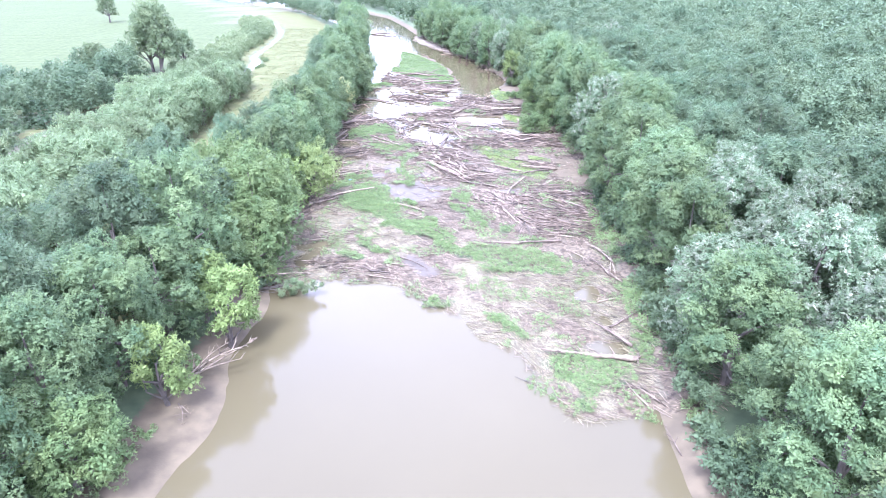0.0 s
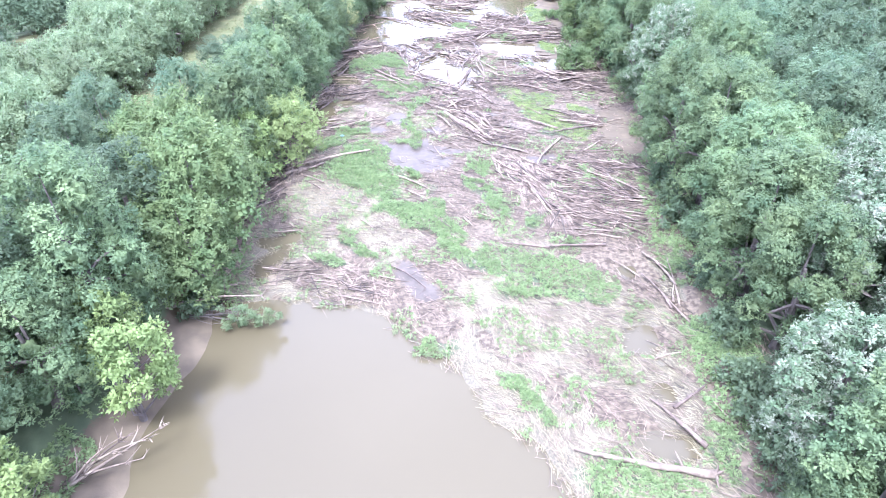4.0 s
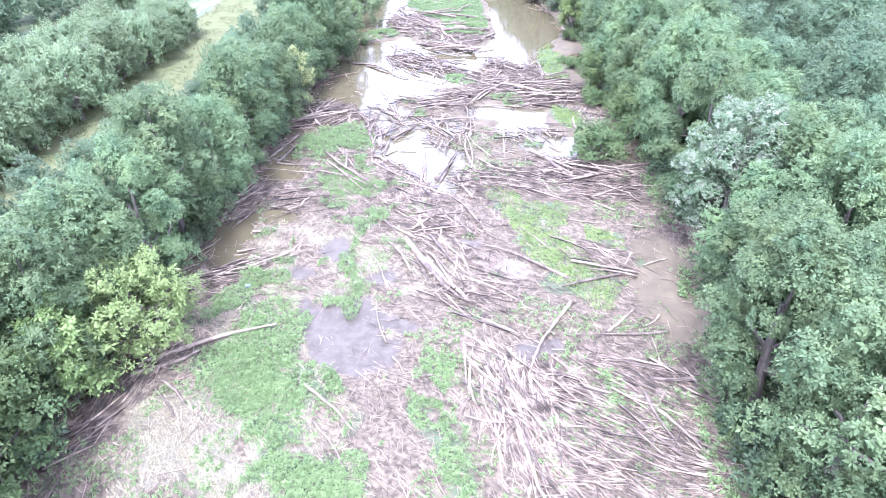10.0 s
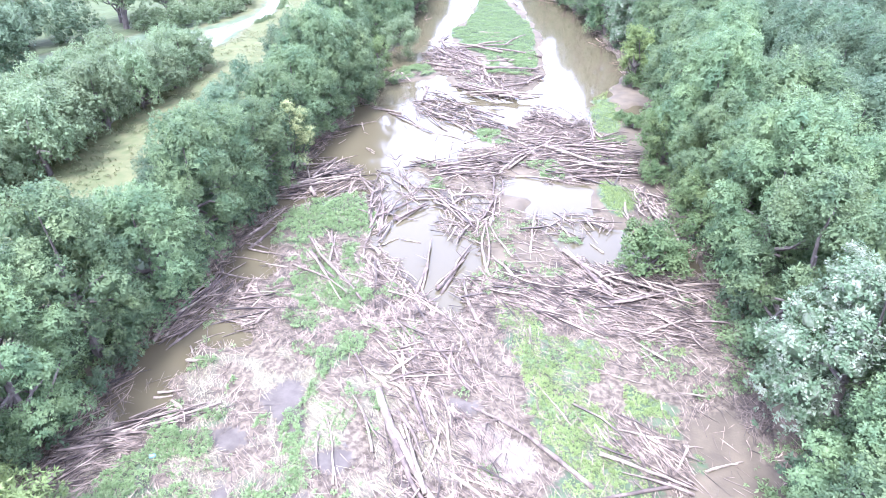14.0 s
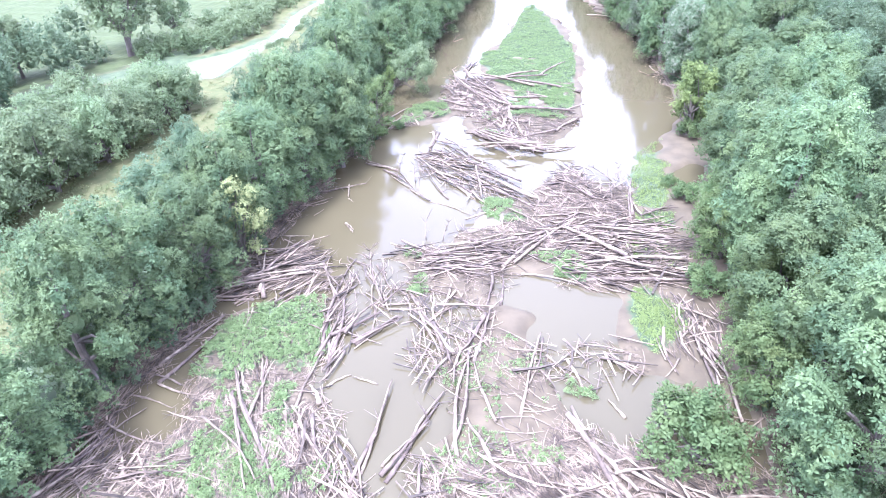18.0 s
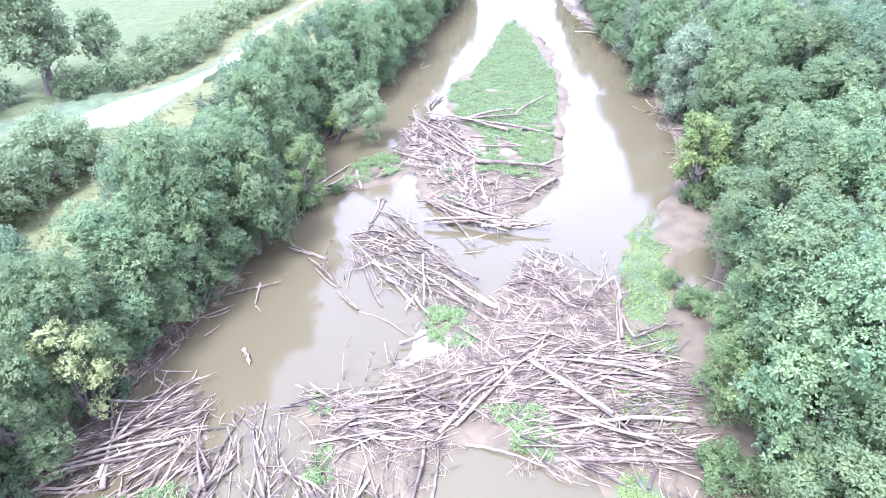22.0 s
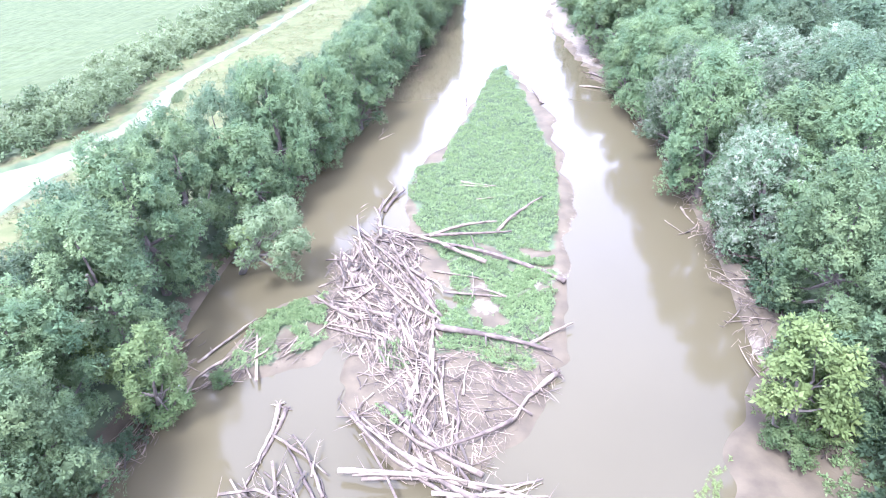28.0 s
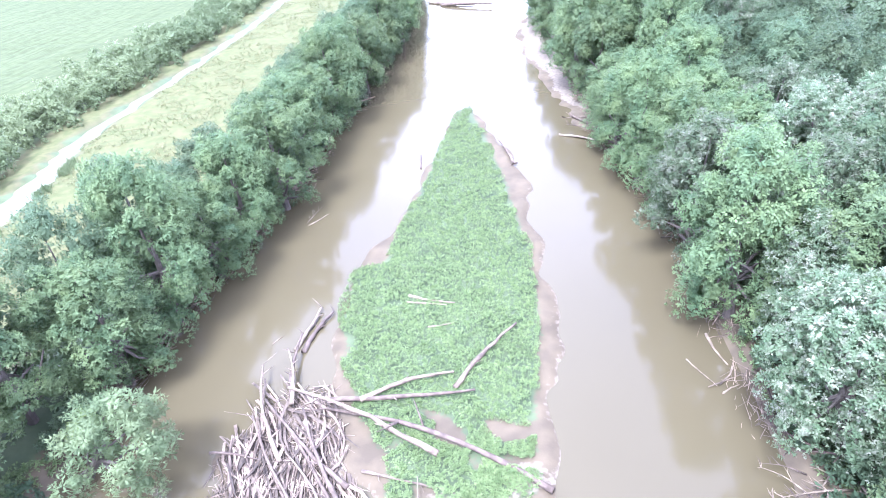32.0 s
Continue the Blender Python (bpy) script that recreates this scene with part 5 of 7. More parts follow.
def ground_material():
    m = bpy.data.materials.new("river_ground")
    m.use_nodes = True
    n, l = m.node_tree.nodes, m.node_tree.links
    s = n["Principled BSDF"]
    at = n.new("ShaderNodeTexCoord")
    att = n.new("ShaderNodeVertexColor")
    att.layer_name = "zones"
    split = n.new("ShaderNodeSeparateColor")
    l.new(att.outputs[0], split.inputs[0])

    def tone(scale, lo, hi, a=0.35, b=0.65):
        t, r = n.new("ShaderNodeTexNoise"), n.new("ShaderNodeValToRGB")
        t.inputs["Scale"].default_value, t.inputs["Detail"].default_value = scale, 6
        l.new(at.outputs["Object"], t.inputs["Vector"])
        l.new(t.outputs["Fac"], r.inputs["Fac"])
        r.color_ramp.elements[0].position, r.color_ramp.elements[0].color = a, (*lo, 1)
        r.color_ramp.elements[1].position, r.color_ramp.elements[1].color = b, (*hi, 1)
        return r.outputs[0], t.outputs["Fac"]

    ragged = n.new("ShaderNodeTexNoise")
    ragged.inputs["Scale"].default_value, ragged.inputs["Detail"].default_value = 2.6, 8
    l.new(at.outputs["Object"], ragged.inputs["Vector"])

    def frayed(socket, amount=1.3):
        """A zone with ragged, crumbling edges."""
        add, cut = n.new("ShaderNodeMath"), n.new("ShaderNodeMapRange")
        add.operation = "MULTIPLY_ADD"
        add.inputs[1].default_value = amount
        l.new(ragged.outputs["Fac"], add.inputs[0])
        l.new(socket, add.inputs[2])
        l.new(add.outputs[0], cut.inputs["Value"])
        cut.inputs["From Min"].default_value, cut.inputs["From Max"].default_value = amount * 0.5 + 0.36, amount * 0.5 + 0.60
        return cut.outputs[0]

    colour, height = tone(0.5, (0.054, 0.043, 0.027), (0.083, 0.066, 0.041))
    duff, mix = n.new("ShaderNodeVertexColor"), n.new("ShaderNodeMix")
    duff.layer_name, mix.data_type = "duff", "RGBA"
    l.new(frayed(duff.outputs[0]), mix.inputs["Factor"])
    l.new(colour, mix.inputs["A"])
    l.new(tone(2.4, (0.037, 0.028, 0.018), (0.106, 0.085, 0.057), 0.36, 0.64)[0], mix.inputs["B"])
    colour = mix.outputs["Result"]
    mats, mix = n.new("ShaderNodeVertexColor"), n.new("ShaderNodeMix")
    mats.layer_name, mix.data_type = "straw", "RGBA"
    l.new(frayed(mats.outputs[0]), mix.inputs["Factor"])
    l.new(colour, mix.inputs["A"])
    l.new(tone(7.0, (0.054, 0.047, 0.032), (0.118, 0.106, 0.071), 0.36, 0.66)[0], mix.inputs["B"])
    colour = mix.outputs["Result"]
    for channel, scale, lo, hi in ((0, 0.5, (0.034, 0.050, 0.024), (0.062, 0.082, 0.040)), (1, 0.5, (0.046, 0.058, 0.027), (0.062, 0.075, 0.036)), (2, 0.8, (0.062, 0.072, 0.032), (0.088, 0.088, 0.043))):
        mix = n.new("ShaderNodeMix")
        mix.data_type = "RGBA"
        l.new(frayed(split.outputs[0], 0.9) if channel == 0 else split.outputs[channel], mix.inputs["Factor"])
        l.new(colour, mix.inputs["A"])
        l.new(tone(scale, lo, hi)[0], mix.inputs["B"])
        colour = mix.outputs["Result"]
    extra, mix = n.new("ShaderNodeVertexColor"), n.new("ShaderNodeMix")
    extra.layer_name, mix.data_type = "sand", "RGBA"
    l.new(frayed(extra.outputs[0]), mix.inputs["Factor"])
    l.new(colour, mix.inputs["A"])
    l.new(tone(2.5, (0.100, 0.084, 0.063), (0.150, 0.128, 0.098))[0], mix.inputs["B"])
    colour = mix.outputs["Result"]
    mix = n.new("ShaderNodeMix")
    mix.data_type = "RGBA"
    l.new(frayed(att.outputs["Alpha"]), mix.inputs["Factor"])
    l.new(colour, mix.inputs["A"])
    l.new(tone(1.2, (0.042, 0.034, 0.025), (0.064, 0.053, 0.041))[0], mix.inputs["B"])
    colour = mix.outputs["Result"]
    rows, lines, tilt = n.new("ShaderNodeTexNoise"), n.new("ShaderNodeMix"), n.new("ShaderNodeMapping")
    tilt.inputs["Scale"].default_value, tilt.inputs["Rotation"].default_value = (0.9, 0.05, 1), (0, 0, radians(-12))
    rows.inputs["Scale"].default_value, rows.inputs["Detail"].default_value = 1.0, 5
    l.new(at.outputs["Object"], tilt.inputs["Vector"])
    l.new(tilt.outputs[0], rows.inputs["Vector"])
    streak = n.new("ShaderNodeMapRange")
    streak.inputs["From Min"].default_value, streak.inputs["From Max"].default_value = 0.3, 0.7
    streak.inputs["To Min"].default_value, streak.inputs["To Max"].default_value = 0.84, 1.14
    l.new(rows.outputs["Fac"], streak.inputs["Value"])
    lines.data_type, lines.blend_type = "RGBA", "MULTIPLY"
    l.new(split.outputs[1], lines.inputs["Factor"])
    l.new(colour, lines.inputs["A"])
    l.new(streak.outputs[0], lines.inputs["B"])
    l.new(lines.outputs["Result"], s.inputs["Base Color"])
    s.inputs["Roughness"].default_value = 0.85
    wet = n.new("ShaderNodeMapRange")
    green = n.new("ShaderNodeMath")
    green.operation, green.use_clamp = "ADD", True
    l.new(split.outputs[1], green.inputs[0])
    l.new(split.outputs[2], green.inputs[1])
    l.new(green.outputs[0], wet.inputs["Value"])
    wet.inputs["To Min"].default_value, wet.inputs["To Max"].default_value = 0.3, 0.03
    l.new(wet.outputs[0], s.inputs["Specular IOR Level"])
    dull = n.new("ShaderNodeMapRange")
    l.new(frayed(att.outputs["Alpha"]), dull.inputs["Value"])
    dull.inputs["To Min"].default_value, dull.inputs["To Max"].default_value = 0.85, 0.6
    l.new(dull.outputs[0], s.inputs["Roughness"])
    b = n.new("ShaderNodeBump")
    fine = n.new("ShaderNodeTexNoise")
    fine.inputs["Scale"].default_value, fine.inputs["Detail"].default_value = 6, 5
    l.new(at.outputs["Object"], fine.inputs["Vector"])
    l.new(fine.outputs["Fac"], b.inputs["Height"])
    b.inputs["Strength"].default_value, b.inputs["Distance"].default_value = 0.16, 0.1
    l.new(b.outputs[0], s.inputs["Normal"])
    return m


def build_ground():
    ny, nx = XX.shape
    verts = np.stack([XX, YY, HH], -1).reshape(-1, 3)
    a = (np.arange(ny - 1)[:, None] * nx + np.arange(nx - 1)[None]).ravel()
    me = mesh_from("ground", verts, np.stack([a, a + 1, a + 1 + nx, a + nx], 1), ground_material(), True)
    chan = np.interp(YY, SLOUGH_Y, SLOUGH_X)
    bank = smooth(0.5, 3, -EDGE)
    field = smooth(14, 20, chan - XX)
    verge = smooth(8, 13, -S_LEFT) * smooth(1.1, 1.7, CH) * smooth(-4, 0, XX - chan + 6)
    plants = blurred((herb_cover(XX, YY) | covers(PALE, XX, YY, 0.8, 21)) * 1.0, 1) * (EDGE > -1)
    bank = np.maximum(bank, plants * 0.85)
    wet = blurred(covers(WET, XX, YY, 1.6, 13) * 1.0, 1)
    zones = np.stack([bank * (1 - field) * (1 - verge) * (1 - wet), field, verge, wet], -1).reshape(-1, 4)
    layer = me.color_attributes.new("zones", "FLOAT_COLOR", "POINT")
    layer.data.foreach_set("color", zones.astype(np.float32).ravel())
    pale = blurred(covers(SAND, XX, YY, 0.9, 17) * 1.0, 1)
    rim = np.clip(blurred(covers([ISLAND], XX, YY) * 1.0, 3) * 3 - 0.4, 0, 1) * (1 - blurred(covers([ISLAND], XX, YY) * 1.0, 4)) * 1.2
    layer = me.color_attributes.new("sand", "FLOAT_COLOR", "POINT")
    layer.data.foreach_set("color", np.repeat(np.clip(pale + rim, 0, 1).astype(np.float32).ravel(), 4))
    jam = blurred(covers([NEAR_JAM] + [p[0] for p in LITTER], XX, YY) * 1.0, 2) * (EDGE > 0) * (1 - 0.45 * smooth(146, 156, YY)) * (1 - blurred(covers([MUD_TRACK], XX, YY, 1.0, 13) * 1.0, 2))
    layer = me.color_attributes.new("duff", "FLOAT_COLOR", "POINT")
    layer.data.foreach_set("color", np.repeat(jam.astype(np.float32).ravel(), 4))
    layer = me.color_attributes.new("straw", "FLOAT_COLOR", "POINT")
    layer.data.foreach_set("color", np.repeat((straw_cover(XX, YY) * (EDGE > 1)).astype(np.float32).ravel(), 4))
    tagged(new("ground", me), "muddy river bed, wooded banks and farm field", "ground", kind="structure")


build_ground()


def build_water():
    me = mesh_from("water", [(-400, -200, 0), (60, -200, 0), (60, 900, 0), (-400, 900, 0)], [(0, 1, 2, 3)], muddy_water)
    tagged(new("water", me), "smooth muddy brown river water reflecting pale clouds", "river", kind="structure")
    def strip(name, y0, y1, mat, label):
        ys = np.linspace(y0, y1, 2 + int((y1 - y0) / 3))
        xs, ws = np.interp(ys, SLOUGH_Y, SLOUGH_X), np.interp(ys, SLOUGH_Y, SLOUGH_W) * 1.4
        verts = np.concatenate([np.stack([xs - ws, ys, 0 * ys + 1.15], 1), np.stack([xs + ws, ys, 0 * ys + 1.15], 1)])
        n = len(ys)
        faces = [(i, i + n, i + n + 1, i + 1) for i in range(n - 1)]
        tagged(new(name, mesh_from(name, verts, faces, mat)), label, "slough", kind="structure")

    strip("slough_algae_1", -40, 202, slough_algae, "still slough skinned with matt pale green algae")
    strip("slough_water", 202, 258, slough_water, "open pool of the slough shining white under the sky")
    strip("slough_algae_2", 258, 690, slough_algae, "narrow slough skinned with pale green algae")


build_water()


# ---- trees ----
def rest_z_at(x, y):
    return max(float(ground_at(x, y)), 0.0)


def unit(v):
    return v / np.maximum(np.linalg.norm(v, axis=-1, keepdims=True), 1e-9)


def leaf_blades(base, way, length, width, rng, face):
    """Pointed leaves, each one face, widest below the middle, from its base along way, turned to face."""
    side = unit(np.cross(way, face)) * width[:, None] * 0.5
    root = base + way * (length * 0.38)[:, None]
    v = np.stack([base, root + side, base + way * length[:, None], root - side], 1).reshape(-1, 3)
    return v, np.arange(len(v)).reshape(-1, 4)


def sprays(p, axis, size, leaves, slim, droop, rng, dome=None):
    """Star-shaped leafy shoots at p, each a tiered ring of leaves round its axis with drooping tips."""
    n = len(p)
    turn = np.repeat(rng.uniform(0, 6.283, n), leaves) + np.tile(np.arange(leaves) * 2.4, n) + rng.normal(0, 0.25, n * leaves)
    tier = np.tile((np.arange(leaves) + 0.5) / leaves, n)
    ref = unit(rng.normal(size=(n, 3)))
    u = unit(np.cross(axis, ref))
    w = np.cross(axis, u)
    ax, u, w, sz = np.repeat(axis, leaves, 0), np.repeat(u, leaves, 0), np.repeat(w, leaves, 0), np.repeat(size, leaves)
    out = u * np.cos(turn)[:, None] + w * np.sin(turn)[:, None]
    rise = np.radians(72 - 84 * tier + rng.normal(0, 10, n * leaves))
    way = unit(out * np.cos(rise)[:, None] + ax * np.sin(rise)[:, None] - np.array((0, 0, 1.0)) * (droop * (0.3 + tier))[:, None])
    face = unit(ax * np.cos(rise)[:, None] - out * np.sin(rise)[:, None] + np.array((0, 0, 0.5)) + rng.normal(size=ax.shape) * 0.12)
    if dome is not None:
        face = unit(np.repeat(dome, leaves, 0) * 0.9 + face * 0.35)
    base = np.repeat(p, leaves, 0) + ax * (sz * 0.34 * (0.6 - tier))[:, None] + out * (sz * 0.10 * tier)[:, None]
    length = sz * (0.42 + 0.20 * tier) * rng.uniform(0.75, 1.2, n * leaves)
    return leaf_blades(base, way, length, length * slim * rng.uniform(0.8, 1.2, n * leaves), rng, face)


def cube_ball(k):
    """Unit ball of k x k quads a side."""
    g = np.linspace(-1, 1, k + 1)
    verts, faces = [], []
    for axis in range(3):
        for sign in (-1.0, 1.0):
            a, b = np.meshgrid(np.tan(g * 0.785), np.tan(g * 0.785) * sign)
            p = np.stack([a, b, np.full_like(a, sign)], -1)
            p = np.roll(p, axis, -1).reshape(-1, 3)
            o = len(verts) * (k + 1) ** 2
            i = (np.arange(k)[:, None] * (k + 1) + np.arange(k)[None]).ravel() + o
            verts.append(p)
            faces.append(np.stack([i, i + 1, i + k + 2, i + k + 1], 1))
    return unit(np.concatenate(verts)), np.concatenate(faces)


BALL, BALL_FACES = cube_ball(3)


def crown_arrays(rng, lobes, shoots, leaves, size, slim, droop):
    """lobes: (centre, radius) of the crown's leafy masses, the first its hidden heart; each mass is dense inside and bristles with leafy shoots."""
    c = np.array([l[0] for l in lobes], float)
    r = np.array([l[1] for l in lobes], float)
    lean = unit(c - c.mean(0) * (1, 1, 0.8) + (0, 0, 0.9))
    lean[0] = (0, 0, 1)

    def drawn(q, k):
        """Points q of the unit ball on mass k, drawn out to a blunt tip."""
        along = np.maximum((q * lean[k]).sum(-1), 0)
        return (q + lean[k] * (0.5 * along ** 2)[:, None]) * r[k][:, None]

    pick = rng.choice(np.arange(1, len(lobes)), shoots * 3, p=r[1:] ** 2 / (r[1:] ** 2).sum())
    q = unit(rng.normal(size=(shoots * 3, 3)))
    q[:, 2] = np.where(q[:, 2] < -0.55, -q[:, 2], q[:, 2])
    at = c[pick] + drawn(q, pick) * rng.uniform(0.78, 1.14, len(q))[:, None]
    deep = (np.linalg.norm(at[:, None] - c[None], axis=2) < r[None] * 0.76).any(1)
    at, q, pick = at[~deep][:shoots], q[~deep][:shoots], pick[~deep][:shoots]
    axis = unit(q * 0.8 + lean[pick] * 0.3 + (0, 0, 0.3) + rng.normal(size=q.shape) * 0.25)
    v, f = sprays(at, axis, size * np.exp(rng.normal(0, 0.25, len(q))), leaves, slim, droop, rng, unit(q + (0, 0, 0.15)))
    V, F, n = [v], [f], len(v)
    for k in range(len(lobes)):
        bumpy = BALL * (0.42 + rng.uniform(-0.12, 0.06, (len(BALL), 1)))
        V.append(c[k] + drawn(bumpy, np.full(len(BALL), k)))
        F.append(BALL_FACES + n)
        n += len(BALL)
    return np.concatenate(V), np.concatenate(F)


def tube(path, radii, sides=6):
    """Verts and faces of a closed tube along a path."""
    path = np.asarray(path, float)
    n = len(path)
    t = unit(np.gradient(path, axis=0))
    ref = np.array((0.0, 0, 1)) if abs(t[0, 2]) < 0.9 else np.array((1.0, 0, 0))
    a = unit(np.cross(t, ref))
    b = np.cross(t, a)
    ang = np.arange(sides) * 2 * math.pi / sides
    v = path[:, None] + np.asarray(radii)[:, None, None] * (a[:, None] * np.cos(ang)[None, :, None] + b[:, None] * np.sin(ang)[None, :, None])
    f = [(i * sides + k, i * sides + (k + 1) % sides, (i + 1) * sides + (k + 1) % sides, (i + 1) * sides + k) for i in range(n - 1) for k in range(sides)]
    f += [tuple(range(sides))[::-1], tuple((n - 1) * sides + k for k in range(sides))]
    return v.reshape(-1, 3), f


def joined(pieces):
    vs, fs, n = [], [], 0
    for v, f in pieces:
        vs.append(v)
        fs += [tuple(i + n for i in face) for face in f]
        n += len(v)
    return np.concatenate(vs), fs


def trunk_meshes(rng, height, lobes, girth):
    """The tapering stem and a limb to each of the crown's lobes."""
    top = np.array((rng.uniform(-0.5, 0.5), rng.uniform(-0.5, 0.5), height * 0.62))
    s = np.linspace(0, 1, 6)[:, None]
    spine = s * top + np.sin(s * 3) * (rng.uniform(-0.3, 0.3), rng.uniform(-0.3, 0.3), 0) - (0, 0, 0.3)
    pieces = [tube(spine, girth * (1.25 - 0.9 * s[:, 0]), 8)]
    for centre, radius in lobes:
        k = rng.randint(1, 4)
        start = spine[k]
        bend = (start + centre) / 2 + rng.normal(size=3) * 0.3
        pieces.append(tube([start, bend, np.array(centre)], [girth * 0.5, girth * 0.3, girth * 0.08], 5))
    return pieces


def crown_lobes(rng, height, radius, low, lobes_n):
    """Leafy masses that fill an egg-shaped crown round its heart, smaller and closer to the stem towards the top."""
    lobes = [((0, 0, height * (0.45 + 0.2 * low)), radius * 0.36), ((0, 0, height - radius * 0.24), radius * 0.20)]
    for k in range(lobes_n):
        a = k * 2.4 + rng.uniform(-0.5, 0.5)
        up = low + (0.92 - low) * ((k + 0.5) / lobes_n) ** 0.85
        rim = radius * (math.sqrt(max(0.0, 1 - ((up - 0.42) / 0.60) ** 2)) if up > 0.42 else 0.78 + 0.22 * up / 0.42)
        ball = radius * rng.uniform(0.21, 0.36) * (1.05 - 0.25 * up)
        reach = max(0.0, rim - ball) * rng.uniform(0.74, 1.10)
        lobes.append(((math.cos(a) * reach, math.sin(a) * reach, height * up), ball))
    return lobes


def make_tree(kind, seed, height, radius, mat, label, low=0.25, shoots=900, leaves=6, size=0.5, slim=0.5, droop=0.2, lobes_n=30, limbs=False):
    rng = np.random.RandomState(seed)
    lobes = crown_lobes(rng, height, radius, low, lobes_n)
    tree = tagged(new(kind), label, "tree", kind)
    pieces = trunk_meshes(rng, height, lobes[1:14], radius * 0.075)
    if limbs:
        stem = part("trunk", mesh_from("trunk", *pieces[0], bark), tree)
        for piece in pieces[1:]:
            part("limb", mesh_from("limb", *piece, bark), stem)
    else:
        part("trunk", mesh_from("trunk", *joined(pieces), bark), tree)
    part("crown", mesh_from("crown", *crown_arrays(rng, lobes, shoots, leaves, size, slim, droop), mat), tree)
    return tree


TREES = {}


def template(key, *args, **kw):
    TREES[key] = make_tree(*args, **kw)
    TREES[key].matrix_basis = pose(0, -3000, 0)


MAPLE = "dark green riverbank maple tree with full leafy crown"
for k in range(5):
    template("maple%d" % k, "maple_tree", 10 + k, 14.5, 4.9, leaf_maple, MAPLE, shoots=5600, leaves=7, size=0.36, slim=0.52, low=0.10, lobes_n=30)
    template("back%d" % k, "maple_tree", 60 + k, 14.5, 4.9, leaf_maple_shaded, MAPLE, shoots=4600, leaves=6, size=0.40, slim=0.52, low=0.16, lobes_n=28)
for k in range(2):
    template("silver%d" % k, "silver_maple_tree", 20 + k, 14.0, 4.9, leaf_silver, "maple tree showing silvery white leaf undersides", shoots=5200, leaves=7, size=0.37, slim=0.55, droop=0.1, low=0.12, lobes_n=30)
for k in range(2):
    template("bright%d" % k, "young_maple_tree", 26 + k, 9.5, 4.2, leaf_bright, "bright green broad young maple at the wood's edge", shoots=3000, leaves=6, size=0.42, slim=0.52, low=0.10, lobes_n=28, limbs=True)
template("yellow", "yellowing_tree", 31, 7.0, 2.4, leaf_yellow, "young yellow-green tree on the muddy riverbank", shoots=800, leaves=6, size=0.42, lobes_n=16, limbs=True)
template("young", "young_maple_tree", 37, 8.6, 2.3, leaf_bright, "slim bright green young maple at the water's edge", shoots=1700, leaves=6, size=0.36, low=0.06, lobes_n=22, limbs=True)
template("faded", "dying_tree", 33, 7.5, 2.2, leaf_faded, "half-dead tree with sparse pale yellow leaves", shoots=850, leaves=6, size=0.28, lobes_n=16, limbs=True)
for k in range(3):
    template("willow%d" % k, "willow_tree", 40 + k, 6.5, 3.6, leaf_willow, "pale grey-green bushy willow beside the slough", low=0.15, shoots=1300, leaves=5, size=0.54, slim=0.48, lobes_n=24)
template("leaning", "leaning_willow", 58, 7.6, 2.9, leaf_willow, "pale green willow leaning out over the water", low=0.42, shoots=1100, leaves=7, size=0.42, slim=0.3, droop=0.3, lobes_n=17, limbs=True)
template("pale", "pale_willow", 59, 6.5, 3.6, leaf_pale_herb, "rounded pale yellow-green willow at the water's edge", low=0.25, shoots=1500, leaves=7, size=0.42, slim=0.36, lobes_n=22, limbs=True)
template("bush", "willow_bush", 45, 3.4, 3.0, leaf_bush, "low dense green bush rooted in the driftwood", low=0.22, shoots=1000, leaves=6, size=0.42, lobes_n=20, limbs=True)
template("cotton", "cottonwood_tree", 47, 17.0, 6.0, leaf_willow, "tall pale cottonwood standing at the field edge", low=0.3, shoots=1600, leaves=6, size=0.85, lobes_n=26, limbs=True)


template("fallen", "fallen_tree", 52, 9.5, 1.05, leaf_willow, "toppled leafy young tree lying in the shallows", low=0.4, shoots=620, leaves=7, size=0.36, slim=0.3, lobes_n=16, limbs=True)


def plant(key, x, y, size=1.0, tall=1.0, turn=0.0, lean=0.0, label=""):
    ob = copy_thing(TREES[key], pose(x, y, max(float(ground_at(x, y)), 0.05) - 0.1, 0, lean, 0) @ pose(0, 0, 0, 0, 0, turn) @ Matrix.Diagonal((size, size, size * tall, 1)))
    return tagged(ob, label)


def one_of(kind, n):
    return "%s%d" % (kind, rng.randint(n))


rng = np.random.RandomState(5)
# the wooded left bank
for y in np.arange(-16, 400, 8.0):
    bank = float(left_bank(y))
    depth = 4 if y < 96 else 2
    for row in range(depth):
        if row >= 1 and y > 330:
            continue
        x = bank - (5.0 if y < 72 else 0.9 if y < 191 else 3.6 if y < 222 else -0.5) - row * 5.0 + rng.uniform(-1.0, 1.0)
        sunny = 62 < y < 94 and row < 3 and rng.rand() < 0.5
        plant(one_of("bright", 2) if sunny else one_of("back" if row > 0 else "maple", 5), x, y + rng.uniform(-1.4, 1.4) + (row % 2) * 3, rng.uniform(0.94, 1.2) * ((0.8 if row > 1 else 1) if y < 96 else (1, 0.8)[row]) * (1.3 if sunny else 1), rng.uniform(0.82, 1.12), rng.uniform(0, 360))
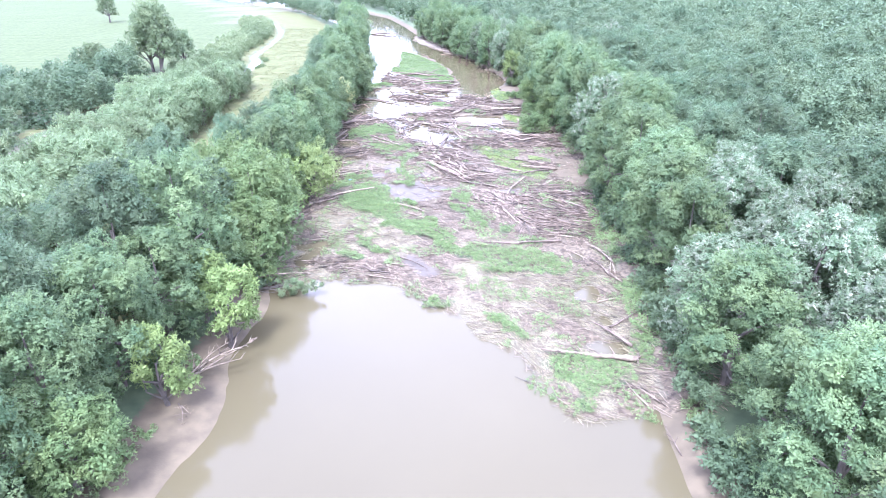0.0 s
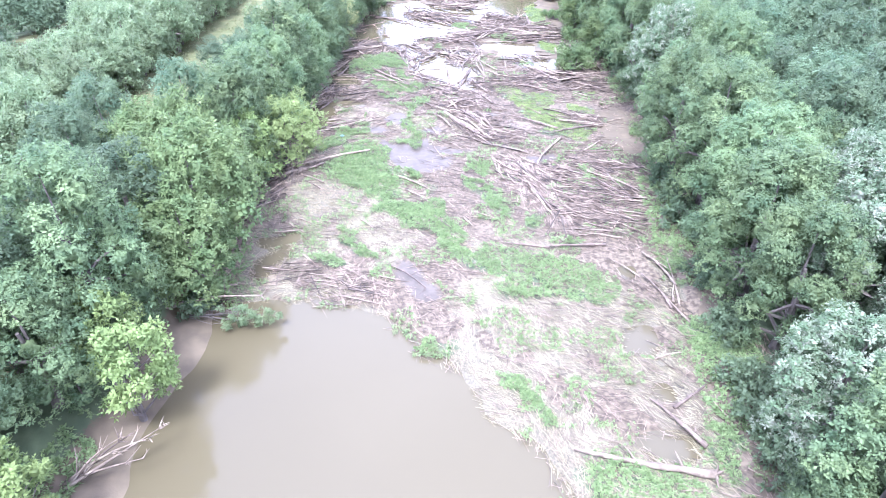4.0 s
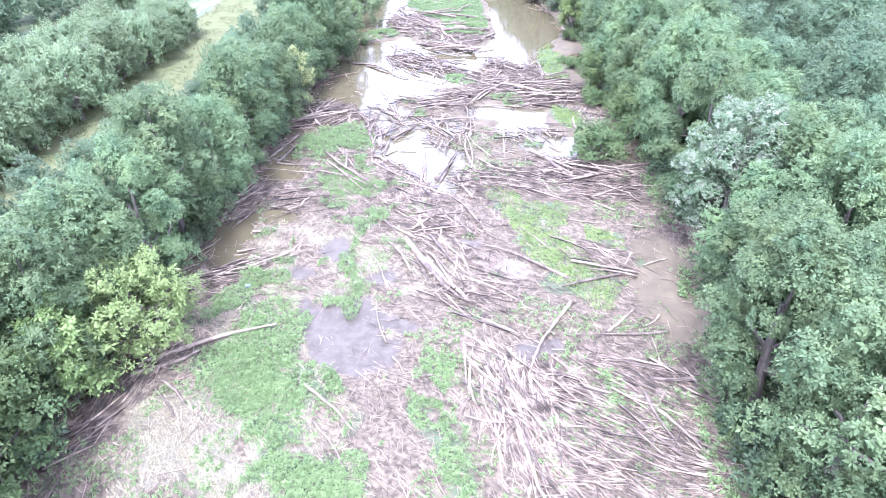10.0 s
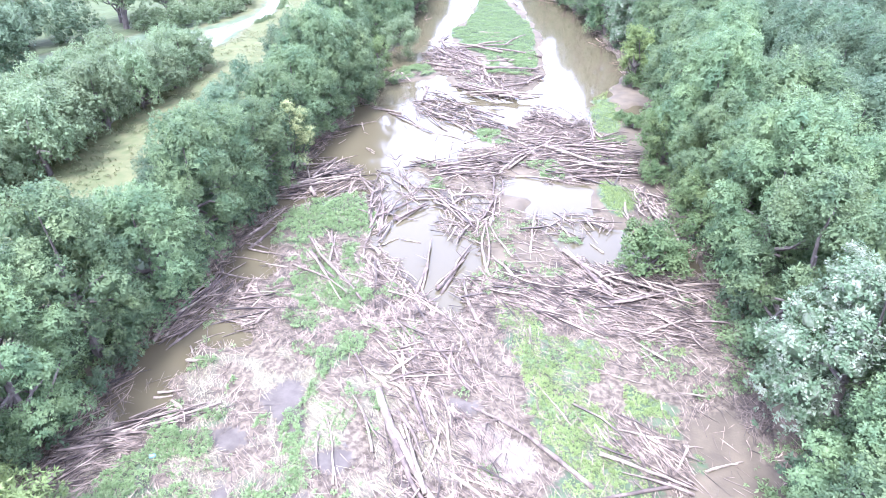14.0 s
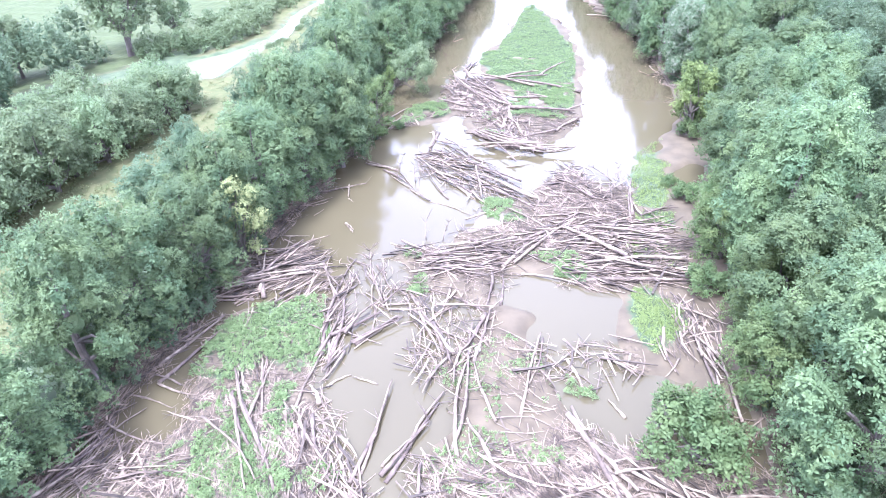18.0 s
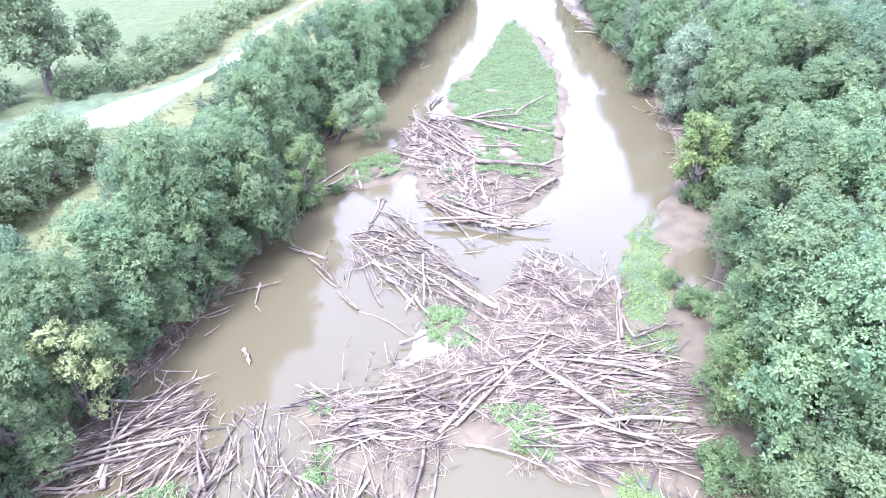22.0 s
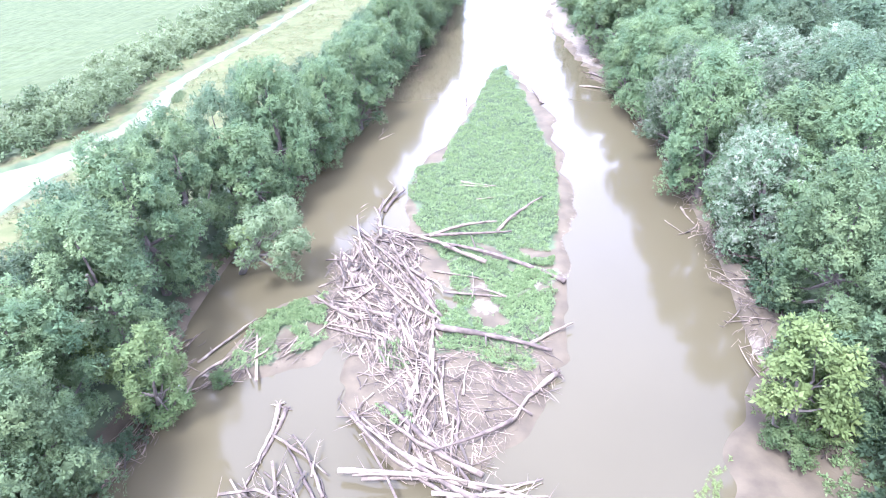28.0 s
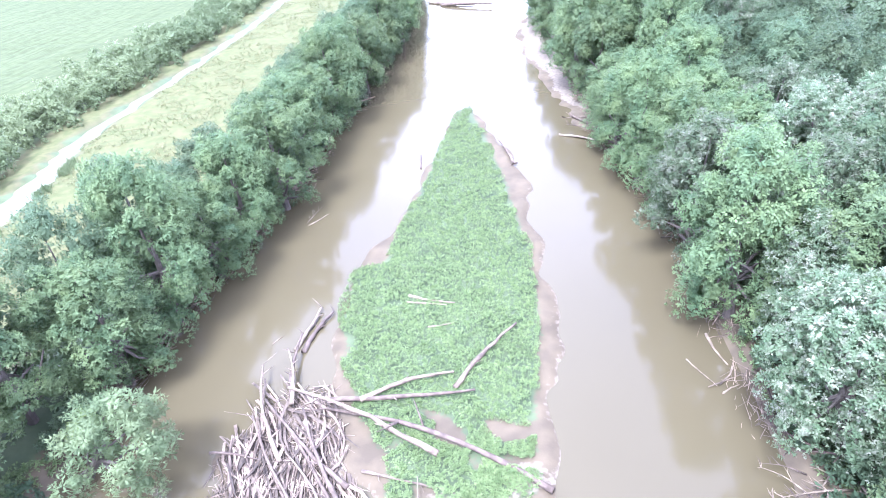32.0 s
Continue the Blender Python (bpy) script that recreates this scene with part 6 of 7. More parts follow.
# the edge of the right bank's wood
for y in np.arange(-18, 345, 8.4):
    bank = float(right_bank(y))
    for row in range(5):
        x = bank + (4.6 if y < 88 else 2.6 if y < 196 else 4.6 if y < 222 else 0.2) + row * 6.6 + rng.uniform(-1.2, 1.2)
        if row == 0 and 221 < y < 236:
            continue
        pale = rng.rand() < (0.3 if 30 < y < 75 or 225 < y < 262 else 0.06)
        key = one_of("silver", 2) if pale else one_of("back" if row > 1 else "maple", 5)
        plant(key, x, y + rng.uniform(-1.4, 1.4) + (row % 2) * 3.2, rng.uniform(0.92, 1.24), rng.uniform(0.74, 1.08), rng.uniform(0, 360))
# single trees and bushes: kind, x, y, size, turn, lean towards the right bank
SINGLES = (("yellow", -25.0, 47.0, 1.2, 20, 3), ("yellow", -22.9, 57.3, 1.4, 80, 8), ("yellow", -26.6, 60.2, 1.3, 190, 10), ("bright1", -27.4, 36.8, 0.9, 60, 5), ("faded", -29.6, 158.4, 1.5, 0, 6), ("pale", -24.8, 101.2, 1.5, 40, 8),
           ("yellow", -27.6, 96, 1.5, 10, 8), ("leaning", -35.8, 214.6, 1.5, 90, 44), ("maple0", -30.4, 184, 1.05, 20, 3), ("maple2", -31.4, 176.5, 1.0, 200, 2), ("maple3", -33.5, 187, 0.75, 100, 4), ("yellow", -38.5, 217, 0.7, 30, 30), ("young", -29.6, 194.8, 1.2, 50, 8), ("yellow", -36.6, 195.6, 0.8, 10, 6))
SINGLES_RIGHT = (("yellow", 17.8, 205.6, 1.55, 10, -4), ("young", 18.8, 208.8, 1.1, 130, -2), ("bush", 17.6, 204.6, 0.75, 60, 0), ("bush", 18.2, 145, 1.4, 0, 0), ("bright0", 21.0, 172, 0.85, 40, -3), ("bright1", 21.4, 179, 0.8, 250, -3), ("bush", 19.4, 166, 0.8, 20, 0), ("bush", 17.2, 184.5, 0.62, 70, 0), ("bush", 15.2, 188, 0.4, 150, 0), ("bright1", 24.5, 161, 1.0, 130, -4),
           ("bright0", 24, 152, 0.9, 200, -3), ("bush", -24.6, 71, 0.5, 10, 30), ("silver0", 17.6, 228, 1.0, 10, -12), ("silver1", 17.0, 236.5, 0.85, 70, -8), ("cotton", -106, 224, 1.4, 0, 0), ("cotton", -112, 230, 1.15, 90, 0),
           ("cotton", -103, 238, 0.8, 200, 0))
SINGLES_FAR = (("cotton", -238, 435, 1.1, 30, 0), ("cotton", -118, 205, 0.75, 120, 0), ("bush", -28, 199.5, 0.35, 60, 20))
for key, x, y, size, turn, lean in SINGLES + SINGLES_RIGHT + SINGLES_FAR:
    plant(key, x, y, size, 1.0, turn, lean)
plant("fallen", -25.6, 68.6, 1.1, 1.0, 40, 86)
# willows between the grass strip and the slough, and brush beyond it
for y in np.arange(50, 197, 5.2):
    inner = float(np.interp(y, (50, 90, 110, 150, 205), (-55, -56, -59.5, -63, -67.5)))
    for row in range(4 if y < 100 else 3 if y < 188 else 2):
        plant(one_of("willow", 3), inner - row * 5.6 + rng.uniform(-1.5, 1.5), y + rng.uniform(-2, 2), rng.uniform(1.0, 1.45), rng.uniform(1.0, 1.3), rng.uniform(0, 360))


def leaf_mass(name, spots, shoots, size, mat, label, seed, leaves=4, kinds=6, lobes_n=18, slim=0.55):
    """Many far crowns as one object: spots are x, y, height, radius."""
    rng = np.random.RandomState(seed)
    moulds = [crown_arrays(rng, crown_lobes(rng, 2.4, 1.0, 0.30, lobes_n), shoots, leaves, size, slim, 0.2) for _ in range(kinds)]
    V, F, n = [], [], 0
    for x, y, top, radius in spots:
        v, f = moulds[rng.randint(kinds)]
        a = rng.uniform(0, 6.283)
        c, s = math.cos(a), math.sin(a)
        V.append(np.stack([x + (v[:, 0] * c - v[:, 1] * s) * radius, y + (v[:, 0] * s + v[:, 1] * c) * radius, top + (v[:, 2] - 2.4) * radius], 1))
        F.append(f + n)
        n += len(v)
    tagged(new(name, mesh_from(name, np.concatenate(V), np.concatenate(F), mat)), label, "woods", kind="stuff")


def spread(step, keep, seed):
    """x, y spots on a shaken grid over the country round the river, where keep(x, y) holds."""
    rng = np.random.RandomState(seed)
    gx, gy = np.meshgrid(np.arange(-420, 640, step), np.arange(-20, 900, step))
    gx, gy = gx.ravel() + rng.uniform(-0.4, 0.4, gx.size) * step, gy.ravel() + rng.uniform(-0.4, 0.4, gx.size) * step
    ok = keep(gx, gy)
    return gx[ok], gy[ok], rng


def far_woods():
    x, y, r = spread(8.2, lambda x, y: (x > right_bank(y) + 33) & (x < right_bank(y) + 110) & (y > -20) & (y < 350) & (x < np.maximum(0.85 * y + 30, 75)), 1)
    leaf_mass("near_woods", np.stack([x, y, 1.7 + r.uniform(10.5, 15.5, len(x)), r.uniform(4.1, 6.0, len(x))], 1), 440, 0.19, leaf_maple_mass, "dense green bottomland wood", 2, lobes_n=20)
    x, y, r = spread(10.0, lambda x, y: (x > right_bank(y) + 4) & ((y >= 350) | (x >= right_bank(y) + 110)) & (x < 0.85 * y + 30), 3)
    leaf_mass("far_woods", np.stack([x, y, 1.7 + r.uniform(10, 17, len(x)), r.uniform(4.8, 7.0, len(x))], 1), 90, 0.38, leaf_maple_mass, "distant green woods reaching the horizon", 4, lobes_n=12)
    x, y, r = spread(6.5, lambda x, y: (x < left_bank(y) - 2) & (x > left_bank(y) - 12) & (y > 395), 5)
    leaf_mass("far_bank_trees", np.stack([x, y, 1.7 + r.uniform(10, 13, len(x)), r.uniform(4, 5, len(x))], 1), 170, 0.3, leaf_maple_mass, "distant line of green trees along the bank", 6)
    x, y, r = spread(6.6, lambda x, y: (x < np.interp(y, SLOUGH_Y, SLOUGH_X) - 2.5) & (x > np.interp(y, SLOUGH_Y, SLOUGH_X) - 34) & (y > 90) & (y < 226) & (x < np.where(y > 194, -106, 0)), 7)
    leaf_mass("slough_woods", np.stack([x, y, 1.7 + r.uniform(6.5, 13, len(x)), r.uniform(3.4, 5.2, len(x))], 1), 440, 0.19, leaf_maple_mass, "dark tree belt between slough and field", 8, lobes_n=24)
    x, y, r = spread(3.0, lambda x, y: (x < np.interp(y, SLOUGH_Y, SLOUGH_X) - 2.5 - 1.4 * np.interp(y, SLOUGH_Y, SLOUGH_W)) & (x > np.interp(y, SLOUGH_Y, SLOUGH_X) - 21) & (y >= 222) & (y < 420), 9)
    leaf_mass("slough_brush", np.stack([x, y, 1.7 + r.uniform(2.6, 5.6, len(x)), r.uniform(1.9, 3.0, len(x))], 1), 130, 0.32, leaf_willow_mass, "pale willow brush along the slough", 10, lobes_n=10)
    r = np.random.RandomState(11)
    y = np.arange(34, 345, 1.5)
    left = np.stack([left_bank(y) - r.uniform(-1.5, 0.8, len(y)), y, ground_at(left_bank(y) - 0.8, y) + r.uniform(1.0, 3.2, len(y)), r.uniform(0.9, 1.7, len(y))], 1)[(r.rand(len(y)) < 0.75) & (y > 68)]
    right = np.stack([right_bank(y) + r.uniform(0.2, 2.2, len(y)), y, ground_at(right_bank(y) + 1.0, y) + r.uniform(1.2, 3.6, len(y)), r.uniform(1.0, 1.9, len(y))], 1)[r.rand(len(y)) < 0.75]
    leaf_mass("bank_brush", np.concatenate([left, right]), 150, 0.36, leaf_maple_mass, "dark green brush and vines skirting the wooded banks", 12, leaves=5, lobes_n=10)


far_woods()


# ---- driftwood ----
def log_mesh(name, length, radius, rng, segs=9, sides=7, bend=0.06, stubs=2):
    s = np.linspace(0, 1, segs + 1)
    bow, wave = rng.uniform(-bend, bend) * length, rng.uniform(-0.008, 0.008) * length
    spine = np.stack([s * length, bow * np.sin(s * math.pi) + wave * np.sin(s * 2 * math.pi) + rng.normal(0, 0.2 * radius, segs + 1), 0 * s + rng.uniform(0, 0.02) * length * np.sin(s * math.pi)], 1)
    radii = radius * (1.05 - 0.6 * s) * (1 + rng.uniform(-0.16, 0.16, segs + 1))
    pieces = [tube(spine, radii, sides)]
    for _ in range(stubs):
        k = rng.randint(2, segs + 1)
        a = rng.uniform(-1.1, 1.1)
        side = rng.choice((-1, 1))
        reach = rng.uniform(0.06, 0.2) * length * (0.5 + 0.5 * k / segs)
        tip = spine[k] + np.array((math.cos(a) * 0.8, side * abs(math.sin(a)) + side * 0.4, rng.uniform(0.0, 0.5))) * reach
        pieces.append(tube([spine[k], (spine[k] + tip) / 2 + (0, 0, 0.03), tip], [radii[k] * 0.5, radii[k] * 0.36, radii[k] * 0.15], 5))
    return mesh_from(name, *joined(pieces), driftwood, True)


def root_mesh(radius, rng):
    pieces = []
    for k in range(9):
        a = k * 0.7 + rng.uniform(-0.2, 0.2)
        reach = radius * rng.uniform(1.8, 3.2)
        tip = np.array((rng.uniform(-1.2, 0.2) * radius, math.cos(a) * reach, math.sin(a) * reach * 0.7))
        pieces.append(tube([(0.3 * radius, 0, 0), tip * 0.55, tip], [radius * 0.5, radius * 0.28, radius * 0.07], 5))
    return mesh_from("root_plate", *joined(pieces), driftwood, True)


def crossing(a, b):
    (ax, ay, bx, by), (cx, cy, dx, dy) = a[:4], b[:4]
    d = (bx - ax) * (dy - cy) - (by - ay) * (dx - cx)
    if abs(d) < 1e-6:
        return False
    u = ((cx - ax) * (dy - cy) - (cy - ay) * (dx - cx)) / d
    v = ((cx - ax) * (by - ay) - (cy - ay) * (bx - ax)) / d
    return 0 < u < 1 and 0 < v < 1


def build_logs():
    rng = np.random.RandomState(77)
    laid, rest, count = [], [], 0
    for log in sorted(LOGS, key=lambda v: -math.hypot(v[2] - v[0], v[3] - v[1])):
        x0, y0, x1, y1, radius, roots = log
        length = math.hypot(x1 - x0, y1 - y0)
        if length < 0.8:
            continue
        under = max(max(float(ground_at(x0 + (x1 - x0) * s, y0 + (y1 - y0) * s)), -0.05) for s in (0.15, 0.5, 0.85))
        radius *= 0.78 if length < 5 else 0.95
        z = under + radius * 0.55
        for other, top in laid:
            if crossing(log, other):
                z = max(z, min(top, under + 0.8) + radius * 0.5)
        laid.append((log, z + radius * 0.8))
        me = log_mesh("drift_log", length, radius, rng, stubs=rng.randint(1, 5) if length > 3 else rng.randint(2))
        at = pose(x0, y0, z, 0, -rng.uniform(0, 3.5), math.degrees(math.atan2(y1 - y0, x1 - x0)))
        count += 1
        if count > 300:
            me.transform(at)
            rest.append(me)
            continue
        ob = tagged(new("drift_log", me), "long bleached drift log with broken branch stubs" if length > 7 else "bleached grey-brown drift log lying in the jam", "log", "drift logs")
        ob.matrix_basis = at
        if roots:
            part("root_plate", root_mesh(radius * 1.2, rng), ob, "splayed broken roots at the butt")
    bm = bmesh.new()
    for me in rest:
        bm.from_mesh(me)
        bpy.data.meshes.remove(me)
    me = bpy.data.meshes.new("broken_poles")
    bm.to_mesh(me)
    me.materials.append(driftwood)
    tagged(new("broken_poles", me), "short broken grey-brown poles scattered through the jam", "driftwood", kind="stuff")


build_logs()


def bare_mesh(rng, length, radius, forks=6):
    """A leafless limb with twigs, along x, rising a little."""
    s = np.linspace(0, 1, 6)
    spine = np.stack([s * length, np.sin(s * 3) * 0.08 * length * rng.uniform(-1, 1), 0.05 * length * np.sin(s * math.pi)], 1)
    pieces = [tube(spine, radius * (1.05 - 0.85 * s), 6)]
    for _ in range(forks):
        k = rng.randint(1, 6)
        side = rng.choice((-1, 1))
        reach = length * rng.uniform(0.18, 0.42) * (1.1 - 0.12 * k)
        tip = spine[k] + np.array((rng.uniform(0.3, 0.9), side * rng.uniform(0.4, 0.9), rng.uniform(0.05, 0.6))) * reach
        mid = (spine[k] + tip) / 2 + rng.normal(0, 0.05, 3) * reach
        pieces.append(tube([spine[k], mid, tip], [radius * 0.5, radius * 0.3, radius * 0.1], 5))
        for _ in range(2):
            end = mid + np.array((rng.uniform(-0.2, 0.8), side * rng.uniform(-0.2, 0.8), rng.uniform(-0.1, 0.6))) * reach * 0.5
            pieces.append(tube([mid, end], [radius * 0.25, radius * 0.07], 4))
    return mesh_from("dead_branch", *joined(pieces), driftwood, True)


def build_branches():
    rng = np.random.RandomState(66)
    for x, y, bearing, pitch, length in BRANCHES + BRANCHES_FAR + BRANCHES_BRUSH + BRANCHES_BANK:
        ob = tagged(new("dead_branch", bare_mesh(rng, length, 0.02 * length, 6 + rng.randint(4))), "bleached leafless dead branch with bare twigs", "branch", "dead branches")
        ob.matrix_basis = pose(x, y, max(float(ground_at(x, y)), 0) + 0.03, 0, -pitch, bearing)


# butt x, y, bearing, rise in degrees, length
BRANCHES = ((-25.0, 50.4, 40, 14, 7.0), (-25.2, 50.8, 25, 20, 6.5), (-24.8, 50.2, 58, 10, 5.5), (-25.0, 51.2, 12, 16, 5.5), (-24.8, 50.6, 34, 34, 5.0), (-24.2, 47.2, -62, 6, 3.6), (-23.8, 47.0, -48, 16, 2.6), (-11.3, 155.6, 125, 22, 7.0), (-11.6, 155.2, 60, 18, 5.0), (-11.9, 156.5, 100, 30, 4.0),
            (17.5, 224.5, 205, 10, 5.0), (19.2, 226, 190, 14, 6.0), (17.6, 222, 235, 12, 4.5), (18.6, 220.4, 250, 8, 4.0), (16.8, 227, 170, 20, 5.0), (-35.7, 251.8, 60, 25, 2.6),
            (-46.8, 283.6, 30, 15, 6.0))
BRANCHES_FAR = ((-1.8, 284, 190, 8, 6.0), (-2.2, 281, 170, 12, 5.0), (-20.9, 182, 80, 50, 3.6), (-17.9, 181.6, 110, 55, 3.2), (-11.3, 168.1, 100, 35, 3.5), (-9.3, 168.4, 80, 40, 3.0),
            (-26.5, 69.4, 8, 6, 9.0), (-25.6, 70.4, 15, 10, 7.0), (7.9, 188.2, 150, 12, 4.0), (9.5, 186.5, 110, 25, 4.0), (-31, 160, 60, 14, 5.0), (-30.6, 156, 40, 18, 4.5), (-31.5, 167, 20, 12, 4.0), (-28.4, 145, 50, 15, 5.0))
BRANCHES_BRUSH = tuple((16.6 + 1.6 * math.sin(k * 2.1), 219.5 + 0.55 * k, 150 + (k * 47) % 120, 4 + (k * 13) % 22, 2.6 + (k * 0.7) % 2.4) for k in range(13))
BRANCHES_BANK = ((-38.2, 216, -10, 18, 5.0), (-39, 219, 15, 10, 5.5), (21.5, 139, 120, 20, 4.0), (22.4, 127, 200, 12, 5.0), (20.5, 48.5, 140, 10, 4.0), (20.2, 42, 100, 8, 3.0), (14.4, 240, 200, 12, 4.0), (-33.6, 201, -20, 12, 5.0))
build_branches()


# ---- flotsam ----
def turned_mesh(name, profile, mat, sides=18):
    """A body of revolution from (radius, height) pairs."""
    ang = np.arange(sides) * 2 * math.pi / sides
    v = np.concatenate([np.stack([r * np.cos(ang), r * np.sin(ang), 0 * ang + z], 1) for r, z in profile])
    m = len(profile)
    f = [(i * sides + k, i * sides + (k + 1) % sides, (i + 1) * sides + (k + 1) % sides, (i + 1) * sides + k) for i in range(m - 1) for k in range(sides)]
    f += [tuple(range(sides))[::-1], tuple((m - 1) * sides + k for k in range(sides))]
    return mesh_from(name, v, f, mat, True)


def plastic(name, colour):
    return material(name, [(0.3, tuple(c * 0.85 for c in colour)), (0.7, colour)], rough=0.4, scale=4, fine=40, bump=0.1)


def jug(x, y, turn, size, mat, cap_mat, label):
    thing = tagged(new("plastic_jug"), label, "jug", "stranded jugs")
    part("body", turned_mesh("body", ((0.10, 0), (0.15, 0.02), (0.16, 0.06), (0.155, 0.2), (0.16, 0.34), (0.13, 0.42), (0.06, 0.47), (0.045, 0.5)), mat), thing)
    part("cap", turned_mesh("cap", ((0.05, 0.49), (0.052, 0.54), (0.045, 0.55)), cap_mat), thing, "screw cap on the neck")
    ring = [(0.0, 0.06 + 0.09 * math.sin(a), 0.44 + 0.07 * math.cos(a)) for a in np.linspace(-0.3, 2.6, 8)]
    part("handle", mesh_from("handle", *tube(ring, [0.016] * 8, 6), mat, True), thing)
    thing.matrix_basis = pose(x, y, max(float(ground_at(x, y)), 0.0) + 0.14 * size, 84, 0, turn) @ Matrix.Diagonal((size, size, size, 1))


white_plastic, blue_plastic = plastic("white_plastic", (0.42, 0.41, 0.38)), plastic("blue_plastic", (0.10, 0.19, 0.30))
jug(-31.2, 198.2, 40, 1.5, white_plastic, white_plastic, "white plastic jug stranded among sticks on the bank")
jug(-19.5, 111.7, 110, 1.0, blue_plastic, white_plastic, "faded blue plastic jug lying on the weeds")
FOAM = tagged(new("foam_ball", turned_mesh("foam_ball", tuple((0.27 * math.sin(a), 0.27 - 0.27 * math.cos(a)) for a in np.linspace(0.08, 3.06, 10)), white_plastic)), "round white foam ball lying on the mud", "ball")
FOAM.matrix_basis = pose(0.0, 151.3, rest_z_at(0.0, 151.3) - 0.03)


def prisms(base, yaw, pitch, length, radius, bow, rings=((-0.5, 1.0), (-0.1, 0.9), (0.22, 0.72), (0.5, 0.4))):
    """Three-sided tapering sticks, bowed where they have middle rings."""
    n, m = len(base), len(rings)
    way = np.stack([np.cos(yaw) * np.cos(pitch), np.sin(yaw) * np.cos(pitch), np.sin(pitch)], 1)
    side = np.stack([-np.sin(yaw), np.cos(yaw), 0 * yaw], 1)
    up = np.cross(way, side)
    points = []
    for s, r in rings:
        c = base + way * (length * s)[:, None] + side * (bow * length * (0.25 - s * s))[:, None]
        for a in (0.5, 2.6, 4.7):
            points.append(c + (side * math.cos(a) + up * math.sin(a)) * (radius * r)[:, None])
    v = np.stack(points, 1).reshape(-1, 3)
    o = np.arange(n)[:, None, None] * 3 * m
    f = np.array([(i * 3 + k, i * 3 + (k + 1) % 3, i * 3 + 3 + (k + 1) % 3, i * 3 + 3 + k) for i in range(m - 1) for k in range(3)])
    return v, (f[None] + o).reshape(-1, 4)


def scatter(polys, per_m2, rng):
    """Random spots inside outlines, few on the bare mud track under the bank."""
    xs, ys = [], []
    for poly in polys:
        p = np.array(poly)
        lo, hi = p.min(0), p.max(0)
        n = int(np.prod(hi - lo) * per_m2)
        x, y = rng.uniform(lo[0], hi[0], n), rng.uniform(lo[1], hi[1], n)
        ok = covers([poly], x, y, 1.5, 21)
        ok &= ~(covers([MUD_TRACK], x, y, 1.0, 13) & (rng.rand(n) < 0.9))
        xs.append(x[ok])
        ys.append(y[ok])
    return np.concatenate(xs), np.concatenate(ys)


def rest_z(x, y):
    return np.maximum(ground_at(x, y), 0.0)


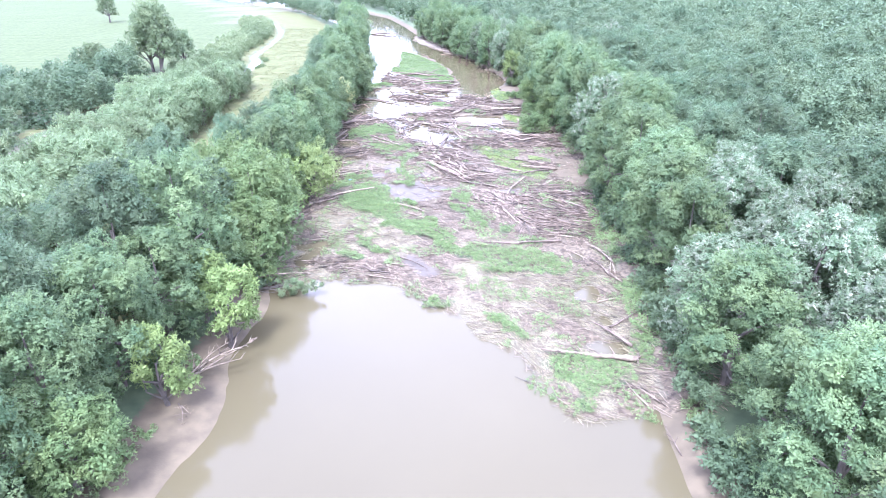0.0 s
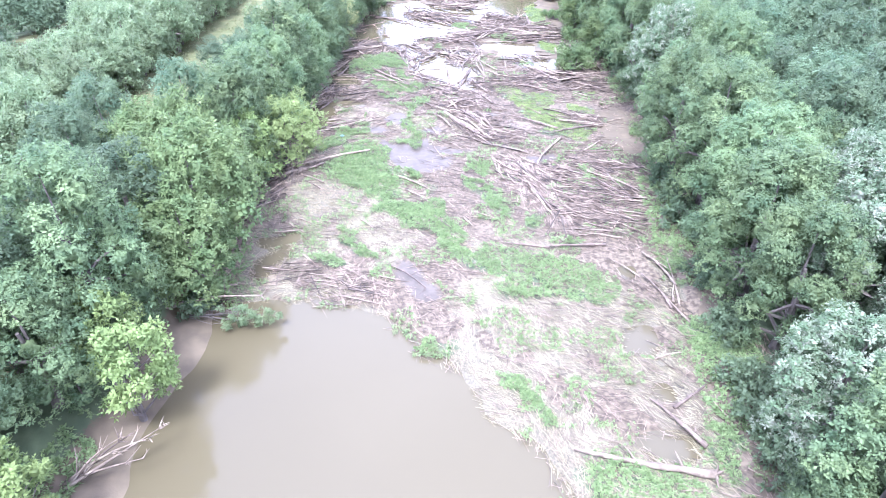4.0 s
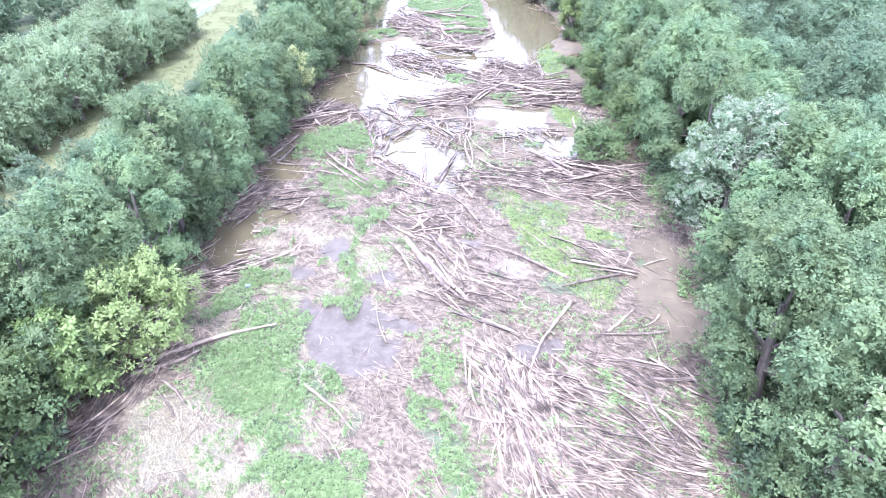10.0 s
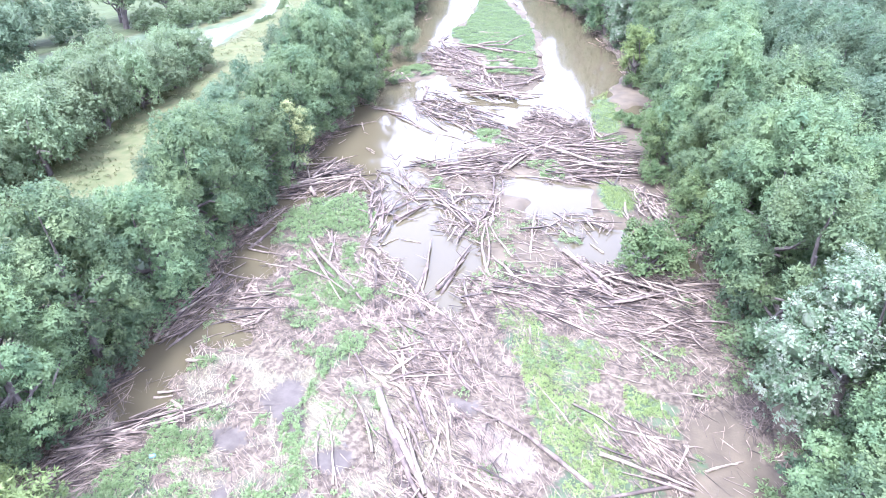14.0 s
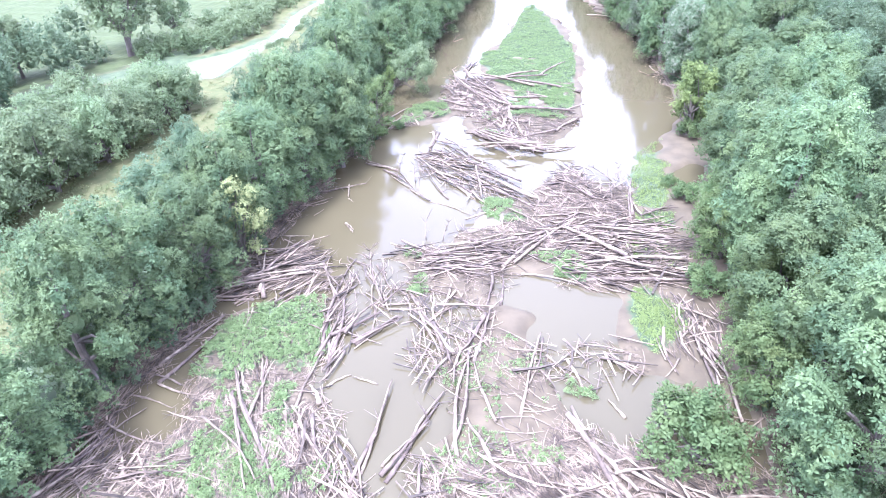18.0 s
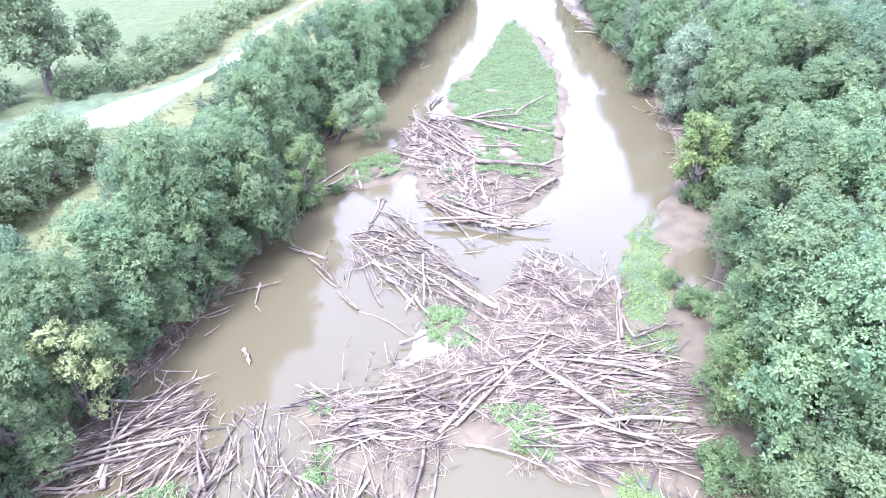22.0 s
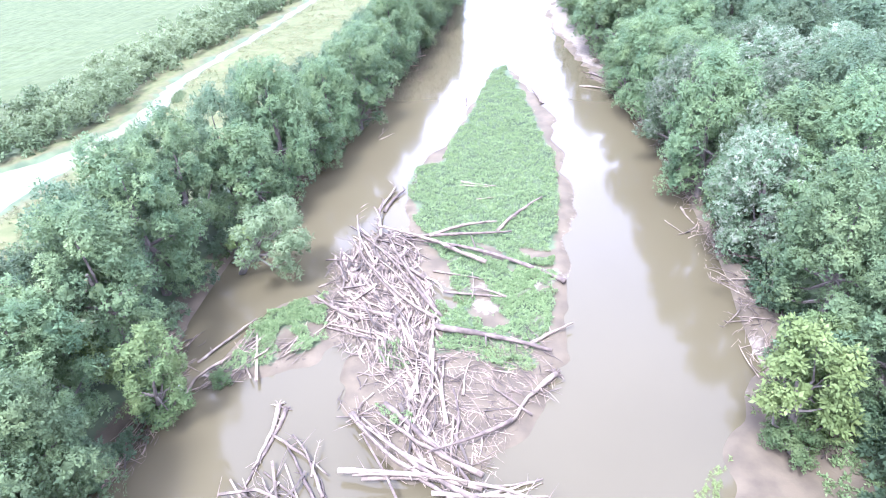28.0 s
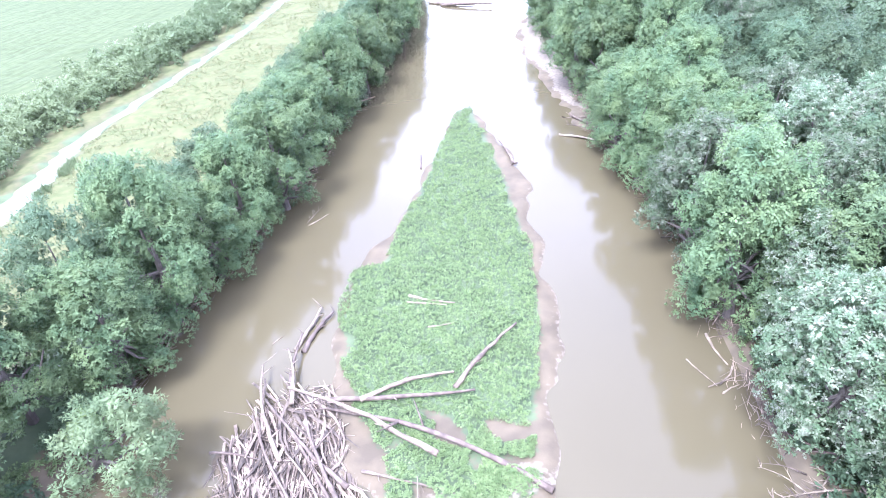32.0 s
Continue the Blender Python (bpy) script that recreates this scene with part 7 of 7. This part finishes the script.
def build_litter():
    rng = np.random.RandomState(88)
    V, F, n = [], [], 0
    STRAIGHT = ((-0.5, 1.0), (0.5, 0.55))

    def lay(x, y, yaw, spread_deg, lengths, radii, heap, wobble=4, **kw):
        nonlocal n
        k = len(x)
        length = np.exp(rng.uniform(np.log(lengths[0]), np.log(lengths[1]), k))
        radius = np.exp(rng.uniform(np.log(radii[0]), np.log(radii[1]), k)) * np.interp(y, (70, 150), (0.8, 1.1))
        base = np.stack([x, y, rest_z(x, y) + radius * 0.6 + rng.uniform(0, heap, k) ** 1.3], 1)
        drift = 50 * (value_noise(x, y, 6.0, 71) - 0.5) + 50 * (value_noise(x, y, 2.2, 72) - 0.5)
        odd = np.where(rng.rand(k) < 0.09, rng.uniform(-90, 90, k), 0)
        v, f = prisms(base, np.radians(yaw + drift + odd + rng.normal(0, spread_deg, k)), np.radians(rng.normal(0, wobble, k)), length, radius, rng.uniform(-0.45, 0.45, k) * (rng.rand(k) < 0.7) * np.interp(y, (150, 180), (1.0, 1.7)), **kw)
        V.append(v)
        F.append(f + n)
        n += len(v)

    def dry(x, y, scale, seed, least):
        ok = ~covers(POOL, x, y, 0.7, 11) & (value_noise(x, y, scale, seed) > least) & ~(covers(WET, x, y, 1.6, 13) & (rng.rand(len(x)) < 0.88))
        return x[ok], y[ok]

    for poly, bearing, density, spr in LITTER:
        north = poly[0][1] > 150
        x, y = scatter([poly], density * (1.0 if north else 2.3), rng)
        lay(x, y, bearing, spr * 0.8, (0.5, 2.4), (0.014, 0.042), 0.4, 8)
        x, y = scatter([poly], density * (0.46 if north else 0.62), rng)
        lay(x, y, bearing, spr, (1.2, 4.4), (0.032, 0.085), 0.5, 7)
        x, y = scatter([poly], density * (0.16 if north else 0.085), rng)
        lay(x, y, bearing, spr * 0.7, (2.5, 7.0), (0.065, 0.15), 0.55, 4)
        x, y = scatter([poly], density * (0.8 if north else 2.0), rng)
        lay(x, y, bearing, 45, (0.3, 1.2), (0.010, 0.024), 0.2, rings=STRAIGHT)
    # loose sticks between the heaps
    x, y = dry(*scatter([NEAR_JAM], 7.0, rng), 5, 31, 0.25)
    lay(x, y, -52, 34, (0.5, 2.6), (0.015, 0.044), 0.25, 6, rings=STRAIGHT)
    x, y = dry(*scatter([NEAR_JAM], 0.32, rng), 5, 34, 0.4)
    lay(x, y, -52, 26, (1.0, 4.0), (0.025, 0.065), 0.3)
    x, y = dry(*scatter(LAND[:6] + LAND[7:9], 6.0, rng), 4, 33, 0.3)
    lay(x, y, -35, 50, (0.5, 2.6), (0.015, 0.044), 0.25, 6, rings=STRAIGHT)
    x, y = dry(*scatter(LAND[:6] + LAND[7:9], 0.8, rng), 4, 37, 0.4)
    lay(x, y, -40, 40, (1.2, 4.5), (0.028, 0.075), 0.45, 6)
    # drift stranded along the foot of both banks
    for line, side, y0, y1, count in ((left_bank, 1, 80, 200, 5200), (right_bank, -1, 124, 150, 700), (right_bank, -1, 205, 300, 1500), (left_bank, 1, 200, 290, 1300)):
        y = rng.uniform(y0, y1, count)
        x = line(y) + side * np.abs(rng.normal(0.6, 1.0, count))
        ok = value_noise(x * 0.3, y, 5.0, 73) > 0.36
        x, y = x[ok], y[ok]
        thick = rng.rand(len(x)) < 0.12
        lay(x[~thick], y[~thick], 92, 28, (0.4, 2.6), (0.014, 0.045), 0.4)
        lay(x[thick], y[thick], 92, 30, (1.4, 4.5), (0.03, 0.075), 0.5, 6)
    tagged(new("stick_litter", mesh_from("stick_litter", np.concatenate(V), np.concatenate(F), drift_stuff)), "tangled grey-brown sticks and branches of the jam", "driftwood", kind="stuff")

    V, F, n = [], [], 0
    x, y = scatter([NEAR_JAM] + LAND[:2], 20.0, rng)
    keep = (straw_cover(x, y) > rng.uniform(0.2, 1, len(x))) & ~covers(POOL, x, y, 0.7, 11) & (EDGE_AT(x, y) > 1.5)
    lay(x[keep], y[keep], -48, 30, (0.4, 1.9), (0.014, 0.032), 0.12, 3, rings=STRAIGHT)
    tagged(new("reed_straw", mesh_from("reed_straw", np.concatenate(V), np.concatenate(F), straw)), "bleached straw mats of broken reeds on the jam", "straw", kind="stuff")


def EDGE_AT(x, y):
    return np.minimum(x - left_bank(y), right_bank(y) - x)


build_litter()


# ---- low plants ----
def tufts(name, x, y, leaves, size, height, mat, label, seed):
    """Leafy rosettes standing on low hummocks."""
    rng = np.random.RandomState(seed)
    k = len(x)
    hummock = 0.25 + 0.75 * smooth(0.35, 0.75, 0.6 * value_noise(x, y, 1.7, seed) + 0.4 * value_noise(x, y, 0.8, seed + 7))
    z = rest_z(x, y) + height * hummock * rng.uniform(0.75, 1.15, k)
    lean = np.stack([value_noise(x - 0.4, y, 1.7, seed) - value_noise(x + 0.4, y, 1.7, seed), value_noise(x, y - 0.4, 1.7, seed) - value_noise(x, y + 0.4, 1.7, seed)], 1)
    axis = unit(np.concatenate([lean * 1.6, np.ones((k, 1))], 1) + rng.normal(size=(k, 3)) * 0.22)
    v, f = sprays(np.stack([x, y, z], 1), axis, size * np.interp(y, (200, 226), (1.0, 0.78)) * np.exp(rng.normal(0, 0.25, k)), leaves, 0.5, 0.25, rng, unit(axis + (0, 0, 0.6)))
    tagged(new(name, mesh_from(name, v, f, mat)), label, "plants", kind="stuff")


def build_plants():
    rng = np.random.RandomState(99)
    x, y = scatter(HERB, 32.0, rng)
    keep = herb_cover(x, y) & ((y > 204) | (rng.rand(len(x)) < 0.66)) & (value_noise(x, y, 0.7, 41) + (y > 200) * 0.2 > 0.15)
    tufts("smartweed", x[keep], y[keep], 8, 0.31, 0.5, leaf_herb, "dense green smartweed mats on the drift jam", 51)
    x, y = scatter([NEAR_JAM] + LAND[:2], 10.0, rng)
    keep = (value_noise(x, y, 3.2, 43) + 0.5 * value_noise(x, y, 1.2, 44) + 0.10 * (y < 112) > 0.96) & ~covers(POOL, x, y, 0.7, 11) & ~covers(WET, x, y, 1.6, 13)
    tufts("scattered_weeds", x[keep], y[keep], 9, 0.28, 0.3, leaf_herb, "scattered green weeds growing between the sticks", 52)
    x, y = scatter(PALE, 22.0, rng)
    keep = value_noise(x, y, 1.5, 45) > 0.15
    tufts("bar_plants", x[keep], y[keep], 7, 0.26, 0.2, leaf_pale_herb, "pale green low plants carpeting the mud bar", 53)
    yy = rng.uniform(36, 300, 9000)
    xx = right_bank(yy) + rng.uniform(-2.2, 2.0, 9000)
    keep = (value_noise(xx, yy, 5, 46) > 0.45) & (ground_at(xx, yy) > 0.25)
    tufts("bank_weeds", xx[keep], yy[keep], 9, 0.5, 0.4, leaf_herb, "green weeds at the foot of the wooded bank", 54)
    yy = rng.uniform(36, 330, 9000)
    xx = left_bank(yy) + rng.uniform(-3.0, 0.6, 9000)
    keep = (value_noise(xx, yy, 5, 47) > 0.5) & (ground_at(xx, yy) > 0.4)
    tufts("bank_weeds_far", xx[keep], yy[keep], 9, 0.5, 0.4, leaf_herb, "green weeds under the trees of the muddy bank", 55)


def build_verge():
    """Rough grass between the bank trees and the slough, and cattails along the slough's edge."""
    rng = np.random.RandomState(101)
    y = rng.uniform(120, 380, 26000)
    edge = np.interp(y, SLOUGH_Y, SLOUGH_X) + np.interp(y, SLOUGH_Y, SLOUGH_W) * 1.35
    x = rng.uniform(0, 1, len(y)) * (left_bank(y) - 8 - edge) + edge
    keep = value_noise(x, y, 4.0, 48) + 0.5 * value_noise(x, y, 1.3, 49) > 0.66
    tufts("verge_grass", x[keep], y[keep], 7, 0.5, 0.10, dry_grass, "rough pale green and straw-coloured grass strip", 56)
    y = rng.uniform(203, 262, 1500)
    y = y[value_noise(y, y * 0, 4.0, 57) > 0.5]
    x = np.interp(y, SLOUGH_Y, SLOUGH_X) + np.interp(y, SLOUGH_Y, SLOUGH_W) * 1.4 + np.abs(rng.normal(0, 0.9, len(y)))
    n = len(x) * 5
    base = np.repeat(np.stack([x, y, ground_at(x, y) - 0.1], 1), 5, 0) + rng.normal(size=(n, 3)) * (0.2, 0.2, 0)
    way = unit(rng.normal(size=(n, 3)) * (0.2, 0.2, 0.05) + (0, 0, 1))
    long = rng.uniform(0.6, 1.3, n)
    v, f = leaf_blades(base, way, long, 0.05 + 0.04 * long, rng, unit(rng.normal(size=(n, 3)) * (1, 1, 0.1)))
    tagged(new("cattails", mesh_from("cattails", v, f, leaf_willow_mass)), "green cattails along the slough's edge", "reeds", kind="stuff")


build_plants()
build_verge()


def remove_templates():
    for t in TREES.values():
        for o in (*t.children_recursive, t):
            bpy.data.objects.remove(o)


remove_templates()
